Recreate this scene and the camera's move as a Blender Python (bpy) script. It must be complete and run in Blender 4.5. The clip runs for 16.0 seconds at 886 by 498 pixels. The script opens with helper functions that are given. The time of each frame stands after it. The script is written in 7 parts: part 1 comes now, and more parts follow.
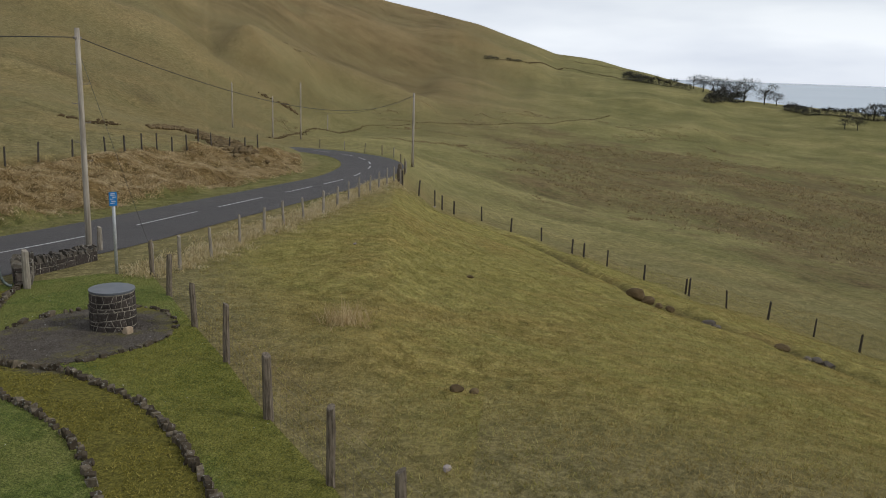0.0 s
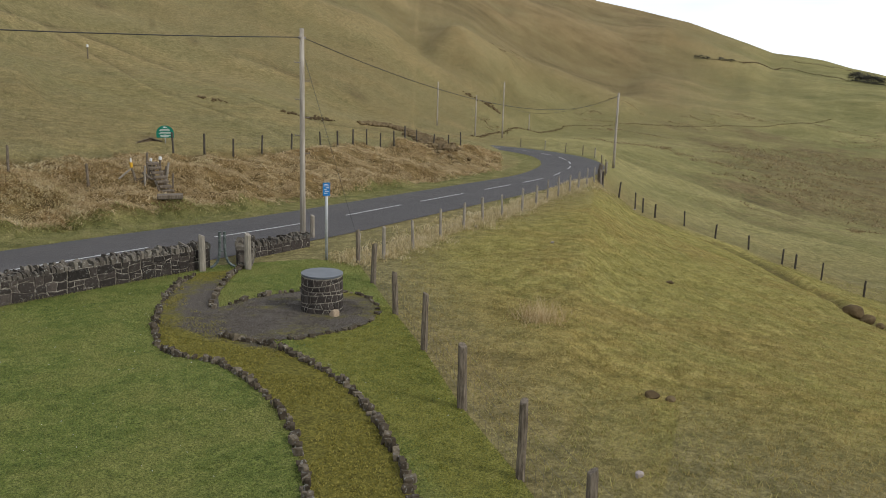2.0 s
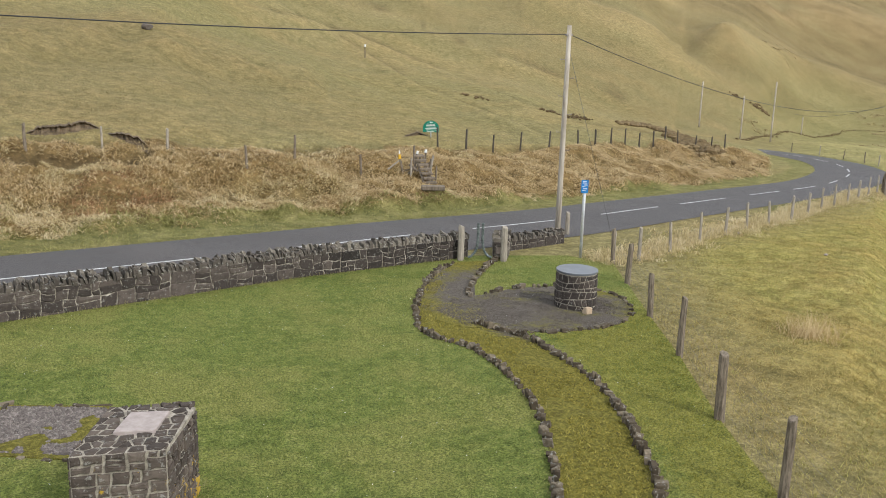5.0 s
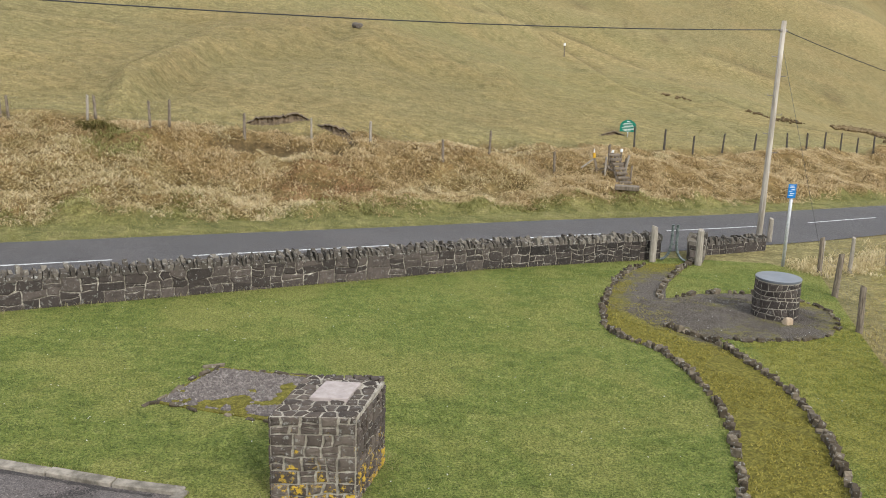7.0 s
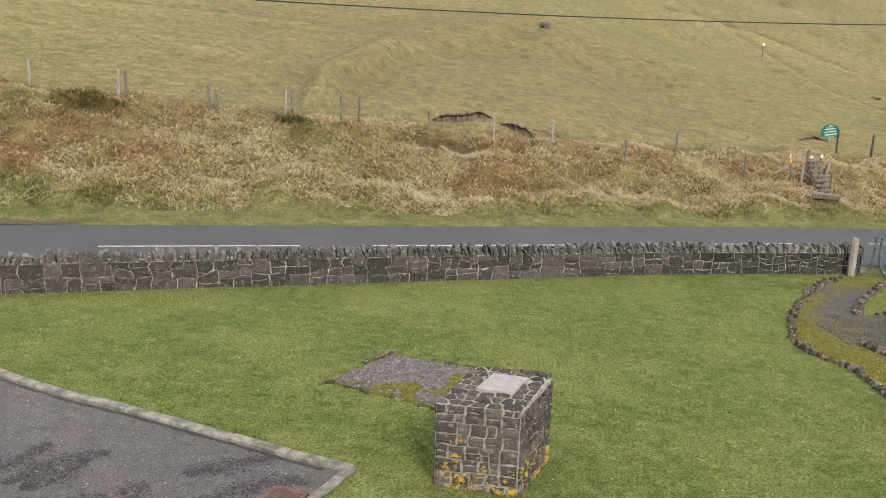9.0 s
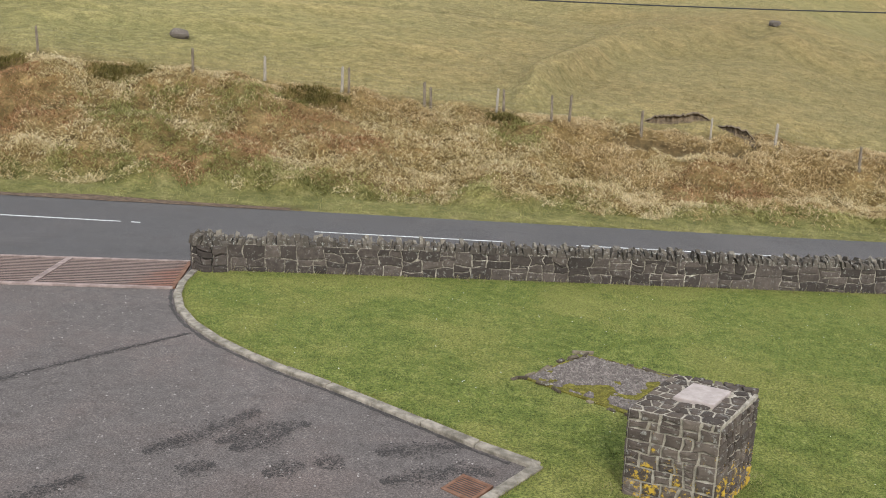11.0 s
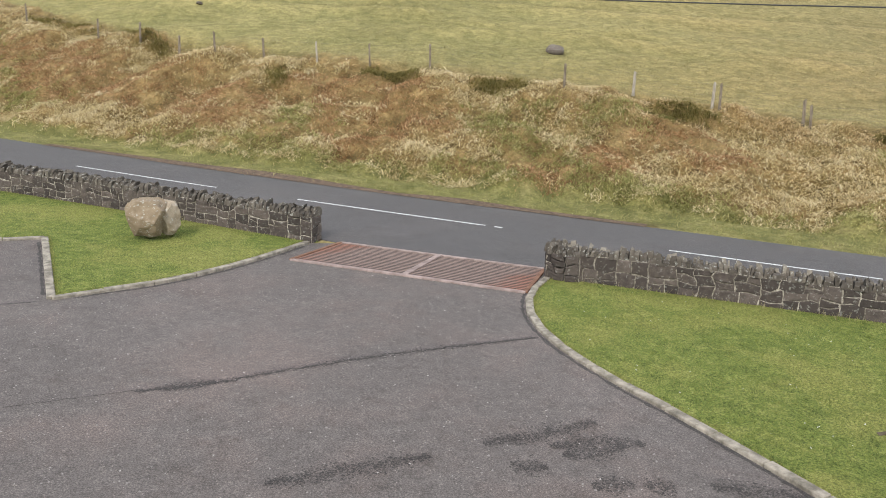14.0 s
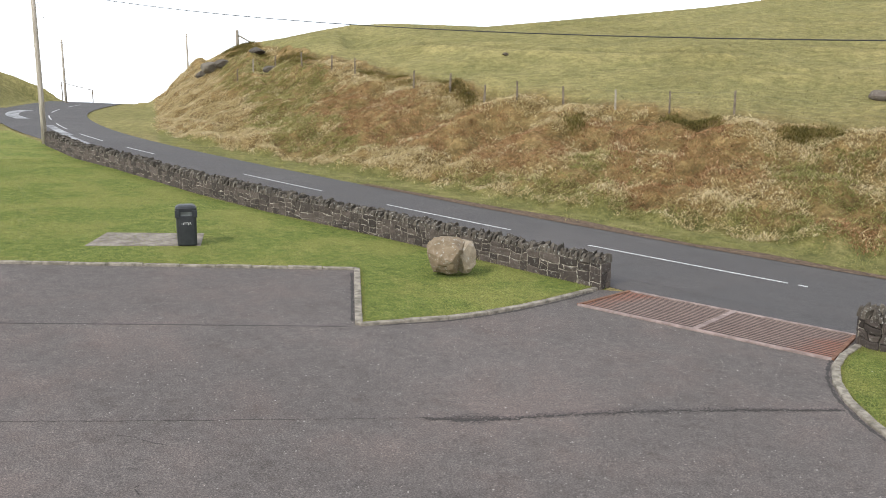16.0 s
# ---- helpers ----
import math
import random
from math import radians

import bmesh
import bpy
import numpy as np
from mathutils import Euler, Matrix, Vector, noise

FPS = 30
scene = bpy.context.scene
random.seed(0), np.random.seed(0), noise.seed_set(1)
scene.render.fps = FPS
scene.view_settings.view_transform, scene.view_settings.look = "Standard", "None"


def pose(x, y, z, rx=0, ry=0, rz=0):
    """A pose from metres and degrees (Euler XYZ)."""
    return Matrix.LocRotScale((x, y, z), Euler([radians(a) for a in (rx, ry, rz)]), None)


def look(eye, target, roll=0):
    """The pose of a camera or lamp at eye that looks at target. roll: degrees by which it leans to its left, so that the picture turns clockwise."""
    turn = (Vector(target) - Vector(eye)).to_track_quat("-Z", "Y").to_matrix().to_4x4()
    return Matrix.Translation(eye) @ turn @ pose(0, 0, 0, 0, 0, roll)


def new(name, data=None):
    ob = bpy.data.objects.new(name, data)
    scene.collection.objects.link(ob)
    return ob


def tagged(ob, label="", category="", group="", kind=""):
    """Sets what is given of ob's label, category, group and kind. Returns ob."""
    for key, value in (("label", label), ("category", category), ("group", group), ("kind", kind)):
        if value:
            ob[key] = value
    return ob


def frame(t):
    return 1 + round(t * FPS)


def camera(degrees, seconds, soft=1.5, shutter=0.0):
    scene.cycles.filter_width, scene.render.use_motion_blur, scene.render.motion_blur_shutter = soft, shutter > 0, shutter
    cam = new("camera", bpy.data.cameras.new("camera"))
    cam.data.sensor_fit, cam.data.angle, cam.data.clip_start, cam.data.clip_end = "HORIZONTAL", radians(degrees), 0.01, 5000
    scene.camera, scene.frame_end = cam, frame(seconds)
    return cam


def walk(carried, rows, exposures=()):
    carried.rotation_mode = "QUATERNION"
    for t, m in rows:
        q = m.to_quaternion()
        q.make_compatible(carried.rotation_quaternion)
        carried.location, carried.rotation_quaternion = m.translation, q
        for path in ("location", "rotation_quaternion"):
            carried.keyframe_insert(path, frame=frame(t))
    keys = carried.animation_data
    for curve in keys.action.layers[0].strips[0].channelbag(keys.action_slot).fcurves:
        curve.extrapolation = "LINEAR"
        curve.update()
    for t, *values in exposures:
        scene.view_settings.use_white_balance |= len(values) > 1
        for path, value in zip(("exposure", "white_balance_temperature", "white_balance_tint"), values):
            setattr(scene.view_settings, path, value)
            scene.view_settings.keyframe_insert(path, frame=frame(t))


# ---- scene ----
cam = camera(54.77, 16.0, soft=0.95)
PATH = [
    (0, (0.360, -0.289, 5.449), (8.401, 5.269, 3.336), 1.85),
    (0.5, (0.359, -0.295, 5.446), (8.076, 5.698, 3.315), 1.76),
    (1, (0.371, -0.335, 5.419), (7.729, 6.088, 3.270), 1.80),
    (1.5, (0.365, -0.313, 5.405), (7.325, 6.533, 3.239), 1.77),
    (2, (0.293, -0.239, 5.382), (6.829, 7.008, 3.199), 1.78),
    (2.5, (0.208, -0.209, 5.337), (6.312, 7.400, 3.136), 1.81),
    (3, (0.193, -0.186, 5.347), (5.889, 7.728, 3.130), 1.79),
    (3.2, (0.153, -0.202, 5.368), (5.723, 7.798, 3.139), 1.88),
    (5.3, (0.094, -0.141, 5.288), (3.963, 8.794, 3.005), 1.65),
    (5.5, (0.090, -0.164, 5.302), (3.773, 8.846, 3.009), 1.72),
    (6, (0.065, -0.169, 5.268), (3.231, 9.031, 2.956), 1.77),
    (6.5, (0.060, -0.210, 5.229), (2.716, 9.146, 2.899), 1.72),
    (7, (0.051, -0.224, 5.173), (2.114, 9.277, 2.836), 1.70),
    (7.5, (0.046, -0.232, 5.128), (1.543, 9.371, 2.778), 1.66),
    (8, (0.055, -0.243, 5.117), (1.054, 9.422, 2.753), 1.65),
    (8.2, (0.061, -0.240, 5.111), (0.859, 9.442, 2.739), 1.66),
    (10.3, (0.176, -0.092, 5.000), (-1.181, 9.520, 2.599), 1.52),
    (10.5, (0.163, -0.092, 4.993), (-1.440, 9.480, 2.581), 1.53),
    (11, (0.168, -0.061, 4.955), (-2.177, 9.352, 2.527), 1.44),
    (11.5, (0.159, -0.066, 4.941), (-2.931, 9.124, 2.492), 1.37),
    (12, (0.163, -0.065, 4.963), (-3.690, 8.862, 2.626), 1.17),
    (12.5, (0.129, -0.074, 5.013), (-4.253, 8.580, 2.580), 1.03),
    (13, (0.140, -0.064, 4.983), (-4.803, 8.272, 2.517), 0.96),
    (13.5, (0.197, -0.090, 4.986), (-5.235, 7.974, 2.649), 0.85),
    (14, (0.234, -0.085, 4.976), (-5.767, 7.563, 2.631), 0.79),
    (14.5, (0.221, -0.097, 4.982), (-6.318, 7.143, 2.784), 0.63),
    (15, (0.227, -0.100, 4.991), (-6.961, 6.554, 2.978), 0.46),
    (15.5, (0.271, -0.141, 4.994), (-7.431, 5.909, 2.972), 0.34),
    (16, (0.256, -0.165, 5.003), (-8.045, 5.093, 3.149), 0.17),
]
EXPOSURES = [(0, -1.17), (1.5, -0.88), (3, -0.48), (5.5, 0.05), (8, 0.11), (11, 0.1), (13.5, 0.2), (14.5, 0.29), (16, 0.11)]
walk(cam, [(t, look(eye, target, roll)) for t, eye, target, roll in PATH], EXPOSURES)

# ---------------------------------------------------------------- light
SUN_AZ, SUN_EL = radians(158), radians(38)     # clockwise from +y
world = bpy.data.worlds.new("overcast_sky")
scene.world = world
world.use_nodes = True
wn, wl = world.node_tree.nodes, world.node_tree.links
wn.clear()
sky = wn.new("ShaderNodeTexSky")
sky.sky_type, sky.sun_disc = "NISHITA", False
sky.sun_elevation, sky.sun_rotation = SUN_EL, SUN_AZ
sky.air_density, sky.dust_density = 1.0, 2.5
coord = wn.new("ShaderNodeTexCoord")
squash = wn.new("ShaderNodeMapping")
squash.inputs["Scale"].default_value = (1.6, 1.6, 9.0)
cloud = wn.new("ShaderNodeTexNoise")
cloud.inputs["Scale"].default_value, cloud.inputs["Detail"].default_value = 1.6, 5.0
ramp = wn.new("ShaderNodeValToRGB")
ramp.color_ramp.elements[0].position, ramp.color_ramp.elements[1].position = 0.36, 0.62
ramp.color_ramp.elements[0].color = (7.8, 8.45, 9.6, 1)
ramp.color_ramp.elements[1].color = (10.35, 10.9, 11.6, 1)
veil = wn.new("ShaderNodeMix")
veil.data_type = "RGBA"
veil.inputs[0].default_value = 0.86
back = wn.new("ShaderNodeBackground")
back.inputs["Strength"].default_value = 0.13
wout = wn.new("ShaderNodeOutputWorld")
wl.new(coord.outputs["Generated"], squash.inputs["Vector"])
wl.new(squash.outputs["Vector"], cloud.inputs["Vector"])
wl.new(cloud.outputs["Fac"], ramp.inputs["Fac"])
wl.new(sky.outputs["Color"], veil.inputs[6])
wl.new(ramp.outputs["Color"], veil.inputs[7])
split = wn.new("ShaderNodeSeparateXYZ")
low = wn.new("ShaderNodeMapRange")               # thin bright cloud towards the horizon
low.inputs["From Min"].default_value, low.inputs["From Max"].default_value = 0.03, 0.22
low.inputs["To Min"].default_value, low.inputs["To Max"].default_value = 1.75, 1.0
glow = wn.new("ShaderNodeMix")
glow.data_type, glow.blend_type = "RGBA", "MULTIPLY"
glow.inputs[0].default_value = 1.0
wl.new(coord.outputs["Generated"], split.inputs[0])
wl.new(split.outputs["Z"], low.inputs["Value"])
wl.new(veil.outputs[2], glow.inputs[6])
wl.new(low.outputs["Result"], glow.inputs[7])
wl.new(glow.outputs[2], back.inputs["Color"])
wl.new(back.outputs["Background"], wout.inputs["Surface"])

sun = new("sun", bpy.data.lights.new("sun", "SUN"))
sun.data.energy, sun.data.angle, sun.data.color = 2.7, radians(11), (1.0, 0.965, 0.91)
sun.matrix_world = look((math.sin(SUN_AZ) * math.cos(SUN_EL) * 50, math.cos(SUN_AZ) * math.cos(SUN_EL) * 50, math.sin(SUN_EL) * 50), (0, 0, 0))

# ---------------------------------------------------------------- materials
class Mat:
    """A small builder of node materials in object or world space."""

    def __init__(self, name, rough=0.85, metal=0.0, spec=0.3):
        self.m = bpy.data.materials.new(name)
        self.m.use_nodes = True
        self.n, self.l = self.m.node_tree.nodes, self.m.node_tree.links
        self.b = self.n["Principled BSDF"]
        self.b.inputs["Roughness"].default_value = rough
        self.b.inputs["Metallic"].default_value = metal
        self.b.inputs["Specular IOR Level"].default_value = spec
        self.geo = self.n.new("ShaderNodeNewGeometry")
        self.pos = self.geo.outputs["Position"]

    def noise(self, scale, detail=4.0, rough=0.55, stretch=None, distort=0.0, local=False):
        v = self.pos
        if local:
            v = self.n.new("ShaderNodeTexCoord").outputs["Object"]
        if stretch:
            mp = self.n.new("ShaderNodeMapping")
            mp.inputs["Scale"].default_value = stretch
            self.l.new(v, mp.inputs["Vector"])
            v = mp.outputs["Vector"]
        t = self.n.new("ShaderNodeTexNoise")
        t.inputs["Scale"].default_value, t.inputs["Detail"].default_value = scale, detail
        t.inputs["Roughness"].default_value, t.inputs["Distortion"].default_value = rough, distort
        self.l.new(v, t.inputs["Vector"])
        return t.outputs["Fac"]

    def cells(self, scale, feature="F1"):
        t = self.n.new("ShaderNodeTexVoronoi")
        t.feature = feature
        t.inputs["Scale"].default_value = scale
        self.l.new(self.pos, t.inputs["Vector"])
        return t.outputs["Distance"]

    def attr(self, name):
        a = self.n.new("ShaderNodeAttribute")
        a.attribute_name = name
        return a.outputs["Fac"]

    def random(self):
        return self.n.new("ShaderNodeObjectInfo").outputs["Random"]

    def island(self):
        return self.geo.outputs["Random Per Island"]

    def ramp(self, fac, stops):
        r = self.n.new("ShaderNodeValToRGB")
        e = r.color_ramp.elements
        while len(e) < len(stops):
            e.new(0.5)
        for k, (p, c) in zip(e, stops):
            k.position = p
            k.color = (*c, 1) if len(c) == 3 else c
        self.l.new(fac, r.inputs["Fac"])
        return r.outputs["Color"]

    def band(self, fac, lo, hi):
        r = self.n.new("ShaderNodeMapRange")
        r.interpolation_type = "SMOOTHSTEP"
        r.inputs["From Min"].default_value, r.inputs["From Max"].default_value = lo, hi
        self.l.new(fac, r.inputs["Value"])
        return r.outputs["Result"]

    def math(self, op, a, b=0.0):
        t = self.n.new("ShaderNodeMath")
        t.operation = op
        for k, v in enumerate((a, b)):
            if isinstance(v, (int, float)):
                t.inputs[k].default_value = v
            else:
                self.l.new(v, t.inputs[k])
        return t.outputs[0]

    def mix(self, fac, a, b, kind="MIX"):
        t = self.n.new("ShaderNodeMix")
        t.data_type, t.blend_type = "RGBA", kind
        for k, v in ((0, fac), (6, a), (7, b)):
            if isinstance(v, tuple):
                t.inputs[k].default_value = (*v, 1)
            elif isinstance(v, (int, float)):
                t.inputs[k].default_value = v
            else:
                self.l.new(v, t.inputs[k])
        return t.outputs[2]

    def color(self, c):
        if isinstance(c, tuple):
            self.b.inputs["Base Color"].default_value = (*c, 1)
        else:
            self.l.new(c, self.b.inputs["Base Color"])
        return self

    def rough(self, fac, lo, hi):
        r = self.n.new("ShaderNodeMapRange")
        r.inputs["To Min"].default_value, r.inputs["To Max"].default_value = lo, hi
        self.l.new(fac, r.inputs["Value"])
        self.l.new(r.outputs["Result"], self.b.inputs["Roughness"])
        return self

    def bump(self, height, strength=0.5, distance=0.02):
        t = self.n.new("ShaderNodeBump")
        t.inputs["Strength"].default_value, t.inputs["Distance"].default_value = strength, distance
        self.l.new(height, t.inputs["Height"])
        old = self.b.inputs["Normal"].links
        if old:
            self.l.new(old[0].from_socket, t.inputs["Normal"])
        self.l.new(t.outputs["Normal"], self.b.inputs["Normal"])
        return self


def mat_ground():
    m = Mat("hill_grass", 0.95, spec=0.1)
    fine, blade = m.noise(2.2, 6, 0.7), m.noise(11, 6, 0.8, (1, 1, 0.4))
    broad, wide = m.noise(0.07, 6, 0.65), m.noise(0.014, 5, 0.65)
    step = m.noise(0.9, 8, 0.75, (0.35, 0.35, 4.0))
    mottle, clod = m.noise(1.6, 9, 0.78), m.noise(0.05, 10, 0.74)
    green = m.ramp(m.noise(4.5, 6, 0.7), [(0.28, (0.148, 0.128, 0.06)), (0.5, (0.247, 0.214, 0.104)), (0.74, (0.352, 0.308, 0.166))])
    dry = m.ramp(fine, [(0.28, (0.19, 0.14, 0.06)), (0.52, (0.31, 0.235, 0.11)), (0.76, (0.43, 0.34, 0.178))])
    c = m.mix(m.math("MULTIPLY", m.band(broad, 0.40, 0.62), 0.55), green, dry)
    c = m.mix(m.math("MULTIPLY", m.band(step, 0.52, 0.66), 0.4), c, m.mix(1.0, c, (0.55, 0.50, 0.45), "MULTIPLY"))
    c = m.mix(m.math("MULTIPLY", m.band(wide, 0.45, 0.6), 0.3), c, (0.17, 0.172, 0.066))
    rush = m.noise(0.16, 10, 0.8, (1, 0.35, 1))
    heath = m.ramp(m.noise(0.35, 8, 0.78), [(0.34, (0.055, 0.038, 0.022)), (0.5, (0.15, 0.105, 0.058)), (0.66, (0.225, 0.172, 0.092))])
    hf = m.band(m.math("ADD", m.attr("heath"), m.math("MULTIPLY", m.math("SUBTRACT", m.noise(0.04, 12, 0.78), 0.5), 3.6)), 0.3, 0.85)
    hf = m.math("MULTIPLY", hf, m.math("ADD", 0.45, m.math("MULTIPLY", m.band(rush, 0.42, 0.6), 0.4)))
    brown = m.ramp(m.noise(0.03, 10, 0.7), [(0.34, (0.14, 0.10, 0.05)), (0.5, (0.215, 0.158, 0.082)), (0.66, (0.265, 0.21, 0.112))])
    c = m.mix(m.math("MULTIPLY", m.attr("moor"), 0.85), c, brown)
    speck = m.band(m.noise(0.3, 9, 0.8, (1, 1, 0.5)), 0.62, 0.72)
    c = m.mix(m.math("MULTIPLY", m.math("MULTIPLY", m.attr("moor"), speck), 0.6), c, (0.075, 0.062, 0.03))
    vale = m.ramp(clod, [(0.34, (0.142, 0.138, 0.056)), (0.5, (0.222, 0.206, 0.087)), (0.66, (0.32, 0.285, 0.134))])
    c = m.mix(m.math("MULTIPLY", m.attr("vale"), 0.9), c, vale)
    c = m.mix(hf, c, heath)
    paddock = m.attr("paddock")
    c = m.mix(m.math("MULTIPLY", paddock, 0.8), c, m.ramp(fine, [(0.28, (0.142, 0.131, 0.034)), (0.5, (0.3, 0.27, 0.083)), (0.74, (0.465, 0.405, 0.162))]))
    c = m.mix(m.math("MULTIPLY", m.math("MULTIPLY", paddock, m.band(m.noise(0.22, 9, 0.72), 0.46, 0.64)), 0.55), c, m.ramp(fine, [(0.3, (0.15, 0.1, 0.032)), (0.5, (0.295, 0.208, 0.072)), (0.72, (0.44, 0.335, 0.14))]))
    bank = m.ramp(m.noise(1.3, 6, 0.7), [(0.3, (0.085, 0.058, 0.025)), (0.5, (0.19, 0.132, 0.06)), (0.72, (0.31, 0.232, 0.118))])
    c = m.mix(m.attr("bank"), c, bank)
    c = m.mix(m.math("MULTIPLY", m.attr("verge"), 0.8), c, m.ramp(m.noise(1.1, 6, 0.75), [(0.3, (0.08, 0.095, 0.03)), (0.5, (0.165, 0.165, 0.06)), (0.7, (0.29, 0.255, 0.12))]))
    # relief shading put into the colour: hollows darker, humps lighter
    c = m.mix(m.band(m.attr("hollow_shade"), 0.15, 0.85), m.mix(1.0, c, (1.08, 1.06, 1.04), "MULTIPLY"), m.mix(1.0, c, (0.86, 0.88, 0.84), "MULTIPLY"))
    soil = m.attr("soil")
    c = m.mix(soil, c, m.ramp(m.noise(3, 6, 0.7), [(0.35, (0.05, 0.034, 0.018)), (0.7, (0.16, 0.112, 0.06))]))
    c = m.mix(m.band(blade, 0.32, 0.7), m.mix(1.0, c, (0.6, 0.6, 0.56), "MULTIPLY"), m.mix(1.0, c, (1.36, 1.34, 1.28), "MULTIPLY"))
    c = m.mix(m.band(mottle, 0.38, 0.62), m.mix(1.0, c, (0.76, 0.77, 0.74), "MULTIPLY"), m.mix(1.0, c, (1.2, 1.18, 1.15), "MULTIPLY"))
    m.color(c)
    m.bump(mottle, 0.5, 0.22).bump(blade, 0.8, 0.06).bump(m.noise(1.2, 4, 0.6), 0.6, 0.15)
    return m.m


def mat_lawn():
    m = Mat("lawn_grass", 0.95, spec=0.12)
    blade, fine, broad = m.noise(26, 5, 0.8), m.noise(4, 6, 0.7), m.noise(0.4, 6, 0.65)
    c = m.ramp(fine, [(0.3, (0.073, 0.102, 0.025)), (0.52, (0.147, 0.18, 0.046)), (0.75, (0.245, 0.256, 0.09))])
    c = m.mix(m.math("MULTIPLY", m.band(broad, 0.44, 0.6), 0.5), c, (0.26, 0.245, 0.082))
    at = m.n.new("ShaderNodeSeparateXYZ")
    m.l.new(m.pos, at.inputs[0])
    mossy = m.band(m.math("SUBTRACT", m.math("ADD", at.outputs["X"], m.noise(1.2, 6, 0.7)), m.math("MULTIPLY", at.outputs["Y"], 0.31)), 5.4, 6.0)
    south = m.math("SUBTRACT", 1.0, m.band(at.outputs["Y"], 15.5, 17.5))
    c = m.mix(m.math("MULTIPLY", m.math("MULTIPLY", mossy, south), 0.55), c, m.ramp(fine, [(0.3, (0.085, 0.088, 0.014)), (0.52, (0.18, 0.17, 0.032)), (0.75, (0.28, 0.25, 0.068))]))
    c = m.mix(m.band(blade, 0.36, 0.64), m.mix(1.0, c, (0.45, 0.48, 0.45), "MULTIPLY"), m.mix(1.0, c, (1.5, 1.45, 1.35), "MULTIPLY"))
    m.color(c)
    m.bump(blade, 0.9, 0.04).bump(fine, 0.4, 0.06)
    return m.m


def mat_asphalt(name, a, b, patch, rough=0.75):
    m = Mat(name, 0.85, spec=0.2)
    grit, chips, mid, big = m.noise(42, 5, 0.85), m.noise(26, 3, 0.8), m.noise(5, 8, 0.8), m.noise(0.45, 6, 0.65)
    c = m.mix(m.band(mid, 0.15, 0.85), a, b)
    c = m.mix(m.math("MULTIPLY", m.band(big, 0.42, 0.68), 0.7), c, patch)
    c = m.mix(m.math("MULTIPLY", m.band(m.noise(1.1, 8, 0.78), 0.5, 0.68), 0.5), c, m.mix(1.0, c, (0.68, 0.65, 0.62), "MULTIPLY"))
    c = m.mix(m.math("MULTIPLY", m.band(m.noise(0.22, 7, 0.7), 0.45, 0.62), 0.5), c, m.mix(1.0, c, (1.28, 1.27, 1.27), "MULTIPLY"))
    c = m.mix(m.band(grit, 0.4, 0.65), m.mix(1.0, c, (0.55, 0.55, 0.55), "MULTIPLY"), m.mix(1.0, c, (1.42, 1.4, 1.37), "MULTIPLY"))
    c = m.mix(m.band(chips, 0.63, 0.69), c, m.mix(1.0, c, (2.1, 2.05, 2.0), "MULTIPLY"))
    m.color(c).rough(mid, rough, 0.95)
    m.bump(grit, 0.6, 0.01)
    return m.m


def mat_stone(name, dark, mid, light, lichen=0.3, yellow=0.0):
    m = Mat(name, 0.88, spec=0.25)
    tone = m.math("ADD", m.math("MULTIPLY", m.random(), 0.5), m.math("MULTIPLY", m.island(), 0.5))
    body = m.ramp(m.math("ADD", m.math("MULTIPLY", tone, 0.6), m.math("MULTIPLY", m.noise(9, 6, 0.7), 0.5)), [(0.2, dark), (0.55, mid), (0.9, light)])
    c = m.mix(m.math("MULTIPLY", m.band(m.noise(14, 5, 0.7), 0.56, 0.66), lichen), body, (0.42, 0.42, 0.38))
    if yellow:
        split = m.n.new("ShaderNodeSeparateXYZ")
        m.l.new(m.pos, split.inputs[0])
        low = m.math("MULTIPLY", m.math("SUBTRACT", 0.15, split.outputs["Z"]), 0.16)
        c = m.mix(m.math("MULTIPLY", m.band(m.math("ADD", m.noise(5.5, 8, 0.78), low), 0.555, 0.6), yellow), c, (0.46, 0.30, 0.03))
    m.color(c)
    m.bump(m.noise(30, 6, 0.75), 0.7, 0.012).bump(m.noise(5, 4), 0.5, 0.03)
    return m.m


def mat_mortar():
    m = Mat("lime_mortar", 0.95, spec=0.1)
    m.color(m.ramp(m.math("ADD", m.math("MULTIPLY", m.noise(14, 6, 0.75), 0.5), m.math("MULTIPLY", m.noise(2.2, 6, 0.7), 0.5)), [(0.38, (0.045, 0.039, 0.031)), (0.5, (0.20, 0.178, 0.145)), (0.62, (0.50, 0.46, 0.39))]))
    m.bump(m.noise(60, 4), 0.6, 0.008)
    return m.m


def mat_pale_mortar():
    m = Mat("pale_lime_mortar", 0.95, spec=0.1)
    m.color(m.ramp(m.noise(9, 6, 0.75), [(0.3, (0.13, 0.115, 0.092)), (0.5, (0.29, 0.26, 0.212)), (0.7, (0.46, 0.425, 0.36))]))
    m.bump(m.noise(60, 4), 0.6, 0.008)
    return m.m


def mat_plain(name, a, b, scale=6.0, rough=0.8, metal=0.0, spec=0.3, bump=0.3, stretch=None, dist=0.004):
    m = Mat(name, rough, metal, spec)
    f = m.noise(scale, 6, 0.65, stretch)
    m.color(m.mix(m.band(f, 0.3, 0.72), a, b))
    m.bump(m.noise(scale * 5, 4, 0.7, stretch), bump, dist)
    return m.m


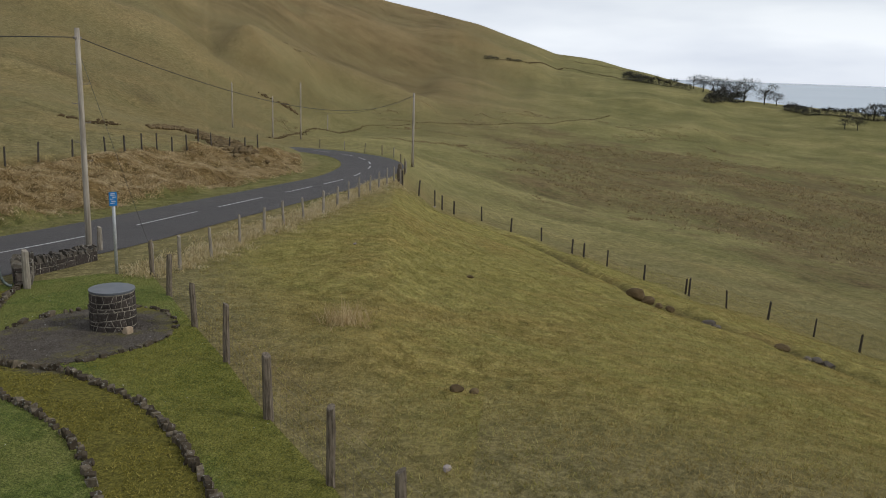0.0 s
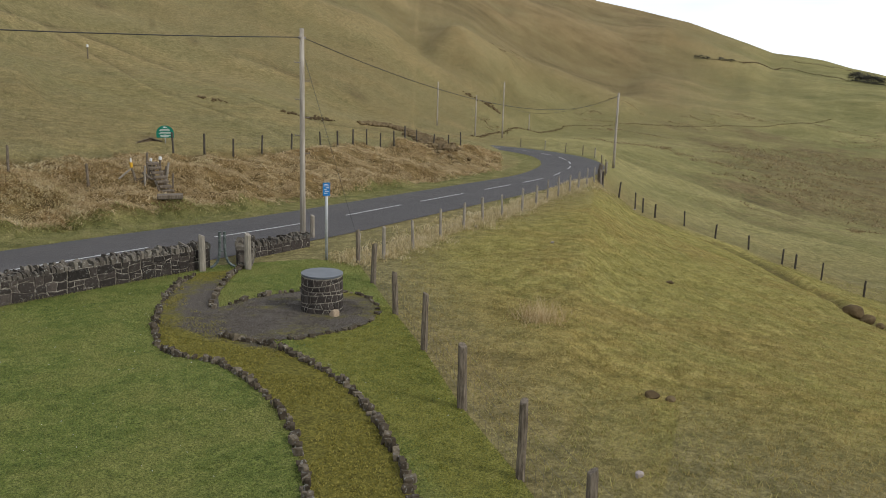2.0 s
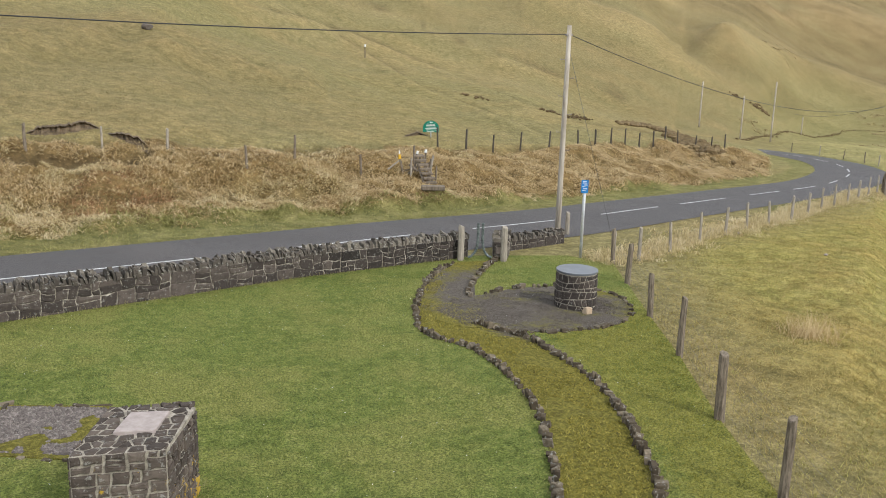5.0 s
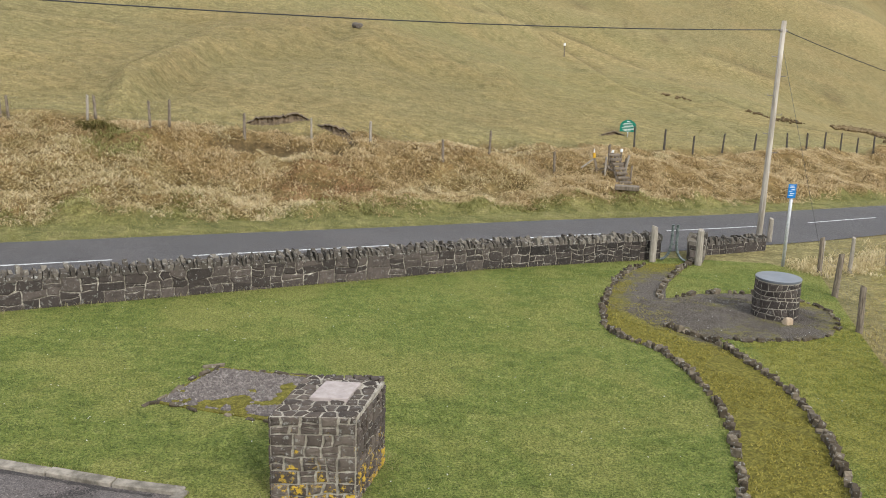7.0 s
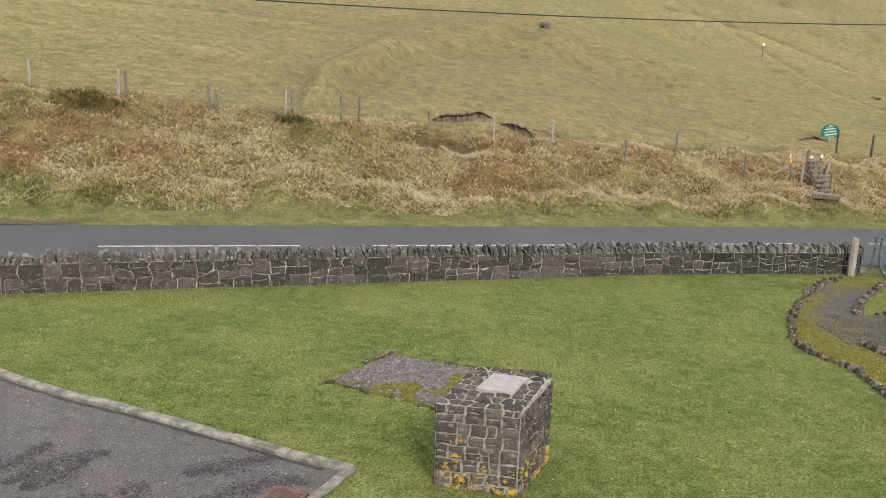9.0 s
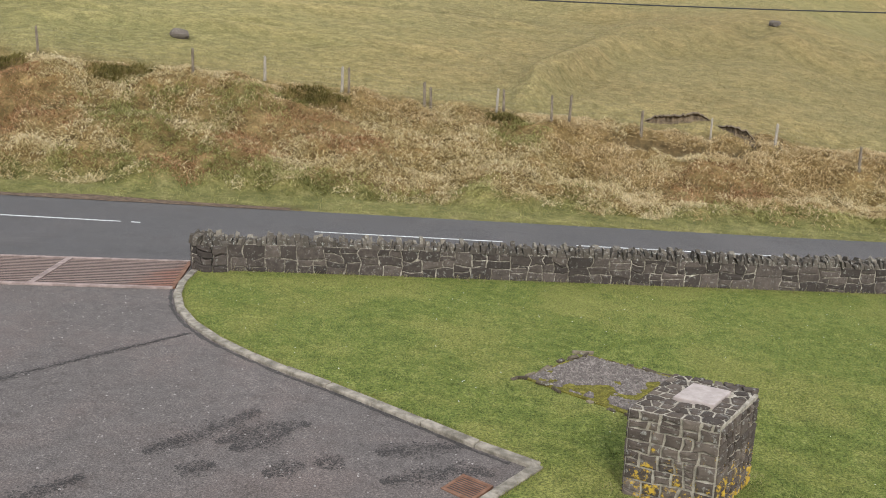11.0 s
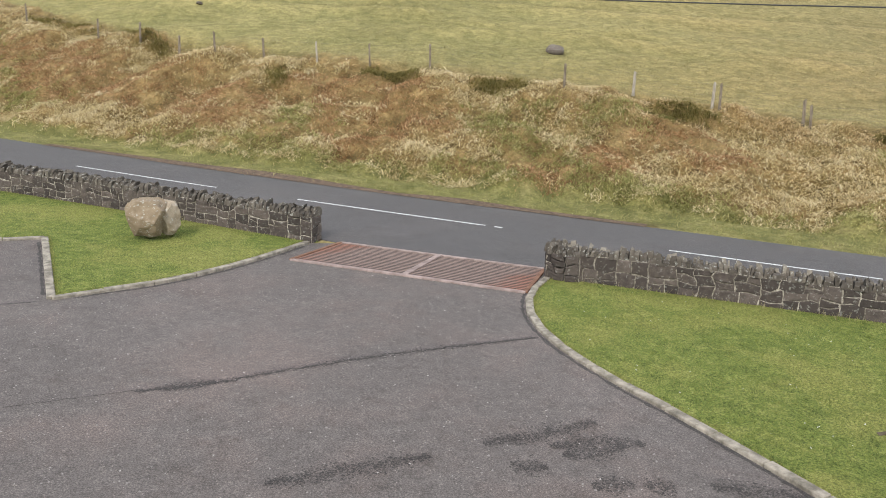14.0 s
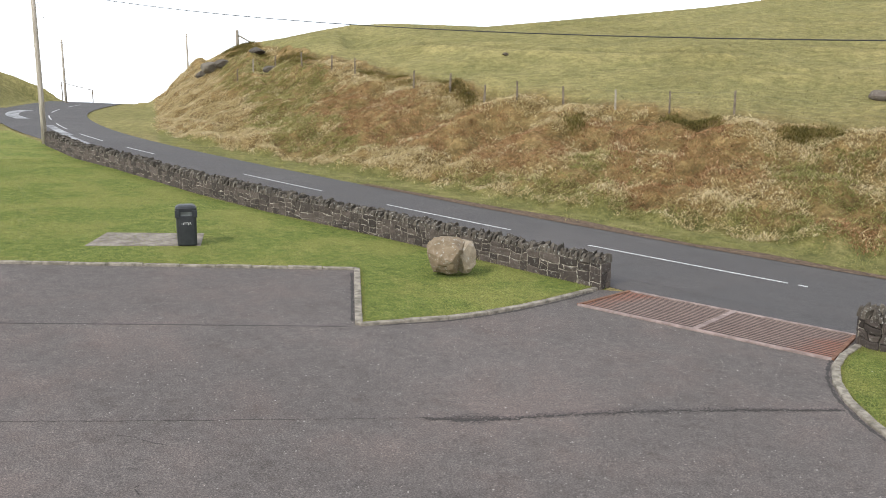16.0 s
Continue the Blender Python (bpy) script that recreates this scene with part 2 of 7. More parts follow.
def mat_tuft(name, stops, each=0.65, broad=0.45, scale=0.5, clump=0.0):
    m = Mat(name, 0.9, spec=0.15)
    f = m.math("ADD", m.math("MULTIPLY", m.island(), each), m.math("MULTIPLY", m.noise(scale, 6, 0.65), broad))
    if clump:
        f = m.math("ADD", f, m.math("MULTIPLY", m.attr("tone"), clump))
    c = m.ramp(f, stops)
    m.color(c)
    # thin blades let light through
    thin, blend = m.n.new("ShaderNodeBsdfTranslucent"), m.n.new("ShaderNodeMixShader")
    blend.inputs[0].default_value = 0.42
    m.l.new(c, thin.inputs["Color"])
    m.l.new(m.b.outputs[0], blend.inputs[1])
    m.l.new(thin.outputs[0], blend.inputs[2])
    m.l.new(blend.outputs[0], m.n["Material Output"].inputs["Surface"])
    return m.m


GROUND = mat_ground()
LAWN = mat_lawn()
ROAD = mat_asphalt("road_asphalt", (0.056, 0.053, 0.053), (0.12, 0.112, 0.111), (0.09, 0.082, 0.08), 0.55)
LOT = mat_asphalt("car_park_asphalt", (0.078, 0.068, 0.064), (0.163, 0.144, 0.136), (0.142, 0.113, 0.103))
STAIN = mat_asphalt("damp_tar", (0.042, 0.038, 0.037), (0.08, 0.073, 0.07), (0.058, 0.052, 0.05))
BASALT = mat_stone("basalt", (0.014, 0.012, 0.0105), (0.052, 0.042, 0.036), (0.145, 0.118, 0.10), 0.3)
COPING = mat_stone("weathered_basalt", (0.026, 0.022, 0.018), (0.085, 0.072, 0.058), (0.22, 0.195, 0.155), 0.6)
CAIRN = mat_stone("lichened_basalt", (0.022, 0.018, 0.015), (0.072, 0.057, 0.047), (0.175, 0.142, 0.115), 0.4, 0.85)
MORTAR = mat_mortar()
PALE_MORTAR = mat_pale_mortar()
KERB = mat_plain("kerb_concrete", (0.11, 0.096, 0.074), (0.33, 0.292, 0.238), 5, bump=0.7, dist=0.01)
PAINT = mat_plain("road_paint", (0.30, 0.30, 0.295), (0.66, 0.66, 0.645), 7)
TIMBER = mat_plain("weathered_timber", (0.075, 0.058, 0.04), (0.25, 0.205, 0.155), 9, stretch=(3, 3, 0.4), bump=0.6)
PALE_TIMBER = mat_plain("silvered_timber", (0.20, 0.175, 0.14), (0.38, 0.34, 0.28), 9, stretch=(3, 3, 0.4), bump=0.6)
POLE = mat_plain("pole_timber", (0.27, 0.235, 0.19), (0.50, 0.45, 0.38), 4, stretch=(4, 4, 0.3), bump=0.6)
STEEL = mat_plain("galvanised_steel", (0.38, 0.39, 0.40), (0.58, 0.59, 0.60), 20, 0.5, 0.35)
RUST = mat_plain("rusted_steel", (0.12, 0.058, 0.036), (0.23, 0.125, 0.08), 5, 0.85, 0.1)
GREY_STEEL = mat_plain("worn_grey_steel", (0.16, 0.14, 0.125), (0.30, 0.27, 0.25), 5, 0.7, 0.3)
WIRE = mat_plain("cable_black", (0.02, 0.02, 0.02), (0.035, 0.035, 0.035), 5, 0.6)
def mat_path(name, moss):
    m = Mat(name, 0.95, spec=0.15)
    grain, lump = m.noise(48, 4, 0.85), m.noise(11, 6, 0.75)
    stone = m.ramp(grain, [(0.34, (0.028, 0.024, 0.019)), (0.5, (0.088, 0.075, 0.062)), (0.62, (0.2, 0.173, 0.146)), (0.7, (0.36, 0.325, 0.285))])
    green = m.ramp(lump, [(0.3, (0.05, 0.044, 0.011)), (0.5, (0.155, 0.142, 0.028)), (0.72, (0.29, 0.255, 0.062))])
    green = m.mix(m.band(m.noise(30, 4, 0.8), 0.35, 0.7), m.mix(1.0, green, (0.6, 0.6, 0.6), "MULTIPLY"), m.mix(1.0, green, (1.35, 1.3, 1.2), "MULTIPLY"))
    flat = m.n.new("ShaderNodeMapping")
    flat.inputs["Location"].default_value = (-10.8 * 0.5, -17.4 * 0.33, 0)
    flat.inputs["Scale"].default_value = (0.5, 0.33, 0)
    m.l.new(m.pos, flat.inputs["Vector"])
    away = m.n.new("ShaderNodeVectorMath")
    away.operation = "LENGTH"
    m.l.new(flat.outputs["Vector"], away.inputs[0])
    trodden = m.math("MULTIPLY", m.band(away.outputs["Value"], 0.75, 1.75), 0.27)
    f = m.band(m.math("ADD", m.math("ADD", m.noise(0.8, 8, 0.8), trodden), moss - 0.5), 0.40, 0.60)
    m.color(m.mix(f, stone, green))
    m.bump(grain, 0.9, 0.02).bump(lump, 0.5, 0.03)
    return m.m


GRAVEL = mat_path("dark_gravel", 0.41)
SLATE = mat_plain("slate", (0.085, 0.095, 0.11), (0.13, 0.14, 0.155), 3, 0.28, bump=0.1)
PLAQUE = mat_plain("pale_stone_plaque", (0.29, 0.245, 0.225), (0.39, 0.335, 0.31), 10, 0.7)
BOULDER = mat_stone("boulder_rock", (0.07, 0.047, 0.028), (0.21, 0.16, 0.105), (0.41, 0.36, 0.285), 0.75)
BLACK = mat_plain("black_plastic", (0.012, 0.014, 0.016), (0.025, 0.027, 0.03), 5, 0.45, spec=0.5)
WHITE = mat_plain("white_paint", (0.62, 0.62, 0.60), (0.8, 0.8, 0.78), 9)
BLUE = mat_plain("blue_sign_face", (0.008, 0.15, 0.44), (0.016, 0.20, 0.54), 4, 0.4)
GREEN = mat_plain("green_sign_face", (0.0, 0.13, 0.085), (0.005, 0.19, 0.125), 4, 0.4)
YELLOW = mat_plain("yellow_paint", (0.5, 0.27, 0.02), (0.7, 0.42, 0.04), 8)
CONCRETE = mat_plain("pale_concrete", (0.13, 0.108, 0.088), (0.29, 0.255, 0.215), 3, 0.9)
WATER = mat_plain("sea_water", (0.34, 0.43, 0.5), (0.36, 0.45, 0.52), 0.004, 0.24, spec=0.5, bump=0.0)
# twig colour lightened to stand in for distance haze
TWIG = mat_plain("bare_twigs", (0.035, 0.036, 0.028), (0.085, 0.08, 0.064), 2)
RUSSET = mat_tuft("russet_grass", [(0.15, (0.17, 0.113, 0.045)), (0.4, (0.39, 0.282, 0.132)), (0.66, (0.57, 0.435, 0.235)), (0.95, (0.72, 0.595, 0.38))], 0.24, 0.65, 0.7, 0.42)
MEADOW = mat_tuft("pasture_grass", [(0.2, (0.092, 0.088, 0.018)), (0.48, (0.29, 0.264, 0.076)), (0.85, (0.53, 0.475, 0.185))], 0.3, 0.45, 0.4, 0.45)
SOIL_FACE = mat_plain("bare_peat_soil", (0.07, 0.05, 0.03), (0.21, 0.155, 0.098), 4, 0.95, bump=0.9, dist=0.05)
STRAW = mat_tuft("dry_grass", [(0.15, (0.185, 0.142, 0.057)), (0.4, (0.42, 0.335, 0.16)), (0.66, (0.61, 0.50, 0.28)), (0.95, (0.76, 0.66, 0.44))], 0.24, 0.65, 0.7, 0.42)
BRACKEN = mat_tuft("dead_bracken", [(0.15, (0.045, 0.023, 0.011)), (0.4, (0.20, 0.103, 0.046)), (0.62, (0.36, 0.203, 0.098)), (0.92, (0.64, 0.44, 0.265))], 0.65, 0.35, 0.7, 0.2)
TURF = mat_tuft("green_grass", [(0.12, (0.10, 0.088, 0.037)), (0.45, (0.245, 0.214, 0.096)), (0.85, (0.42, 0.37, 0.2))])

LUSH = mat_tuft("bank_green", [(0.15, (0.075, 0.078, 0.022)), (0.4, (0.195, 0.192, 0.062)), (0.66, (0.32, 0.302, 0.112)), (0.95, (0.50, 0.45, 0.21))], 0.24, 0.65, 0.7, 0.42)
HEATHER = mat_tuft("dark_heather", [(0.15, (0.03, 0.027, 0.009)), (0.45, (0.13, 0.11, 0.031)), (0.85, (0.30, 0.245, 0.085))], 0.35, 0.4, 0.5, 0.35)
GRIT = mat_stone("pale_gravel_chips", (0.045, 0.039, 0.036), (0.21, 0.19, 0.18), (0.58, 0.54, 0.51), 0.25)
WORN = mat_plain("worn_road_paint", (0.09, 0.09, 0.092), (0.42, 0.42, 0.42), 1.1, 0.6)
SERE = mat_tuft("sere_pasture_grass", [(0.2, (0.122, 0.088, 0.025)), (0.48, (0.32, 0.245, 0.083)), (0.85, (0.54, 0.44, 0.193))], 0.3, 0.45, 0.4, 0.45)
HEATH_TUFT = mat_tuft("heath_tussock", [(0.12, (0.13, 0.095, 0.05)), (0.45, (0.28, 0.21, 0.11)), (0.85, (0.46, 0.375, 0.21))])
# ---------------------------------------------------------------- land
SX, SY = -0.03736, -0.02582          # fall of the hillside shelf on which the road and the car park lie


def plane(x, y):
    return SX * x + SY * y


def catmull(pts, step):
    """A smooth line through plan points, resampled at even steps."""
    p = [np.array(q, float) for q in pts]
    p = [2 * p[0] - p[1]] + p + [2 * p[-1] - p[-2]]
    out = []
    for a, b, c, d in zip(p, p[1:], p[2:], p[3:]):
        for u in np.linspace(0, 1, 24, endpoint=False):
            out.append(0.5 * (2 * b + (c - a) * u + (2 * a - 5 * b + 4 * c - d) * u * u + (3 * b - a - 3 * c + d) * u**3))
    out = np.array(out + [p[-2]])
    s = np.r_[0, np.cumsum(np.linalg.norm(np.diff(out, axis=0), axis=1))]
    at = np.arange(0, s[-1], step)
    return np.stack([np.interp(at, s, out[:, k]) for k in range(out.shape[1])], 1)


def polyline(pts, step):
    out = np.array(pts, float)
    s = np.r_[0, np.cumsum(np.linalg.norm(np.diff(out, axis=0), axis=1))]
    at = np.linspace(0, s[-1], max(2, int(round(s[-1] / step)) + 1))
    return np.stack([np.interp(at, s, out[:, k]) for k in range(out.shape[1])], 1)


def normals(line):
    d = np.gradient(line, axis=0)
    d /= np.linalg.norm(d, axis=1)[:, None]
    return np.stack([-d[:, 1], d[:, 0]], 1)


ROAD_LINE = catmull([(-106, 21.5), (-96.6, 16.8), (-86.8, 12.9), (-77.8, 10.6), (-68, 9.7), (-59.9, 9.72), (-50.7, 10.6), (-40.7, 12.3),
                     (-31.5, 14.2), (-22.07, 16.4), (-13, 19), (3.74, 24.3), (11.73, 26.95), (18.9, 29.15), (26.5, 32.1), (35.6, 35.6), (45.2, 39.4),
                     (50.7, 42.4), (55.7, 45.7), (59.3, 48.7), (61.9, 51.3), (65.3, 55.6), (67.2, 59.5), (68.7, 63.9), (69, 72), (66, 84), (60, 96)], 1.0)
ROAD_SIDE = normals(ROAD_LINE)


def off_road(x, y):
    """Metres to the north (uphill) of the road's middle, and how far along the road."""
    q = np.stack([np.ravel(x), np.ravel(y)], 1)
    best, side = np.full(len(q), 1e9), np.zeros(len(q))
    for lo in range(0, len(q), 4000):
        d = q[lo : lo + 4000, None] - ROAD_LINE[None, ::2]
        k = (d**2).sum(-1).argmin(1)
        near = d[np.arange(len(k)), k]
        side[lo : lo + 4000] = (near * ROAD_SIDE[::2][k]).sum(1)
        best[lo : lo + 4000] = np.linalg.norm(near, axis=1)
    return (np.sign(side) * best).reshape(np.shape(x))


def curve(a, table):
    k = np.array(table, float)
    return np.interp(a, k[:, 0], k[:, 1])


# heights over the shelf of the bank's top, and its width, by the place along x
BANK_HIGH = [(-80, 5.6), (-63, 5.5), (-54, 5.1), (-49, 4.6), (-38, 3.9), (-24, 3.6), (-12, 2.8), (-3, 2.25), (9, 1.8), (20, 1.6), (30, 1.8), (38, 1.55), (55, 1.3), (75, 0.3)]
BANK_WIDE = [(-80, 12), (-63, 12), (-49, 11), (-38, 8.5), (-24, 8), (0, 7), (20, 6), (55, 7)]
BANK_FOOT = [(-80, 6), (-50, 5.2), (-20, 5.6), (0, 5.0), (20, 4.6), (40, 4.4), (75, 5)]
# by compass angle: how far off and how high in degrees the slope behind lies half-way up, and its skyline
MID_FAR = [(-90, 70), (-60, 62), (-40, 58), (-20, 62), (7, 75), (20, 115), (30, 120), (37, 125), (45, 160), (53, 190), (60, 210), (85, 260)]
MID_UP = [(-90, 0), (-72, 1.5), (-66, 2.3), (-55, 2.0), (-40, 2.2), (-31, 1.8), (-10, 0.9), (7, 0.8), (20, -0.8), (30, -2.0), (37, -4.2), (45, -4.9), (53, -4.7), (60, -4.6), (74, -5.0), (85, -5.8)]
TOP_FAR = [(-90, 95), (-81, 101), (-76, 101), (-70, 86), (-50, 88), (-38, 95), (-25, 130), (-5, 240), (20, 420), (40, 650), (51, 850), (60, 900), (72, 620), (85, 480)]
TOP_UP = [(-90, 3.4), (-84.5, 1.33), (-83.4, 0.76), (-82.2, 0.11), (-81.3, -0.5), (-80.1, -0.95), (-76.5, -1.05), (-75.5, -0.4), (-74.4, 0.75), (-73.3, 1.35), (-71.6, 2.2), (-70.9, 2.55), (-68, 3.05), (-65.9, 3.5),
          (-63.7, 3.9), (-60.8, 4.02), (-57.8, 3.94), (-54.9, 3.84), (-51.6, 4.1), (-46.3, 4.52), (-41.1, 4.88), (-38, 5.2), (-25, 7.0), (-5, 9.0), (20, 9.5), (38, 7.0), (46, 5.2), (51.4, 3.84), (54, 3.33), (56.2, 2.84), (57.3, 2.6),
          (59.2, 1.95), (60.6, 1.5), (62.3, 0.9), (64, 0.73), (65.2, 0.55), (66.7, 0.15), (68.3, -0.16), (70.6, -0.72), (72.2, -1.05), (73.6, -1.55), (77, -1.8), (80, -1.95), (85, -2.4)]
# the lower field east of the shelf: its fence, and the valley beyond
LOW_FAR = [(52.7, 60), (58, 66), (62, 66), (66.6, 60), (72, 54), (82.6, 52), (95, 50)]
LOW_UP = [(52.7, -7.6), (55.1, -9.12), (58.3, -10.05), (62.4, -11.21), (66.9, -12.45), (72.2, -13.78), (77.4, -14.85), (82.9, -15.8), (95, -17.4)]
DALE_UP = [(46, -4.95), (52.7, -5.25), (56, -6.4), (60, -7.6), (66, -8.8), (74, -9.6), (82, -10.6), (95, -12)]
EYE_Z = 5.1


def rise(far, up):
    return EYE_Z + far * np.tan(np.radians(up))


AZ = np.r_[np.arange(-180, -94, 4.0), np.arange(-94, 94, 0.22), np.arange(94, 180, 4.0)]
RAD = np.r_[0.0, np.geomspace(2.5, 130, 230), np.geomspace(134, 4700, 75)]
GA, GR = np.meshgrid(np.radians(AZ), RAD, indexing="ij")
GX, GY = GR * np.sin(GA), GR * np.cos(GA)
OFF = off_road(GX, GY)
GZ = plane(GX, GY)
BANKY, VERGE = np.zeros_like(GZ), np.zeros_like(GZ)
START, CREST = np.full(len(AZ), 100.0), np.full(len(AZ), 60.0)
for i, a in enumerate(AZ):
    x, y, r, n = GX[i], GY[i], RAD, OFF[i]
    knots = None
    if 46 < a <= 52.4:
        df, mf, tf = 130.0, curve(a, MID_FAR) * 1.25, curve(a, TOP_FAR)
        START[i] = 105
        knots = [(105, plane(x[np.searchsorted(r, 105)], y[np.searchsorted(r, 105)])), (df, rise(df, curve(a, DALE_UP))), (mf, rise(mf, curve(a, MID_UP))), (tf, rise(tf, curve(a, TOP_UP)))]
        VERGE[i] = np.where((np.abs(n) > 2.3) & (np.abs(n) < 4.5) & (r < 100), 0.8, 0)
    elif -76 <= a <= 46:
        foot, wide, high = curve(x, BANK_FOOT), curve(x, BANK_WIDE), curve(x, BANK_HIGH)
        past = np.nonzero(n > foot)[0]
        k = min(past[0] if len(past) else 200, 240)
        top = np.nonzero(n > foot + wide)[0]
        top = [j for j in top if j > k]
        j = min(top[0] if top else k + 12, k + 60, len(r) - 1)
        fade = np.clip((a + 76) / 3.0, 0, 1) * np.clip((46.6 - a) / 3.0, 0.1, 1)
        z1, z2 = plane(x[k], y[k]), plane(x[j], y[j]) + high[j] * fade
        START[i] = r[k]
        mf, tf = max(curve(a, MID_FAR), r[j] * 1.25), curve(a, TOP_FAR)
        if a < -66 or r[j] > tf * 0.95:
            knots = [(min(r[k], tf * 0.9), z1), (tf, rise(tf, curve(a, TOP_UP)))]
            if r[j] < tf * 0.95:
                knots.insert(1, (r[j], z2))
        else:
            knots = [(r[k], z1), (r[j], z2)]
            if mf < tf * 0.9:
                knots.append((mf, rise(mf, curve(a, MID_UP))))
            knots.append((tf, rise(tf, curve(a, TOP_UP))))
        CREST[i] = min(r[j], tf)
        u = np.clip((n - foot) / wide, 0, 1)
        BANKY[i] = np.where((r >= r[k]) & (r < r[j] * 1.05), np.clip((n - foot + 0.4) / 0.8, 0, 1) * np.clip((r[j] * 1.05 - r) / 1.2, 0, 1), 0)
        VERGE[i] = np.where((n > 2.6) & (r < r[k] + 0.6), 1.0, 0)
        start = r[k]
    elif 52.4 < a <= 96:
        lf, df, mf, tf = curve(a, LOW_FAR), 130.0, curve(a, MID_FAR) * 1.25, curve(a, TOP_FAR)
        r0 = 13.0
        START[i] = r0
        knots = [(r0, plane(r0 * np.sin(np.radians(a)), r0 * np.cos(np.radians(a)))), (lf, rise(lf, curve(a, LOW_UP))), (df, rise(df, curve(a, DALE_UP))),
                 (mf, rise(mf, curve(a, MID_UP))), (tf, rise(tf, curve(a, TOP_UP)))]
    elif -96 < a < -76:
        tf = curve(a, TOP_FAR)
        START[i] = 82
        knots = [(82, plane(82 * np.sin(np.radians(a)), 82 * np.cos(np.radians(a)))), (tf, rise(tf, curve(a, TOP_UP)))]
    if knots:
        kr, kz = np.array(knots).T
        down = np.array([(kr[-1] * 1.5, kz[-1] - 0.10 * kr[-1]), (5000.0, -260.0)])
        kr, kz = np.r_[kr, down[:, 0]], np.r_[kz, down[:, 1]]
        GZ[i] = np.where(r > kr[0], np.interp(r, kr, kz), GZ[i])

# soften the joints between the slopes, off the shelf
SHELF = (GR < START[:, None] - 0.5) | (np.abs(OFF) < 3.6)
for _ in range(5):
    s = GZ.copy()
    s[1:-1] = (GZ[:-2] + 2 * GZ[1:-1] + GZ[2:]) / 4
    s[:, 1:-1] = (s[:, :-2] + 2 * s[:, 1:-1] + s[:, 2:]) / 4
    GZ = np.where(SHELF, GZ, s)


def bumps(x, y, size, octaves=4):
    """Uneven ground: value noise in metres of wavelength."""
    out, amp = np.zeros_like(x), 1.0
    for o in range(octaves):
        px, py = x / size + 17.3 * o, y / size + 5.1 * o
        ix, iy = np.floor(px), np.floor(py)
        fx, fy = px - ix, py - iy
        fx, fy = fx * fx * (3 - 2 * fx), fy * fy * (3 - 2 * fy)

        def h(a, b):
            v = np.sin(a * 127.1 + b * 311.7 + o * 13.7) * 43758.5453
            return v - np.floor(v)

        out += amp * ((h(ix, iy) * (1 - fx) + h(ix + 1, iy) * fx) * (1 - fy) + (h(ix, iy + 1) * (1 - fx) + h(ix + 1, iy + 1) * fx) * fy - 0.5)
        size, amp = size / 2.1, amp * 0.5
    return out


# even out the far slopes along the compass, east of the bank
for _ in range(60):
    s = GZ.copy()
    s[1:-1] = (GZ[:-2] + GZ[2:]) / 2
    far_off = np.clip((GR - 100) / 25, 0, 1) * np.clip((np.degrees(GA) - 36) / 4, 0, 1) * (np.degrees(GA) < 92)
    GZ = GZ + (s - GZ) * far_off * 0.9

FREE = np.clip((GR - START[:, None]) / 6.0, 0, 1) * np.clip((np.abs(OFF) - 3.5) / 3.0, 0, 1)
DEG = np.degrees(GA)
PADDOCK = np.clip(((GX - 8.75) * 13.94 - (GY - 7.33) * 7.32) / 15.74 / 3 - 0.3, 0, 1) * np.clip((-OFF - 5) / 3, 0, 1) * (GX > 0) * (DEG > 0) * (DEG < 60)
FREE = np.maximum(FREE, PADDOCK)
HILL = FREE * np.clip((np.abs(OFF) - 6) / 10, 0, 1) * np.clip((GR - 40) / 60, 0, 1)
GZ += 0.26 * FREE * bumps(GX, GY, 3.0) + BANKY * (0.8 * bumps(GX, GY, 2.6) + 0.35 * bumps(GX + 30, GY, 1.1, 2)) + 0.8 * HILL * bumps(GX, GY, 16, 3)
GZ += np.clip((GR - 140) / 250, 0, 1) * np.clip((TOP := np.interp(DEG, *np.array(TOP_FAR).T)) * 1.0 - GR, 0, 120) / 120 * 6 * bumps(GX, GY, 75, 3)
# level benches worn into the slope by sheep
GZ += 0.06 * HILL * np.clip((160 - GR) / 60, 0, 1) * np.sin(GZ * 4.2 + 3 * bumps(GX, GY, 9, 2))
UP = np.degrees(np.arctan2(GZ - EYE_Z, np.maximum(GR, 1)))


def ridge(pts, width, height, reach=(20, 160)):
    """Raises or sinks the slope along a line given by compass angle and degrees above eye level."""
    k = np.array(pts, float)
    d = UP - np.interp(DEG, k[:, 0], k[:, 1])
    win = np.clip((DEG - k[0, 0]) / 1.5, 0, 1) * np.clip((k[-1, 0] - DEG) / 1.5, 0, 1) * (GR > reach[0]) * (GR < reach[1]) * FREE
    return height * np.exp(-((d / width) ** 2)) * win


MOUND = [(-9.5, -4.2), (-5.6, -2.34), (-2.7, -0.85), (0.2, -0.13), (3.2, 0.2), (5, 0.6), (8.9, -0.6), (13.5, -1.6), (17.5, -2.7)]
TRACKS = [[(12, 2.5), (18.7, 0.78), (25.4, -1.54), (30.3, -3.19), (34.0, -4.31), (38.3, -4.82), (42.5, -5.7)], [(19, 2.8), (26.1, 0.46), (31.7, -1.34), (38, -3.1)], [(14, 2.6), (17.6, 0.78), (20.6, -0.88), (23.8, -2.5), (27.6, -3.7), (32, -5.1)],
          [(-40, 0.9), (-30, 0.6), (-20, -0.6), (-12, -1.3)], [(-36, 2.6), (-22, 1.5), (-8, 0.6)], [(-60, 2.6), (-48, 2.2), (-38, 2.0)]]
GZ += ridge(MOUND, 1.1, 1.1) - ridge([(a, e - 1.1) for a, e in MOUND], 0.8, 0.35)
TRACK = np.zeros_like(GZ)
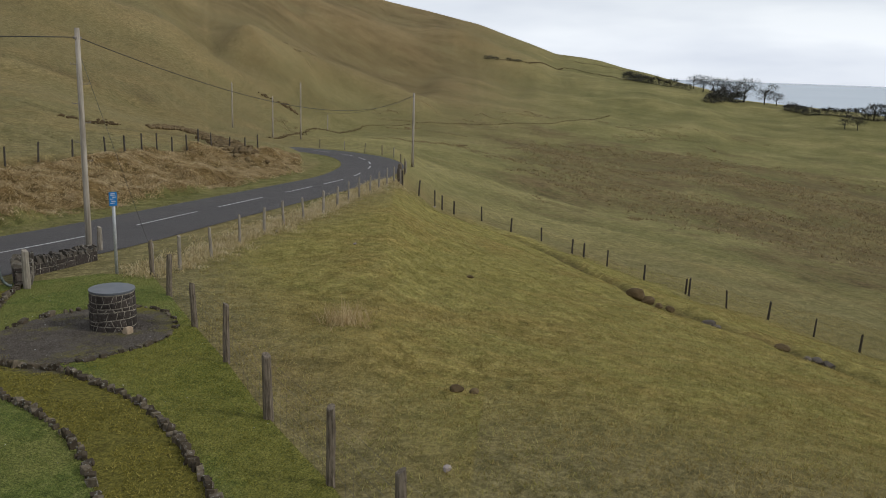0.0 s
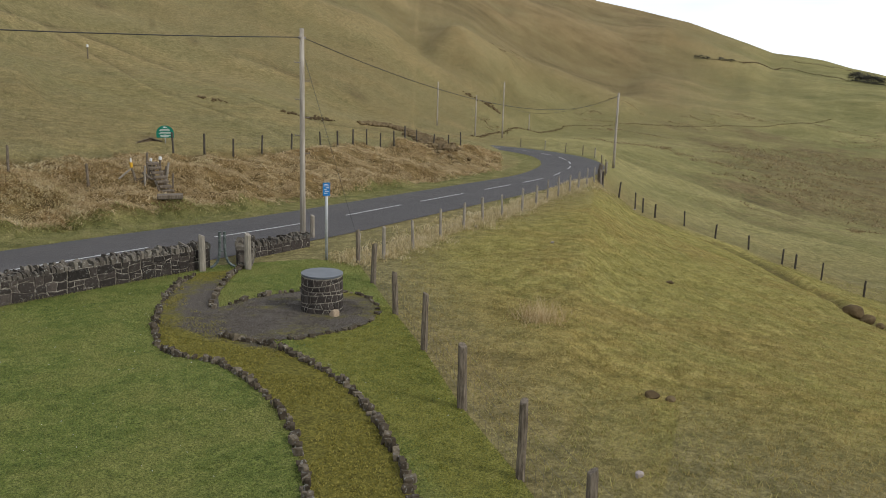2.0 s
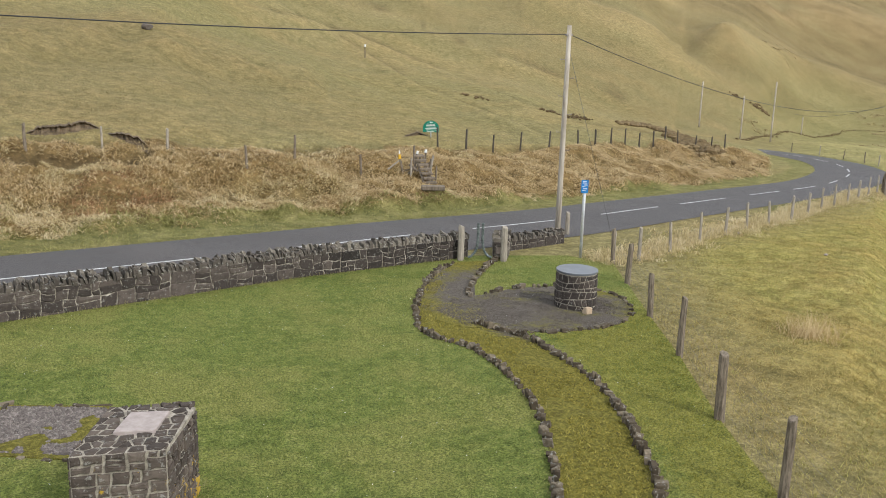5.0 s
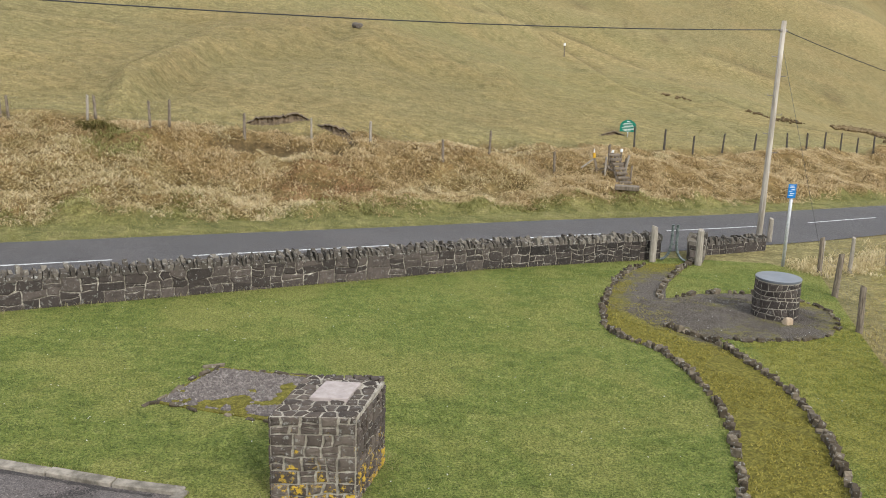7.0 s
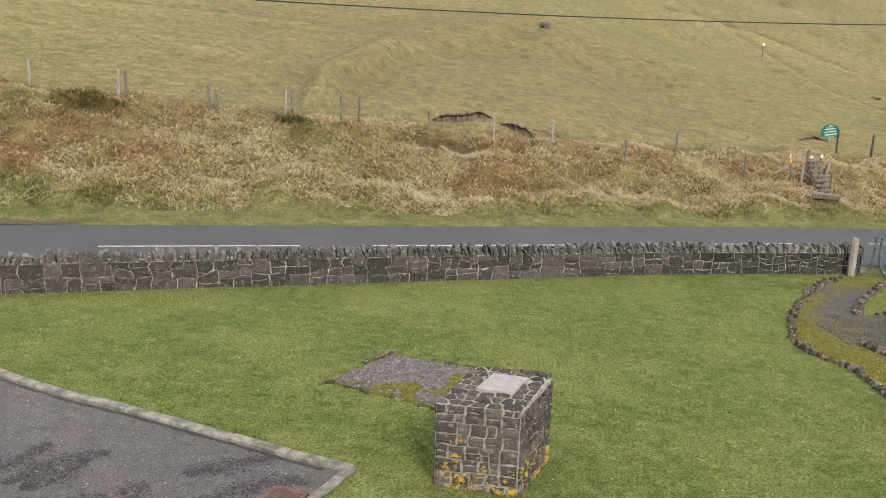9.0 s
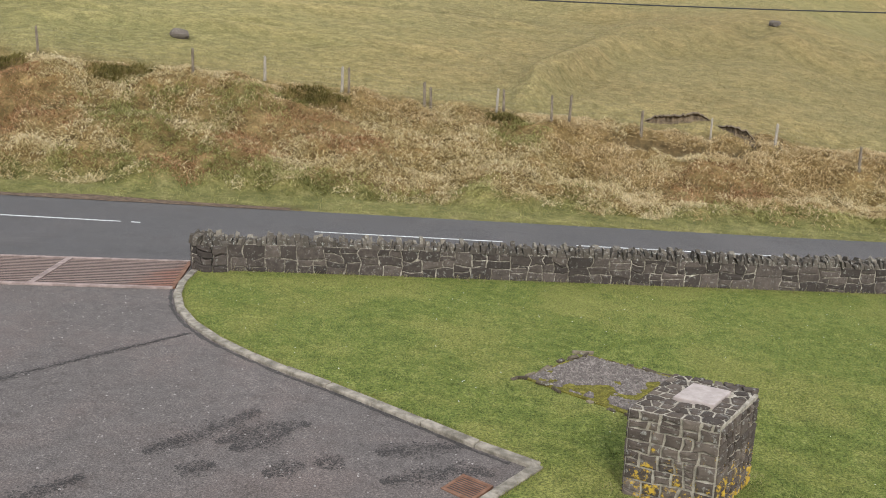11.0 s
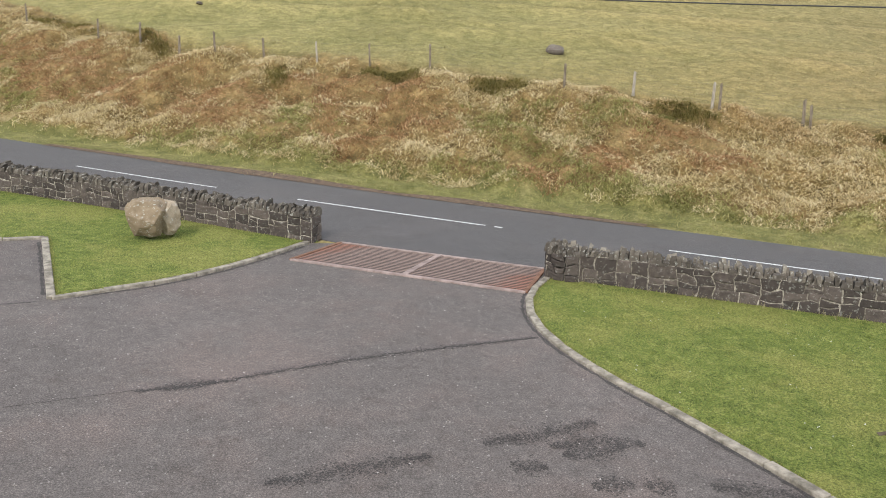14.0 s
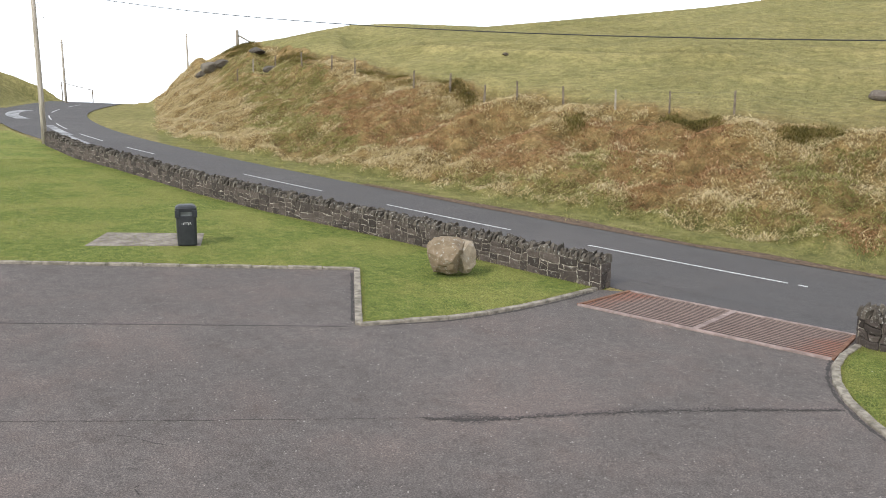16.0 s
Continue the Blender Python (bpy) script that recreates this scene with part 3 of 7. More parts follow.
for line in TRACKS:
    GZ += ridge(line, 0.16, -0.28) + ridge([(a, e - 0.35) for a, e in line], 0.3, 0.3)
    TRACK = np.maximum(TRACK, ridge([(a, e - 0.05) for a, e in line], 0.13, 1.0) * (bumps(GX, GY, 5) > -0.15))
# the knoll and the spurs of the mountain


def spur(pts, width, height):
    """A rounded spur or, with a negative height, a gully, along a line over the mountain's face."""
    k = np.array(pts, float)
    best = np.full_like(GZ, 1e9)
    for p, q in zip(k, k[1:]):
        d = q - p
        u = np.clip(((DEG - p[0]) * d[0] + (UP - p[1]) * d[1]) / (d @ d), 0, 1)
        best = np.minimum(best, (DEG - p[0] - u * d[0]) ** 2 + (1.4 * (UP - p[1] - u * d[1])) ** 2)
    return height * np.exp(-best / width**2) * np.clip((GR - 140) / 60, 0, 1) * np.clip((900 - GR) / 100, 0, 1)


GZ += spur([(41.7, 0.75), (42.6, 0.7)], 1.15, 2.6) + spur([(42.4, 0.6), (43.5, 0.4), (46.7, -0.7), (50.4, -1.8), (53.6, -2.9)], 1.0, 3.4)
GZ += spur([(46.7, 2.9), (49.6, 2.2), (52.5, 1.7), (55.5, 1.0)], 1.0, 4.5) - spur([(45.6, 2.2), (47.5, 0.9), (50, 0.1), (53.4, -1.2)], 1.2, 4.0)
GZ += spur([(53.5, 2.4), (56, 1.5), (58.5, 0.6), (61, -0.4)], 1.0, 3.5) - spur([(51.5, 2.6), (54.5, 0.9), (57.5, -0.3), (60, -1.4)], 1.1, 3.0)
GZ += spur([(30.5, 2.8), (36.5, 1.1), (41.0, -0.8), (45.0, -2.0)], 1.1, 4.0)
GZ -= spur([(39.0, 2.6), (40.4, 0.6), (42.4, -1.1), (46, -2.3)], 1.3, 3.2)
# bring the skyline to its height, all round
for _ in range(2):
    lifts, tops, base = np.zeros(len(AZ)), np.full(len(AZ), 300.0), np.full(len(AZ), 200.0)
    for i, a in enumerate(AZ):
        if -88 < a < 92:
            base[i] = 200 if a > 40 else min(CREST[i] * 1.05, 75) if a > -73 else 88
            e = np.where(RAD > base[i] * 1.1, np.arctan2(GZ[i] - EYE_Z, np.maximum(RAD, 1)), -9)
            k = int(np.argmax(e))
            tops[i], lifts[i] = RAD[k], rise(RAD[k], curve(a, TOP_UP)) - GZ[i, k]
    for i, a in enumerate(AZ):
        if -88 < a < 92:
            GZ[i] += lifts[i] * np.clip((RAD - base[i]) / (tops[i] - base[i]), 0, 1) * np.clip((2400 - RAD) / 1000, 0, 1)
GZ = np.where((GX < -60) & (np.abs(OFF) < 16) & (GR < 104) & ((OFF < 0) | (np.abs(OFF) < 5)), np.minimum(GZ, plane(GX, GY) - 0.04 + 0.75 * np.maximum(-OFF - 6.5, 0)), GZ)
# the ditch below the lower fence, and the slip on the bank
DITCH_FAR = [(52, 58), (57, 63), (62, 60), (66, 51), (69.1, 43.6), (71.4, 42.3), (73.9, 40.6), (78.6, 38.9), (80.8, 37.2), (90, 33)]
DITCHF = np.interp(DEG, *np.array(DITCH_FAR).T)
DITCH = np.exp(-(((GR - DITCHF) / 1.3) ** 2)) * np.clip((DEG - 54) / 5, 0, 1) * (DEG < 100)
GZ += -0.35 * DITCH + 0.16 * np.exp(-(((GR - DITCHF - 2.6) / 1.6) ** 2)) * np.clip((DEG - 54) / 5, 0, 1) * (DEG < 100)
HEATH = 0.85 * np.clip((DEG - 54) / 8, 0, 1) * np.exp(-(((GR - 200) / 95) ** 2)) + 0.7 * np.clip((DEG - 72) / 8, 0, 1) * np.exp(-(((GR - 115) / 35) ** 2))
MOOR = np.clip((GR - 70) / 330, 0, 1) ** 0.6 * np.clip((64 - DEG) / 10, 0, 1) * np.clip((DEG + 4) / 20, 0, 1)
MOOR = np.maximum(MOOR, 0.6 * np.exp(-(((DEG - 3) / 18) ** 2)) * np.clip((GR - CREST[:, None]) / 8, 0, 1) * np.clip((85 - GR) / 20, 0, 1))
VALE = 0.8 * np.clip((-14 - DEG) / 20, 0, 1) * np.clip((GR - CREST[:, None] - 1) / 4, 0, 1) + np.clip((DEG - 43) / 6, 0, 1) * np.maximum(np.clip((GR - 55) / 30, 0, 1), 0.3 * FREE) * (1 - np.clip((GR - 170) / 160, 0, 1) * np.clip((66 - DEG) / 9, 0, 1))
SLIP = np.exp(-(((GR - CREST[:, None] + 0.9) / 0.55) ** 2)) * np.clip((DEG + 3.2) / 1.2, 0, 1) * np.clip((6.6 - DEG) / 1.2, 0, 1)
GZ -= 0.55 * SLIP
SOIL = DITCH * np.clip(0.7 + 0.9 * bumps(GX, GY, 3), 0.2, 0.7) + 0.95 * SLIP + 0.45 * TRACK + 0.5 * ridge([(21.5, -5.4), (24.8, -5.1)], 0.15, 1.0)
SOIL += 0.8 * np.exp(-(((OFF - 3.15 - 0.35 * bumps(GX, GY, 3)) / 0.3) ** 2)) * (GX > -33) * (GX < -10) * (GR < 60)
BROWN = FREE * np.clip((DEG - 38) / 6, 0, 1) * np.clip((np.interp(DEG, *np.array(LOW_FAR).T) - GR) / 3, 0, 1)
# hollows and humps of the relief, for the shade painted into the ground colour
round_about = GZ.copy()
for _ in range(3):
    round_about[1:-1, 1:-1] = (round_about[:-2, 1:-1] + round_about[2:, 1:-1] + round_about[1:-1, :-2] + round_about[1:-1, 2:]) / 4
HOLLOW_SHADE = np.clip(0.5 + (round_about - GZ) / np.maximum(0.0018 * GR, 0.03) * 0.3, 0, 1)


def land(x, y):
    """The height of the ground at a place."""
    a, r = math.degrees(math.atan2(x, y)), math.hypot(x, y)
    i = min(max(int(np.searchsorted(AZ, a)) - 1, 0), len(AZ) - 2)
    j = min(max(int(np.searchsorted(RAD, r)) - 1, 0), len(RAD) - 2)
    u = min(max((a - AZ[i]) / (AZ[i + 1] - AZ[i]), 0), 1)
    v = (r - RAD[j]) / (RAD[j + 1] - RAD[j])
    return float((GZ[i, j] * (1 - u) + GZ[i + 1, j] * u) * (1 - v) + (GZ[i, j + 1] * (1 - u) + GZ[i + 1, j + 1] * u) * v)


def heights(x, y):
    """The same for many places at once."""
    a, r = np.degrees(np.arctan2(x, y)), np.hypot(x, y)
    i = np.clip(np.searchsorted(AZ, a) - 1, 0, len(AZ) - 2)
    j = np.clip(np.searchsorted(RAD, r) - 1, 0, len(RAD) - 2)
    u, v = np.clip((a - AZ[i]) / (AZ[i + 1] - AZ[i]), 0, 1), (r - RAD[j]) / (RAD[j + 1] - RAD[j])
    return (GZ[i, j] * (1 - u) + GZ[i + 1, j] * u) * (1 - v) + (GZ[i, j + 1] * (1 - u) + GZ[i + 1, j + 1] * u) * v


def on_slope(a, up, start=30.0):
    """The place on the hillside at a compass angle that lies so many degrees above eye level."""
    i = int(np.argmin(np.abs(AZ - a)))
    e = np.degrees(np.arctan2(GZ[i] - EYE_Z, RAD))
    k = np.nonzero((RAD > start) & (e >= up))[0]
    r = RAD[k[0]] if len(k) else RAD[np.argmax(np.where(RAD > start, e, -90))]
    x, y = at_angle(a, r)
    return x, y, land(x, y)


def at_angle(a, r):
    return r * math.sin(radians(a)), r * math.cos(radians(a))


def mesh_object(name, verts, faces, material, parent=None, smooth=False):
    me = bpy.data.meshes.new(name)
    me.from_pydata([tuple(v) for v in verts], [], faces)
    me.materials.append(material)
    if smooth:
        me.polygons.foreach_set("use_smooth", [True] * len(me.polygons))
    me.update()
    ob = new(name, me)
    ob.parent = parent
    return ob


def build_ground():
    na, nr = GX.shape
    idx = np.arange(na * nr).reshape(na, nr)
    nxt = np.roll(idx, -1, axis=0)
    quads = np.stack([idx[:, :-1], idx[:, 1:], nxt[:, 1:], nxt[:, :-1]], -1).reshape(-1, 4)
    me = bpy.data.meshes.new("ground")
    me.vertices.add(na * nr)
    me.vertices.foreach_set("co", np.stack([GX, GY, GZ], -1).ravel())
    me.loops.add(quads.size)
    me.loops.foreach_set("vertex_index", quads[:, ::-1].ravel())
    me.polygons.add(len(quads))
    me.polygons.foreach_set("loop_start", np.arange(len(quads)) * 4)
    me.polygons.foreach_set("use_smooth", np.ones(len(quads), bool))
    me.update(calc_edges=True)
    for name, field in (("bank", BANKY), ("verge", VERGE), ("heath", HEATH), ("moor", MOOR), ("soil", SOIL), ("hollow_shade", HOLLOW_SHADE), ("vale", VALE), ("paddock", BROWN)):
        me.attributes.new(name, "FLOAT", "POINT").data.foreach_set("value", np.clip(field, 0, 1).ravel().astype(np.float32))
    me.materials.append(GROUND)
    return tagged(new("ground", me), "rough hillside pasture with dry grass and brown heath", "hillside", kind="structure")


def slab(name, outline, top, thick, material, label, category="", parent=None, kind="structure"):
    """A thin flat piece that lies on the shelf."""
    n = len(outline)
    up = [(x, y, plane(x, y) + top) for x, y in outline]
    low = [(x, y, z - thick) for x, y, z in up]
    faces = [list(range(n)), list(range(2 * n - 1, n - 1, -1))] + [[i, i + n, (i + 1) % n + n, (i + 1) % n] for i in range(n)]
    area = sum(a[0] * b[1] - b[0] * a[1] for a, b in zip(outline, outline[1:] + outline[:1]))
    if area < 0:
        faces = [f[::-1] for f in faces]
    ob = mesh_object(name, up + low, faces, material, parent)
    return tagged(ob, label, category, kind=kind) if not parent else ob


build_ground()

# kerb lines in plan
KERB_EAST = [tuple(p) for p in catmull([(-9.16, 15.62), (-8.81, 14.45), (-8.25, 13.47), (-7.57, 12.69), (-6.64, 12.0), (-5.75, 11.53), (-4.9, 11.15), (-4.08, 10.85), (-3.09, 10.42), (-2.25, 10.05), (-1.57, 9.75), (-0.94, 9.54)], 0.3)] + [(-0.94, 9.54)]
KERB_SOUTH = [(-0.94, 9.54), (-1.22, 8.9), (-3.6, 3.4), (-9.0, -9.0)]
KERB_WEST = [tuple(p) for p in catmull([(-14.80, 13.75), (-14.41, 12.12), (-14.17, 10.66), (-14.13, 9.17), (-14.35, 7.96), (-14.48, 7.2)], 0.3)] + [(-14.48, 7.2)]
KERB_BAY = [(-14.48, 7.2), (-18.8, 9.33)]
KERB_BACK = [(-18.8, 9.33), (-22.6, 1.5), (-28, -10)]
WALL_EAST = [(-8.9, 15.75), (-8.3, 16.05), (-5.2, 17.24), (-1.62, 18.57), (2.5, 20.1), (5.8, 21.35), (9.2, 22.3), (11.2, 22.82), (11.85, 23.05)]
WALL_WEST = [(-51.8, 6.7), (-44.9, 7.1), (-40.6, 8.0), (-32.5, 9.2), (-27.5, 10.3), (-22.3, 11.85), (-18.5, 12.9), (-14.75, 13.85)]
PATH_WEST = [(11.0, 22.3), (10.66, 21.85), (9.84, 21.1), (8.6, 19.2), (7.68, 17.4), (7.22, 16.0), (7.32, 15.3), (7.66, 14.55), (7.68, 13.5), (7.55, 12.4), (7.2, 11.1), (6.66, 9.9), (6.2, 9.0), (5.5, 7.8), (4.2, 5.9), (2.6, 4)]
PATH_EAST = [(8.64, 16.06), (8.81, 15.6), (9.17, 14.9), (9.18, 14.08), (9.14, 13.01), (8.98, 11.97), (8.8, 11.31), (8.3, 10.09), (7.83, 9.06), (7.28, 8.05), (6.3, 6.6), (5.0, 4.9), (3.4, 3)]
NOOK_NORTH = [(12.5, 22.35), (12.07, 21.91), (11.2, 20.9), (10.54, 20.02), (9.75, 18.8), (9.75, 18.4), (10.96, 18.85), (11.98, 18.9), (12.6, 18.8)]
NOOK_EAST = [(12.6, 18.8), (13.34, 18.18), (13.4, 17.1), (12.85, 16.04), (12.01, 15.3), (11.14, 15.06), (10.21, 15.06), (9.5, 15.15)]
FENCE_FIELD = [(6.6, 3.2), (7.6, 5.2), (8.75, 7.33), (10.0, 9.9), (11.7, 12.92), (13.1, 15.65), (14.75, 18.75), (16.07, 21.27)]

pw, pe = [tuple(p) for p in catmull(PATH_WEST, 0.35)], [tuple(p) for p in catmull(PATH_EAST, 0.35)]
nn, ne = [tuple(p) for p in catmull(NOOK_NORTH, 0.35)], [tuple(p) for p in catmull(NOOK_EAST, 0.35)]

slab("lawn_east", KERB_EAST + KERB_SOUTH[1:] + [(2, -4), (6.6, 3.2)] + FENCE_FIELD[1:] + [(15.2, 22.6), (13.2, 23.0)] + [(x - 0.1, y + 0.2) for x, y in WALL_EAST[::-1]], 0.04, 0.15, LAWN, "mown green lawn with daisies and yellowish patches", "lawn")
slab("lawn_west", KERB_WEST + KERB_BAY[1:] + KERB_BACK[1:] + [(-62, -10), (-62, 6.0)] + [(x, y + 0.2) for x, y in WALL_WEST], 0.04, 0.15, LAWN, "mown green lawn beside the car park", "lawn")
slab("car_park", [(-9.62, 16.25), (-9.16, 15.62)] + KERB_EAST + KERB_SOUTH[1:] + [(-28, -10)] + KERB_BACK[::-1][1:] + KERB_BAY[::-1][1:] + KERB_WEST[::-1][1:] + [(-14.3, 14.39)], 0.012, 0.1, LOT, "worn grey-brown asphalt car park", "car park")
slab("path", pw + pe[::-1] + [(9.0, 16.3), (9.75, 18.4), (10.54, 20.0), (12.07, 21.9), (12.4, 22.3)], 0.052, 0.05, GRAVEL, "mossy gravel footpath edged with stones", "path")
slab("gravel_patch", [(8.2, 15.9), (7.85, 16.6), (8.1, 17.6), (8.9, 19.0), (10.3, 20.9), (11.1, 22.2), (12.2, 22.3), (11.9, 21.6), (10.6, 20.0), (9.9, 18.9)] + nn[-9:] + ne + [(9.3, 15.4), (8.8, 15.7)], 0.06, 0.05, GRAVEL, "dark gravel patch round the stone table", "gravel patch")


def ribbon(name, line, lo, hi, lift, material, label="", parent=None, width=None):
    """A strip along a plan line, between two offsets to its left."""
    s = normals(line)
    a, b = line + s * (lo if np.isscalar(lo) else lo[:, None]), line + s * (hi if np.isscalar(hi) else hi[:, None])
    rows = [(x, y, plane(x, y) + lift) for x, y in a] + [(x, y, plane(x, y) + lift) for x, y in (a + b) / 2] + [(x, y, plane(x, y) + lift) for x, y in b]
    n = len(line)
    mid = [(x, y, z + (0.03 if name == "road" else 0)) for x, y, z in rows[n : 2 * n]]
    rows = rows[:n] + mid + rows[2 * n :]
    faces = [[k * n + i, k * n + i + 1, (k + 1) * n + i + 1, (k + 1) * n + i] for k in (0, 1) for i in range(n - 1)]
    ob = mesh_object(name, rows, faces, material, parent, smooth=True)
    return tagged(ob, label, kind="structure") if not parent else ob


near = curve(ROAD_LINE[:, 0], [(-80, -4.6), (-70, -3.6), (-55, -2.9), (12, -2.9), (22, -2.7), (50, -2.6), (60, -3.0)])
far = curve(ROAD_LINE[:, 0], [(-60, 2.9), (12, 2.9), (22, 2.6), (50, 2.4), (60, 2.6)])
laid = np.hypot(*ROAD_LINE.T) < 101.5
laid[len(laid) // 2 :] = True
road = ribbon("road", ROAD_LINE[laid], near[laid], far[laid], 0.018, ROAD, "narrow dark asphalt country road with a broken white centre line")
slab("side_road", [(-57.8, 7.7), (-67.4, 6.9), (-69.8, 5.7), (-76, 5.2), (-88.5, 5.4), (-88, 8.6), (-93.5, 12.0), (-98.2, 15.3), (-98.6, 17.6), (-90, 15.6), (-84, 13), (-70, 10.5), (-58, 8.5)], 0.014, 0.1, ROAD, "asphalt junction with a side road near the crest", "side road")
slab("apron", [(-9.62, 16.25), (-14.3, 14.39), (-15.3, 14.2), (-17.5, 14.9), (-8.4, 17.7), (-8.9, 16.4)], 0.014, 0.08, ROAD, "asphalt apron between cattle grid and road", "apron")

# ---------------------------------------------------------------- helpers for things


def mat_grid_bar():
    m = Mat("brown_steel_bar", 0.8, 0.1)
    c = m.mix(m.noise(5, 6, 0.65), (0.135, 0.095, 0.08), (0.26, 0.19, 0.165))
    split = m.n.new("ShaderNodeSeparateXYZ")
    m.l.new(m.pos, split.inputs[0])
    end = m.math("ADD", m.math("ABSOLUTE", m.math("ADD", split.outputs["X"], 11.6)), m.math("MULTIPLY", m.noise(1.3, 6, 0.7), 2.0))
    m.color(m.mix(m.math("MULTIPLY", m.band(end, 2.6, 3.5), 0.7), c, (0.24, 0.1, 0.062)))
    return m.m


GRID_BAR = mat_grid_bar()
rng = np.random.default_rng(7)


def root(name, x, y, z, label, category, group=""):
    e = new(name)
    e.empty_display_size = 0.2
    e.location = (x, y, z)
    return tagged(e, label, category, group)


def part(name, bm, material, parent=None, label="", smooth=False):
    """Links a bmesh, in world metres, as one mesh object under a thing or a part."""
    me = bpy.data.meshes.new(name)
    if smooth:
        for f in bm.faces:
            f.smooth = True
    bm.to_mesh(me)
    bm.free()
    me.materials.append(material)
    ob = new(name, me)
    if parent:
        hang(ob, parent)
    if label:
        tagged(ob, label)
    return ob


def hang(ob, parent):
    """Makes ob, which is in world metres, a part of parent without moving it."""
    full, chain, top = Matrix.Identity(4), [], parent
    while top:
        chain.append(top)
        top = top.parent
    for o in reversed(chain):
        full = full @ o.matrix_parent_inverse @ o.matrix_basis
    ob.parent = parent
    ob.matrix_parent_inverse = full.inverted()


def box(bm, c, size, turn=0.0, tilt=0.0, bevel=0.0):
    m = Matrix.Translation(c) @ Matrix.Rotation(turn, 4, "Z") @ Matrix.Rotation(tilt, 4, "X") @ Matrix.Diagonal((*size, 1))
    got = bmesh.ops.create_cube(bm, size=1, matrix=m)
    if bevel:
        edges = {e for v in got["verts"] for e in v.link_edges}
        bmesh.ops.bevel(bm, geom=list(edges), offset=bevel, segments=1, affect="EDGES")
    return bm


def tube(bm, pts, radius, sides=8, end=None):
    """A round bar along points; it tapers to the end radius."""
    pts = [Vector(p) for p in pts]
    rings = []
    for i, p in enumerate(pts):
        d = (pts[min(i + 1, len(pts) - 1)] - pts[max(i - 1, 0)]).normalized()
        a = d.cross(Vector((0.31, 0.95, 0.05)) if abs(d.z) > 0.9 else Vector((0, 0, 1))).normalized()
        b = d.cross(a)
        r = radius if end is None else radius + (end - radius) * i / (len(pts) - 1)
        rings.append([bm.verts.new(p + r * (math.cos(t) * a + math.sin(t) * b)) for t in np.arange(sides) * 2 * math.pi / sides])
    for u, v in zip(rings, rings[1:]):
        for k in range(sides):
            bm.faces.new((u[k], u[(k + 1) % sides], v[(k + 1) % sides], v[k]))
    bm.faces.new(rings[0][::-1])
    bm.faces.new(rings[-1])
    return bm


def rough_rock(bm, c, size, seed, cuts=7, turn=0.0, detail=2):
    """A broken, faceted stone."""
    r = random.Random(seed)
    got = bmesh.ops.create_icosphere(bm, subdivisions=detail, radius=1)["verts"]
    planes = [(Vector((r.gauss(0, 1), r.gauss(0, 1), r.gauss(0, 0.8))).normalized(), r.uniform(0.62, 0.9)) for _ in range(cuts)]
    m = Matrix.Translation(c) @ Matrix.Rotation(turn, 4, "Z") @ Matrix.Diagonal((*[s / 2 for s in size], 1))
    for v in got:
        p = v.co.copy()
        for n, d in planes:
            if p.dot(n) > d:
                p -= n * (p.dot(n) - d)
        p *= 1 + 0.05 * noise.noise(p * 3 + Vector((seed, 0, 0)))
        v.co = m @ p
    return bm


def rubble(length, height, courses, wide, seed):
    """Outlines (along, up) of the stones of a random rubble face."""
    r = random.Random(seed)
    step = height / courses

    def bed(k, s):
        if k in (0, courses):
            return k * step
        return k * step + step * (0.26 * math.sin(s * 1.7 + k * 2.1 + seed) + 0.16 * math.sin(s * 4.3 + k * 5.7))

    for k in range(courses):
        s, lean = 0.0, 0.0
        while s < length - 1e-6:
            w = wide * r.uniform(0.55, 1.5)
            e = s + w
            if length - e < wide * 0.5:
                e = length
            nxt = 0.0 if e == length else r.uniform(-0.24, 0.24) * step
            mid = (s + e) / 2 + r.uniform(-0.1, 0.1) * w
            yield [(s - lean, bed(k, s - lean)), (mid, bed(k, mid)), (e - nxt, bed(k, e - nxt)), (e + nxt, bed(k + 1, e + nxt)), (mid, bed(k + 1, mid)), (s + lean, bed(k + 1, s + lean))]
            s, lean = e, nxt


def crazed(length, height, rows, wide, seed):
    """Outlines of polygonal stones that fit together without courses."""
    r = random.Random(seed)
    step, sites = height / rows, []
    for k in range(-1, rows + 1):
        s = -wide * r.uniform(0.6, 1.6)
        while s < length + wide:
            sites.append((s / wide, (k + 0.5 + r.uniform(-0.24, 0.24)) * 1.55))
            s += wide * r.uniform(0.4, 1.75)
    sites.sort()
    for i, (sx, sy) in enumerate(sites):
        poly = [(0.0, 0.0), (length / wide, 0.0), (length / wide, rows * 1.55), (0.0, rows * 1.55)]
        for tx, ty in sites[max(0, i - 30) : i + 30]:
            if (tx, ty) == (sx, sy):
                continue
            dx, dy = tx - sx, ty - sy
            lim = dx * (sx + tx) / 2 + dy * (sy + ty) / 2
            out = []
            for a, b in zip(poly, poly[1:] + poly[:1]):
                fa, fb = dx * a[0] + dy * a[1] - lim, dx * b[0] + dy * b[1] - lim
                if fa <= 0:
                    out.append(a)
                if fa * fb < 0:
                    u = fa / (fa - fb)
                    out.append((a[0] + (b[0] - a[0]) * u, a[1] + (b[1] - a[1]) * u))
            poly = out
            if len(poly) < 3:
                break
        poly = [(x * wide, y * step / 1.55) for x, y in poly]
        poly = [p for p, q in zip(poly, poly[1:] + poly[:1]) if math.hypot(p[0] - q[0], p[1] - q[1]) > 0.025]
        if len(poly) > 2 and max(p[0] for p in poly) - min(p[0] for p in poly) > 0.04 and max(p[1] for p in poly) - min(p[1] for p in poly) > 0.03:
            yield poly


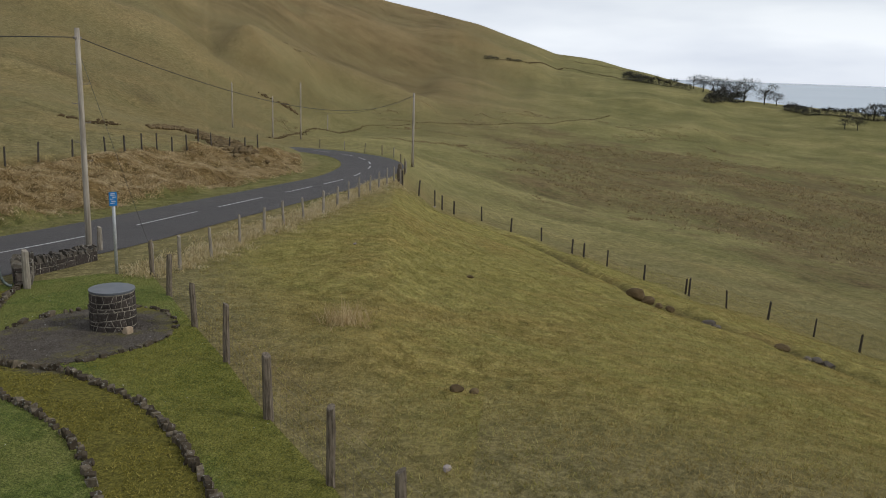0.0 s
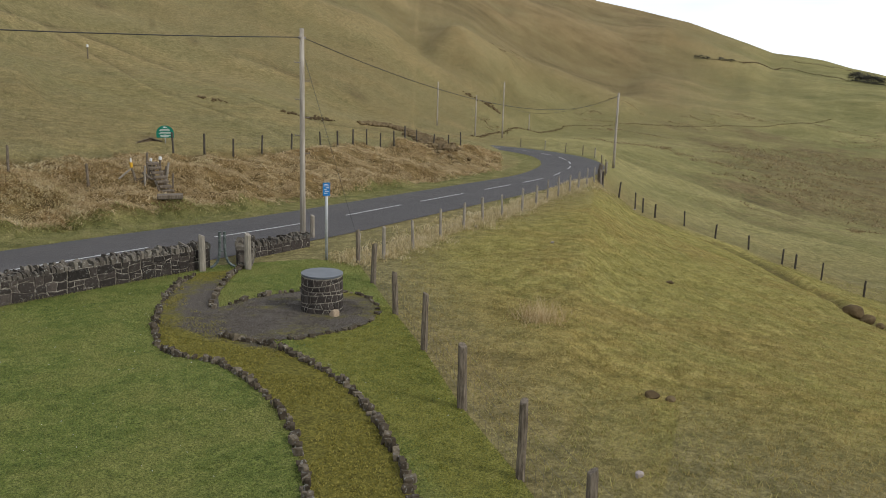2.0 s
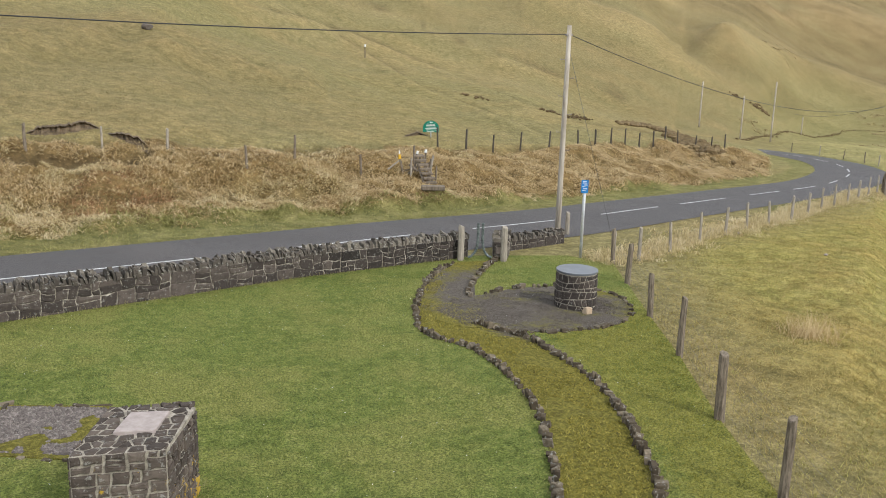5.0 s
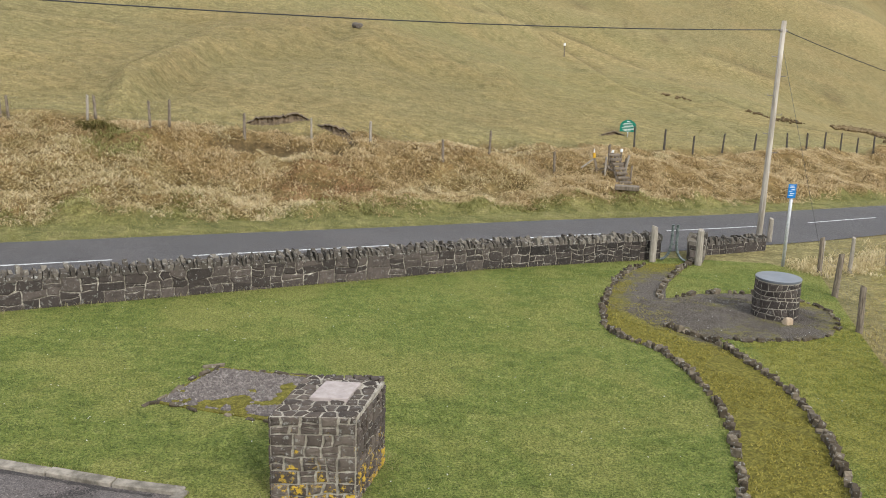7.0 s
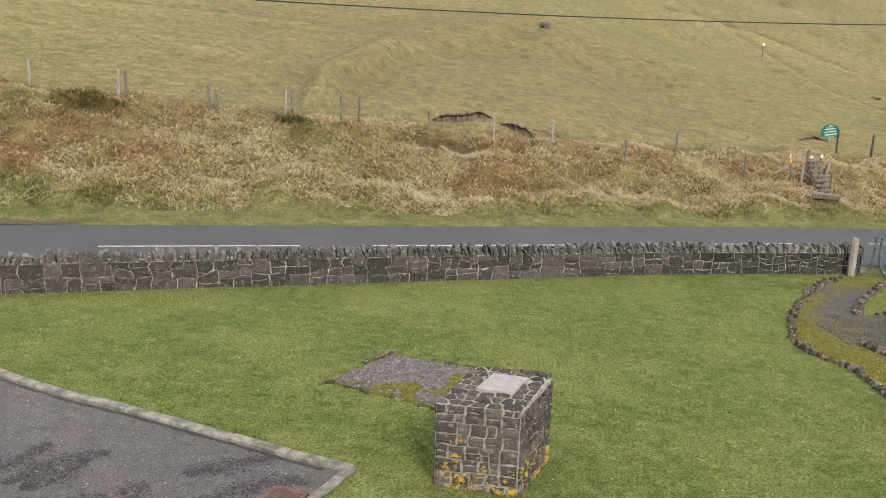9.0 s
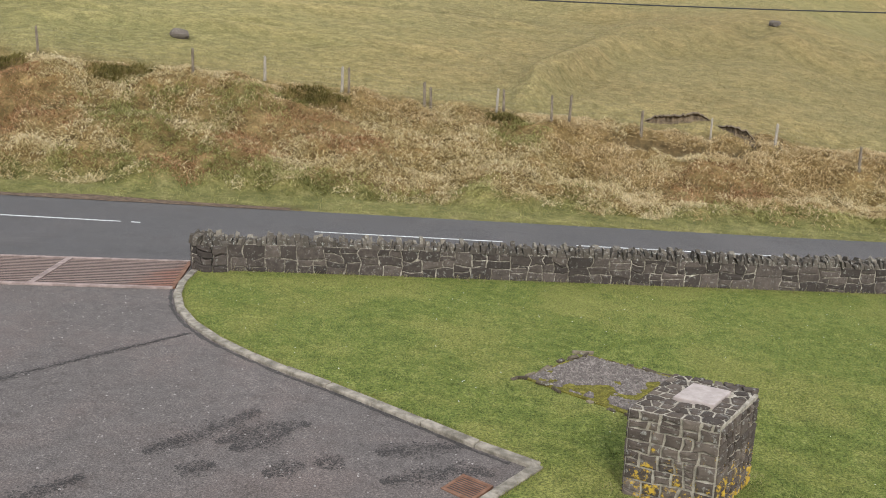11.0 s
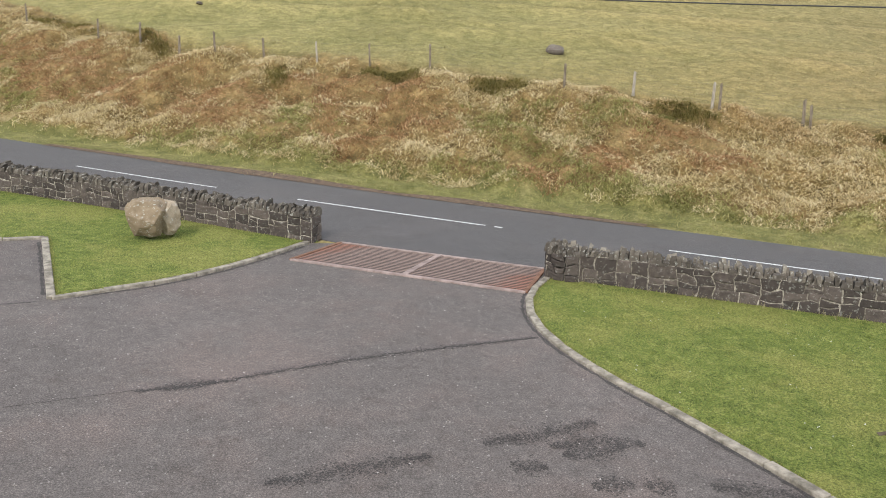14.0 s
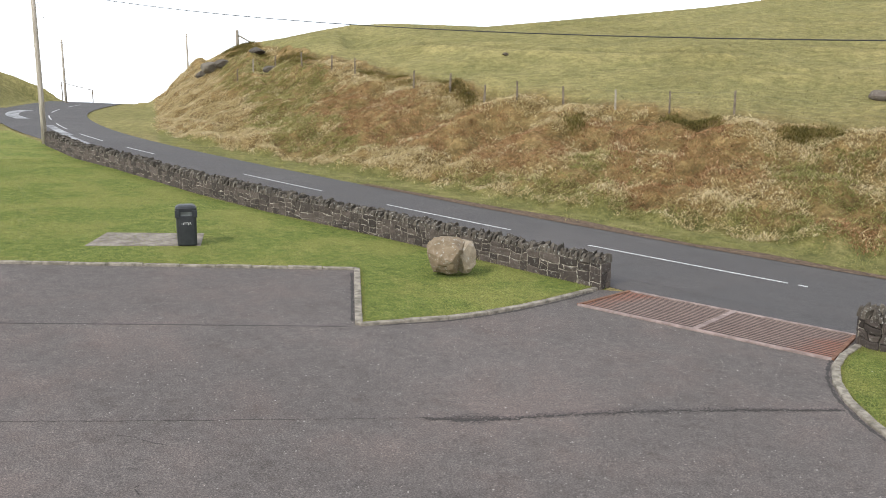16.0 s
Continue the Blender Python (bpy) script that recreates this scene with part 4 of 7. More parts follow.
def masonry(length, height, wide, tall, seed, wander=0.045, coursed=False):
    """Outlines of squared rubble: a face cut again and again into unequal blocks, whose joints then wander."""
    r = random.Random(seed)

    def shift(a, h):
        p = Vector((a * 2.6, h * 2.6, seed * 3.7))
        edge = min(1.0, h / 0.06, (height - h) / 0.06, a / 0.06, (length - a) / 0.06)
        edge = max(0.0, edge)
        return a + wander * edge * (noise.noise(p) + 0.6 * noise.noise(p * 2.7)), h + wander * 0.9 * edge * (noise.noise(p + Vector((9, 4, 1))) + 0.6 * noise.noise(p * 2.7 + Vector((3, 8, 5))))

    todo, out = [], []
    a = c = 0.0
    while coursed and c < height:
        d = c + tall * r.uniform(0.95, 1.6)
        d = height if height - d < tall * 0.7 else d
        todo.append((0.0, length, c, d))
        c = d
    while a < length and not coursed:
        b = a + r.uniform(2.2, 4.5) * wide
        b = length if length - b < wide * 1.5 else b
        todo.append((a, b, 0.0, height))
        a = b
    while todo:
        a, b, c, d = todo.pop()
        w, h = (b - a) / wide, (d - c) / tall
        limit = r.uniform(0.95, 1.9)
        if max(w, h) < limit:
            out.append((a, b, c, d))
        elif w > h * r.uniform(0.8, 1.25):
            m = a + (b - a) * r.uniform(0.33, 0.67)
            todo += [(a, m, c, d), (m, b, c, d)]
        else:
            m = c + (d - c) * r.uniform(0.36, 0.64)
            todo += [(a, b, c, m), (a, b, m, d)]
    for a, b, c, d in sorted(out):
        u, v = (a + b) / 2 + r.uniform(-0.1, 0.1) * (b - a), (c + d) / 2
        yield [shift(*q) for q in ((a, c), (u, c), (b, c), (b, v), (b, d), (u, d), (a, d), (a, v))]


def face_stone(bm, outline, place, gap, proud, r):
    """One stone of a wall's face: its edge lies in the joint, its middle stands proud."""
    cs, ch = sum(p[0] for p in outline) / len(outline), sum(p[1] for p in outline) / len(outline)

    def inset(p, d):
        l = math.hypot(p[0] - cs, p[1] - ch) + 1e-6
        k = max(0.2, 1 - d / l)
        return cs + (p[0] - cs) * k, ch + (p[1] - ch) * k

    g = gap * r.uniform(0.5, 1.4)
    ring0 = [bm.verts.new(place(*inset(p, g), -0.03)) for p in outline]
    ring1 = [bm.verts.new(place(*inset(p, g + r.uniform(0.0, 0.008)), proud * r.uniform(0.4, 0.8))) for p in outline]
    ring2 = [bm.verts.new(place(*inset(p, g + r.uniform(0.02, 0.045)), proud * r.uniform(0.8, 1.3))) for p in outline]
    n = len(outline)
    for a, b in ((ring0, ring1), (ring1, ring2)):
        for i in range(n):
            bm.faces.new((a[i], a[(i + 1) % n], b[(i + 1) % n], b[i]))
    bm.faces.new(ring2)


def along(line):
    """A placing function (metres along, metres up, metres out to the right-hand side) for a wall on the shelf."""
    line = polyline(line, 0.25)
    s = np.r_[0, np.cumsum(np.linalg.norm(np.diff(line, axis=0), axis=1))]
    side = normals(line)

    def place(a, h, out):
        x, y = np.interp(a, s, line[:, 0]), np.interp(a, s, line[:, 1])
        nx, ny = np.interp(a, s, side[:, 0]), np.interp(a, s, side[:, 1])
        return x - nx * out, y - ny * out, plane(x, y) + h

    return place, s[-1]


def stone_wall(name, line, height, seed, label, keep=(0, 1e9), deep=0.42, body_mat=None):
    """A mortared rubble wall whose right-hand face shows, with a coping of stones set on edge."""
    r = random.Random(seed)
    place, length = along(line)
    x0, y0, z0 = place(length / 2, 0, 0)
    wall = root(name, x0, y0, z0, label, "stone wall")
    wall["kind"] = "structure"
    low = height - 0.22
    bm = bmesh.new()
    rows = []
    for a in np.linspace(0, length, max(2, int(length / 0.5))):
        rows.append([bm.verts.new(place(a, h, o)) for h, o in ((-0.2, 0.01), (low, 0.01), (low, -deep), (-0.2, -deep))])
    for u, v in zip(rows, rows[1:]):
        for k in range(3):
            bm.faces.new((u[k], v[k], v[k + 1], u[k + 1]))
    bm.faces.new(rows[0])
    bm.faces.new(rows[-1][::-1])
    part("core", bm, MORTAR, wall, "pale mortar between the stones")
    joined, joined_top = bmesh.new(), bmesh.new()
    for poly in masonry(length, low, 0.37, 0.2, seed, 0.1):
        inside = keep[0] <= poly[1][0] <= keep[1]
        bm = bmesh.new() if inside else joined
        face_stone(bm, poly, place, 0.0098, 0.026, r)
        if inside:
            part("stone", bm, BASALT, wall)
    # the far face and the ends, plainer
    for poly in rubble(length, low, 3, 0.6, seed + 1):
        face_stone(joined, poly[::-1], lambda a, h, o: place(a, h, -deep - o), 0.014, 0.03, r)
    for a0, turn in ((0.0, -1), (length, 1)):
        for poly in rubble(deep, low, 3, 0.3, seed + 2):
            p = poly if turn > 0 else poly[::-1]

            def cap(a, h, o, a0=a0, turn=turn):
                q, w = Vector(place(a0, h, -a)), Vector(place(a0 - turn * 0.3, h, -a))
                return q + (q - w).normalized() * o

            face_stone(joined, p, cap, 0.012, 0.035, r)
    for front, back, shows in ((0.03, -0.19, True), (-0.2, -deep - 0.02, False)):
        s = 0.0
        while s < length:
            w = r.uniform(0.045, 0.13)
            inside = shows and keep[0] <= s <= keep[1]
            bm = bmesh.new() if inside else joined_top
            h = r.uniform(0.09, 0.24)
            o0, o1, lean = front + r.uniform(-0.06, 0.04), back + r.uniform(-0.05, 0.05), r.uniform(-0.05, 0.05)
            pts = []
            for a in (s + 0.004, s + w - 0.004):
                pts.append([bm.verts.new(place(a + k * lean, low - 0.02 + u, o)) for o, u, k in ((o0, 0, 0), (o0 - r.uniform(0.0, 0.03), h * r.uniform(0.5, 0.85), 0.7), (o0 - r.uniform(0.04, 0.09), h * r.uniform(0.75, 1.12), 1), (o1 + r.uniform(0.03, 0.06), h * r.uniform(0.75, 1.12), 1), (o1, h * r.uniform(0.5, 0.8), 0.6), (o1, 0, 0))])
            u, v = pts
            for k in range(5):
                bm.faces.new((u[k], v[k], v[k + 1], u[k + 1]))
            bm.faces.new(u)
            bm.faces.new(v[::-1])
            if inside:
                part("coping_stone", bm, COPING, wall)
            s += w
    part("stonework", joined, BASALT, wall, "rest of the dark rubble stonework")["kind"] = "stuff"
    if len(joined_top.verts):
        part("coping", joined_top, COPING, wall, "rest of the coping of upright stones")["kind"] = "stuff"
    else:
        joined_top.free()
    return wall


# ---------------------------------------------------------------- road, kerbs, car park details
def dash(a, b, lift=0.054):
    """A painted mark on the crown of the road between two distances along it."""
    s = np.arange(len(ROAD_LINE)) * 1.0
    at = np.linspace(a, b, max(3, int(b - a) + 1))
    line = np.stack([np.interp(at, s, ROAD_LINE[:, k]) for k in (0, 1)], 1)
    ribbon("centre_mark", line, -0.055, 0.055, lift, PAINT, parent=road)


def road_at(x):
    """How far along the road a place with that x lies."""
    k = int(np.argmin(np.abs(ROAD_LINE[:150, 0] - x))) if x < 0 else 90 + int(np.argmin(np.abs(ROAD_LINE[90:215, 0] - x)))
    return float(k)


for x0, x1 in ((-50.7, -46.0), (-37.7, -31.5), (-28.0, -22.07), (-19.07, -13.37), (-8.8, -3.9), (-2.0, 3.74), (6.4, 11.73), (14.35, 19.2), (21.7, 26.5), (28.84, 33.26), (35.64, 39.42), (41.66, 45.19), (47.77, 50.72)):
    dash(road_at(x0), road_at(x1))
dash(road_at(-13.37) + 0.26, road_at(-13.37) + 0.5)
bend = road_at(50.72)
for k in range(6):
    dash(bend + 4.2 + 5.6 * k, bend + 7.4 + 5.6 * k)
west = road_at(-50.7)
for k in range(5):
    dash(west - 9 * k - 9.0, west - 9 * k - 4.0)


for pts, w in (([(-73.2, 8.1), (-77.3, 7.8), (-82, 8.6), (-84.5, 10.0)], 0.5), ([(-58.5, 9.0), (-62.5, 8.9), (-66.5, 9.0)], 0.28), ([(-52.5, 9.0), (-56, 8.85), (-59, 8.8)], 0.2)):
    ribbon("worn_mark", catmull(pts, 0.5), -w, w, 0.05, WORN, parent=road)


def kerb_run(line, name, label, length=0.9, seed=3):
    """A run of concrete kerb stones with open joints; each one is a block of its own."""
    r = random.Random(seed)
    line = polyline(line, length)
    x, y = line[len(line) // 2]
    run = root(name, x, y, plane(x, y), label, "kerb")
    run["kind"] = "structure"
    for (ax, ay), (bx, by) in zip(line, line[1:]):
        d = math.hypot(bx - ax, by - ay)
        c = ((ax + bx) / 2, (ay + by) / 2)
        bm = bmesh.new()
        slope = math.asin((plane(bx, by) - plane(ax, ay)) / d)
        m = Matrix.Translation((*c, plane(*c) - 0.03 + r.uniform(-0.008, 0.008))) @ Matrix.Rotation(math.atan2(by - ay, bx - ax), 4, "Z") @ Matrix.Rotation(-slope, 4, "Y") @ Matrix.Diagonal((d - 0.012, 0.155, 0.2, 1))
        bmesh.ops.create_cube(bm, size=1, matrix=m)
        bmesh.ops.bevel(bm, geom=bm.edges[:], offset=0.014, segments=1, affect="EDGES")
        part("kerb_stone", bm, KERB, run)
    return run


kerb_run(KERB_EAST, "kerb_1", "weathered concrete kerb curving round the lawn")
kerb_run(KERB_SOUTH[:3], "kerb_2", "weathered concrete kerb beside the lawn", seed=4)
kerb_run(KERB_WEST, "kerb_3", "mossy concrete kerb curving to the cattle grid", seed=5)
kerb_run(KERB_BAY, "kerb_4", "straight concrete kerb at the end of the bay", seed=6)
kerb_run(KERB_BACK[:2], "kerb_5", "straight concrete kerb behind the parking bay", seed=8)


def blot(outline_pts, lift, material, name, label, seed, wide=1.0):
    """A ragged patch of exposed tar: a worn core with many flecks round it."""
    r = random.Random(seed)
    line = catmull(outline_pts, 0.05)
    side = normals(line)
    verts, faces = [], []
    for _ in range(int(900 * wide * len(line) / 30)):
        k = r.randrange(len(line))
        w = wide * (0.05 + 0.11 * math.sin(math.pi * (k + 0.5) / len(line)))
        x, y = line[k] + side[k] * r.gauss(0, w * 0.75) + np.array([r.gauss(0, 0.02), r.gauss(0, 0.02)])
        s, t, b = r.uniform(0.005, 0.019), r.uniform(0, 6.3), len(verts)
        n = r.choice((4, 5, 6))
        verts += [(x + s * r.uniform(0.5, 1.3) * math.cos(t + 6.283 * q / n), y + s * r.uniform(0.5, 1.3) * math.sin(t + 6.283 * q / n), plane(x, y) + lift + 0.0006 * (b % 7)) for q in range(n)]
        faces.append([b + q for q in range(n)])
    return tagged(mesh_object(name, verts, faces, material), label, "tar patch", kind="stuff")


for k, pts in enumerate(([(-5.5, 8.15), (-5.3, 8.6), (-5.05, 9.1), (-4.8, 9.8)], [(-4.85, 8.72), (-4.6, 9.1), (-4.28, 9.5), (-4.0, 9.6)], [(-4.6, 8.6), (-4.3, 9.05), (-4.2, 9.4)], [(-3.95, 8.2), (-3.75, 8.42), (-3.65, 8.55)],
                         [(-3.45, 8.62), (-3.35, 8.78), (-3.25, 8.9)], [(-6.7, 5.6), (-6.3, 6.4), (-5.8, 7.4)], [(-4.9, 7.9), (-4.7, 8.1), (-4.6, 8.2)], [(-2.6, 8.5), (-2.1, 8.9), (-1.7, 9.2), (-1.45, 9.15)], [(-2.9, 9.2), (-2.4, 9.5), (-2.0, 9.75)])):
    blot(pts, 0.0145, STAIN, "tar_patch", "dark ragged patch of tar on the asphalt", 20 + k)


def crack(name, pts, wide, label, seed, jolt=0.8):
    """A thin wandering dark line on the asphalt."""
    r = random.Random(seed)
    line = catmull(pts, 0.09)
    side = normals(line)
    mid = [p + q * r.gauss(0, wide * jolt) for p, q in zip(line, side)]
    half = [wide * r.uniform(0.2, 0.8) for _ in mid]
    slab(name, [tuple(p + q * w) for p, q, w in zip(mid, side, half)] + [tuple(p - q * w) for p, q, w in zip(mid, side, half)][::-1], 0.0155, 0.003, STAIN, label, "crack")


for line, out in ((KERB_EAST, -1), (KERB_WEST, 1), (KERB_BAY, 1)):
    line = polyline(line, 0.3)
    crack("kerb_grime", [tuple(p) for p in line + normals(line) * out * 0.13][1:-1], 0.06, "dark damp grime along the foot of the kerb", len(line), 0.12)
crack("crack", [(-9.9, 6.0), (-9.5, 6.7), (-9.05, 8.05), (-8.4, 9.75), (-7.23, 12.15)], 0.028, "dark ragged joint line across the asphalt", 2)
blot([(-9.9, 6.0), (-9.5, 6.7), (-9.05, 8.05), (-8.4, 9.75), (-7.23, 12.15)], 0.0145, STAIN, "tar_patch", "dark flecks of tar along the joint line", 61, 0.45)
blot([(-9.75, 6.25), (-9.6, 6.6), (-9.45, 6.95)], 0.0145, STAIN, "tar_patch", "dark blotch of tar on the joint line", 62, 0.8)
crack("joint", [(-12.42, 0.64), (-11.13, 3.39), (-9.91, 6.05)], 0.012, "faint dark joint line across the car park", 3)
crack("crack", [(-11.28, 1.93), (-11.11, 2.12), (-10.88, 2.25), (-10.65, 2.47)], 0.011, "short jagged crack in the asphalt", 4)
crack("crack", [(-9.48, 1.80), (-9.67, 1.80), (-9.77, 1.90)], 0.011, "short jagged crack in the asphalt", 5)
slab("joint", [(-17.6, 0.6), (-14.52, 6.95), (-14.48, 6.93), (-17.56, 0.58)], 0.0155, 0.003, STAIN, "dark joint line beside the parking bay", "crack")


# near-black colour that stands for the shade between the grid bars
PIT_SHADE = mat_plain("pit_shade_black", (0.012, 0.009, 0.008), (0.03, 0.022, 0.018), 5, 0.8)
GRID_EDGE = mat_plain("pinkish_worn_steel", (0.17, 0.125, 0.11), (0.34, 0.265, 0.24), 5, 0.75, 0.1)


def cattle_grid():
    fl, bl, br, fr = (Vector((x, y, plane(x, y) + 0.0)) for x, y in ((-13.85, 12.37), (-14.3, 14.39), (-9.62, 16.25), (-8.88, 14.3)))
    grid = root("cattle_grid", *((fl + br) / 2), "rusty steel cattle grid with parallel bars in two panels", "cattle grid")
    # flat sheet close under the bars, painted as the shade of the deep grid
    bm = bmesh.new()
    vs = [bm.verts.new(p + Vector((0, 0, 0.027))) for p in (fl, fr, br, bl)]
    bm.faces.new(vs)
    part("pit", bm, PIT_SHADE, grid, "near-black sheet for the shade below the bars")

    def beam(a, b, w, name, m, lift=0.02, tall=0.07):
        bm = bmesh.new()
        d = b - a
        box(bm, (a + b) / 2 + Vector((0, 0, lift)), (d.length, w, tall), math.atan2(d.y, d.x), 0, 0.004)
        for v in bm.verts:
            v.co.z += (d.z / d.length) * ((v.co - (a + b) / 2).dot(d) / d.length)
        part(name, bm, m, grid)

    for a, b, m in ((fl, fr, GRID_EDGE), (bl, br, GRID_EDGE), (fl, bl, RUST), (fr, br, RUST)):
        beam(a, b, 0.09, "edge_beam", m, 0.016)
    beam(fl.lerp(fr, 0.5), bl.lerp(br, 0.5), 0.14, "middle_beam", GRID_EDGE, 0.018)
    for k in range(1, 17):
        u = k / 17
        for p, q in ((0.01, 0.49), (0.51, 0.99)):
            a, b = fl.lerp(bl, u), fr.lerp(br, u)
            beam(a.lerp(b, p), a.lerp(b, q), 0.05, "bar", GRID_BAR, 0.025, 0.02)


cattle_grid()


def drain():
    c = Vector((-1.66, 8.72, plane(-1.66, 8.72) + 0.02))
    d = root("drain_cover", *c, "small rusty iron drain grating by the kerb", "drain cover")
    turn = math.atan2(9.54 - 8.9, -0.94 + 1.22)
    bm = bmesh.new()
    for o in (-0.2, 0.2):
        box(bm, c + Matrix.Rotation(turn, 3, "Z") @ Vector((0, o, 0)), (0.44, 0.04, 0.03), turn)
        box(bm, c + Matrix.Rotation(turn, 3, "Z") @ Vector((o, 0, 0.001)), (0.04, 0.44, 0.03), turn)
    part("frame", bm, RUST, d)
    # solid black plate in place of the shaded shaft
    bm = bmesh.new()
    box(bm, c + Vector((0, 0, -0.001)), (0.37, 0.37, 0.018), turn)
    part("pit", bm, WIRE, d, "black plate for the shade in the shaft below the bars")
    for k in range(-4, 5):
        bm = bmesh.new()
        box(bm, c + Matrix.Rotation(turn, 3, "Z") @ Vector((k * 0.042, 0, 0)), (0.022, 0.36, 0.024), turn)
        part("bar", bm, RUST, d)


drain()
slab("bin_slab", [(-23.75, 3.75), (-25.4, 4.65), (-24.4, 7.15), (-22.75, 6.55)], 0.055, 0.06, CONCRETE, "pale worn concrete slab in the grass", "concrete slab")

# ---------------------------------------------------------------- walls
stone_wall("wall_east", WALL_EAST, 0.86, 11, "dark basalt rubble wall with pale mortar and upright coping stones", (0, 17))
stone_wall("wall_west", WALL_WEST, 0.86, 12, "dark basalt rubble wall with pale mortar climbing beside the road", (18, 60))
stone_wall("wall_gate", [(13.0, 22.55), (13.35, 23.3), (13.75, 23.75)], 0.78, 13, "short rubble wall beside the gate post")
stone_wall("wall_pole", [(13.85, 23.85), (15.1, 24.25), (16.5, 24.75)], 0.56, 14, "short rubble wall ending at the utility pole")
# rounded end of the east wall at the cattle grid
stone_wall("wall_return", [(-9.35, 16.35), (-9.42, 15.95), (-9.2, 15.62), (-8.75, 15.62), (-8.5, 15.85)], 0.84, 15, "rounded rubble wall end at the cattle grid", deep=0.34)


# ---------------------------------------------------------------- stone plinth, table, edging
def quad_face(a, b, height):
    """Placing function for an upright face from plan point a to b; its right-hand side is out."""
    a, b = Vector(a), Vector(b)
    d = (b - a).normalized()
    n = Vector((d.y, -d.x))

    def place(s, h, o):
        p = a + d * s + n * o
        return p.x, p.y, plane(*a.lerp(b, 0.5)) + h

    return place, (b - a).length


def plinth():
    q = [(0.08, 9.25), (1.09, 9.06), (1.58, 10.12), (0.60, 10.5)]
    c = (sum(p[0] for p in q) / 4, sum(p[1] for p in q) / 4)
    z = plane(*c) + 0.05
    top = 1.13
    p = root("stone_plinth", *c, z, "lichen-spotted square stone plinth with a pale plaque on the lawn", "plinth")
    bm = bmesh.new()
    ring = [[bm.verts.new((x + (c[0] - x) * 0.012, y + (c[1] - y) * 0.012, z + h)) for x, y in q] for h in (-0.2, top - 0.032)]
    for k in range(4):
        bm.faces.new((ring[0][k], ring[0][(k + 1) % 4], ring[1][(k + 1) % 4], ring[1][k]))
    bm.faces.new(ring[1])
    part("core", bm, PALE_MORTAR, p, "pale mortar between the stones")
    r = random.Random(5)
    for k in range(4):
        place, length = quad_face(q[k], q[(k + 1) % 4], top)
        for poly in masonry(length, top, 0.2, 0.135, 31 + k, 0.04, True):
            bm = bmesh.new()
            face_stone(bm, poly, place, 0.017, 0.02, r)
            part("stone", bm, CAIRN, p)
    a, u, v = Vector(q[0]), Vector(q[1]) - Vector(q[0]), Vector(q[3]) - Vector(q[0])

    def lid(s, h, o):
        w = a + u * (s / u.length) + v * (h / v.length)
        return w.x, w.y, plane(*c) + top + 0.01 + o

    for poly in crazed(u.length, v.length, 8, 0.13, 41):
        cx, cy = sum(t[0] for t in poly) / len(poly) / u.length, sum(t[1] for t in poly) / len(poly) / v.length
        if 0.33 < cx < 0.75 and 0.38 < cy < 0.73:
            continue
        bm = bmesh.new()
        face_stone(bm, poly, lid, 0.015, 0.024, r)
        part("cap_stone", bm, CAIRN, p)
    bm = bmesh.new()
    vs = [[bm.verts.new(lid(s * u.length, h * v.length, o)) for s, h in ((0.30, 0.36), (0.76, 0.34), (0.78, 0.74), (0.33, 0.77))] for o in (0.0, 0.055)]
    for k in range(4):
        bm.faces.new((vs[0][k], vs[0][(k + 1) % 4], vs[1][(k + 1) % 4], vs[1][k]))
    bm.faces.new(vs[1])
    bmesh.ops.bevel(bm, geom=bm.edges[:], offset=0.008, segments=1, affect="EDGES")
    part("plaque", bm, PLAQUE, p, "blank pale pinkish stone plaque")


plinth()


def stones_along(name, line, step, size, material, label, seed, lift=0.05, keep_z=None):
    """A row of small set stones; each stone is a piece of its own."""
    r = random.Random(seed)
    pts = catmull(line, step)
    x, y = pts[len(pts) // 2]
    row = root(name, x, y, plane(x, y), label, "stone edging")
    shapes = []
    for k in range(10):
        bm = bmesh.new()
        bmesh.ops.create_cube(bm, size=0.92)
        for v in bm.verts:
            v.co += Vector((r.uniform(-0.14, 0.14), r.uniform(-0.14, 0.14), r.uniform(-0.16, 0.16)))
        bmesh.ops.bevel(bm, geom=bm.edges[:], offset=0.06, segments=1, affect="EDGES")
        me = bpy.data.meshes.new("edging_stone")
        bm.to_mesh(me)
        bm.free()
        me.materials.append(material)
        shapes.append(me)
    d = np.gradient(pts, axis=0)
    for (px, py), (dx, dy) in zip(pts, d):
        if r.random() < 0.16:
            continue
        ob = new("edging_stone", r.choice(shapes))
        ob.parent = row
        ob.matrix_parent_inverse = Matrix.Translation(row.location).inverted()
        s = [size[0] * r.choice((0.45, 0.6, 0.8, 1.0, 1.5)) * r.uniform(0.8, 1.2), size[1] * r.uniform(0.6, 1.5), size[2] * r.uniform(0.4, 1.3)]
        ob.matrix_basis = Matrix.Translation((px + r.uniform(-0.04, 0.04), py + r.uniform(-0.04, 0.04), plane(px, py) + lift + r.uniform(-0.02, 0.03))) @ Matrix.Rotation(math.atan2(dy, dx) + r.uniform(-0.4, 0.4), 4, "Z") @ Matrix.Rotation(r.uniform(-0.3, 0.3), 4, "X") @ Matrix.Diagonal((*s, 1))
    return row


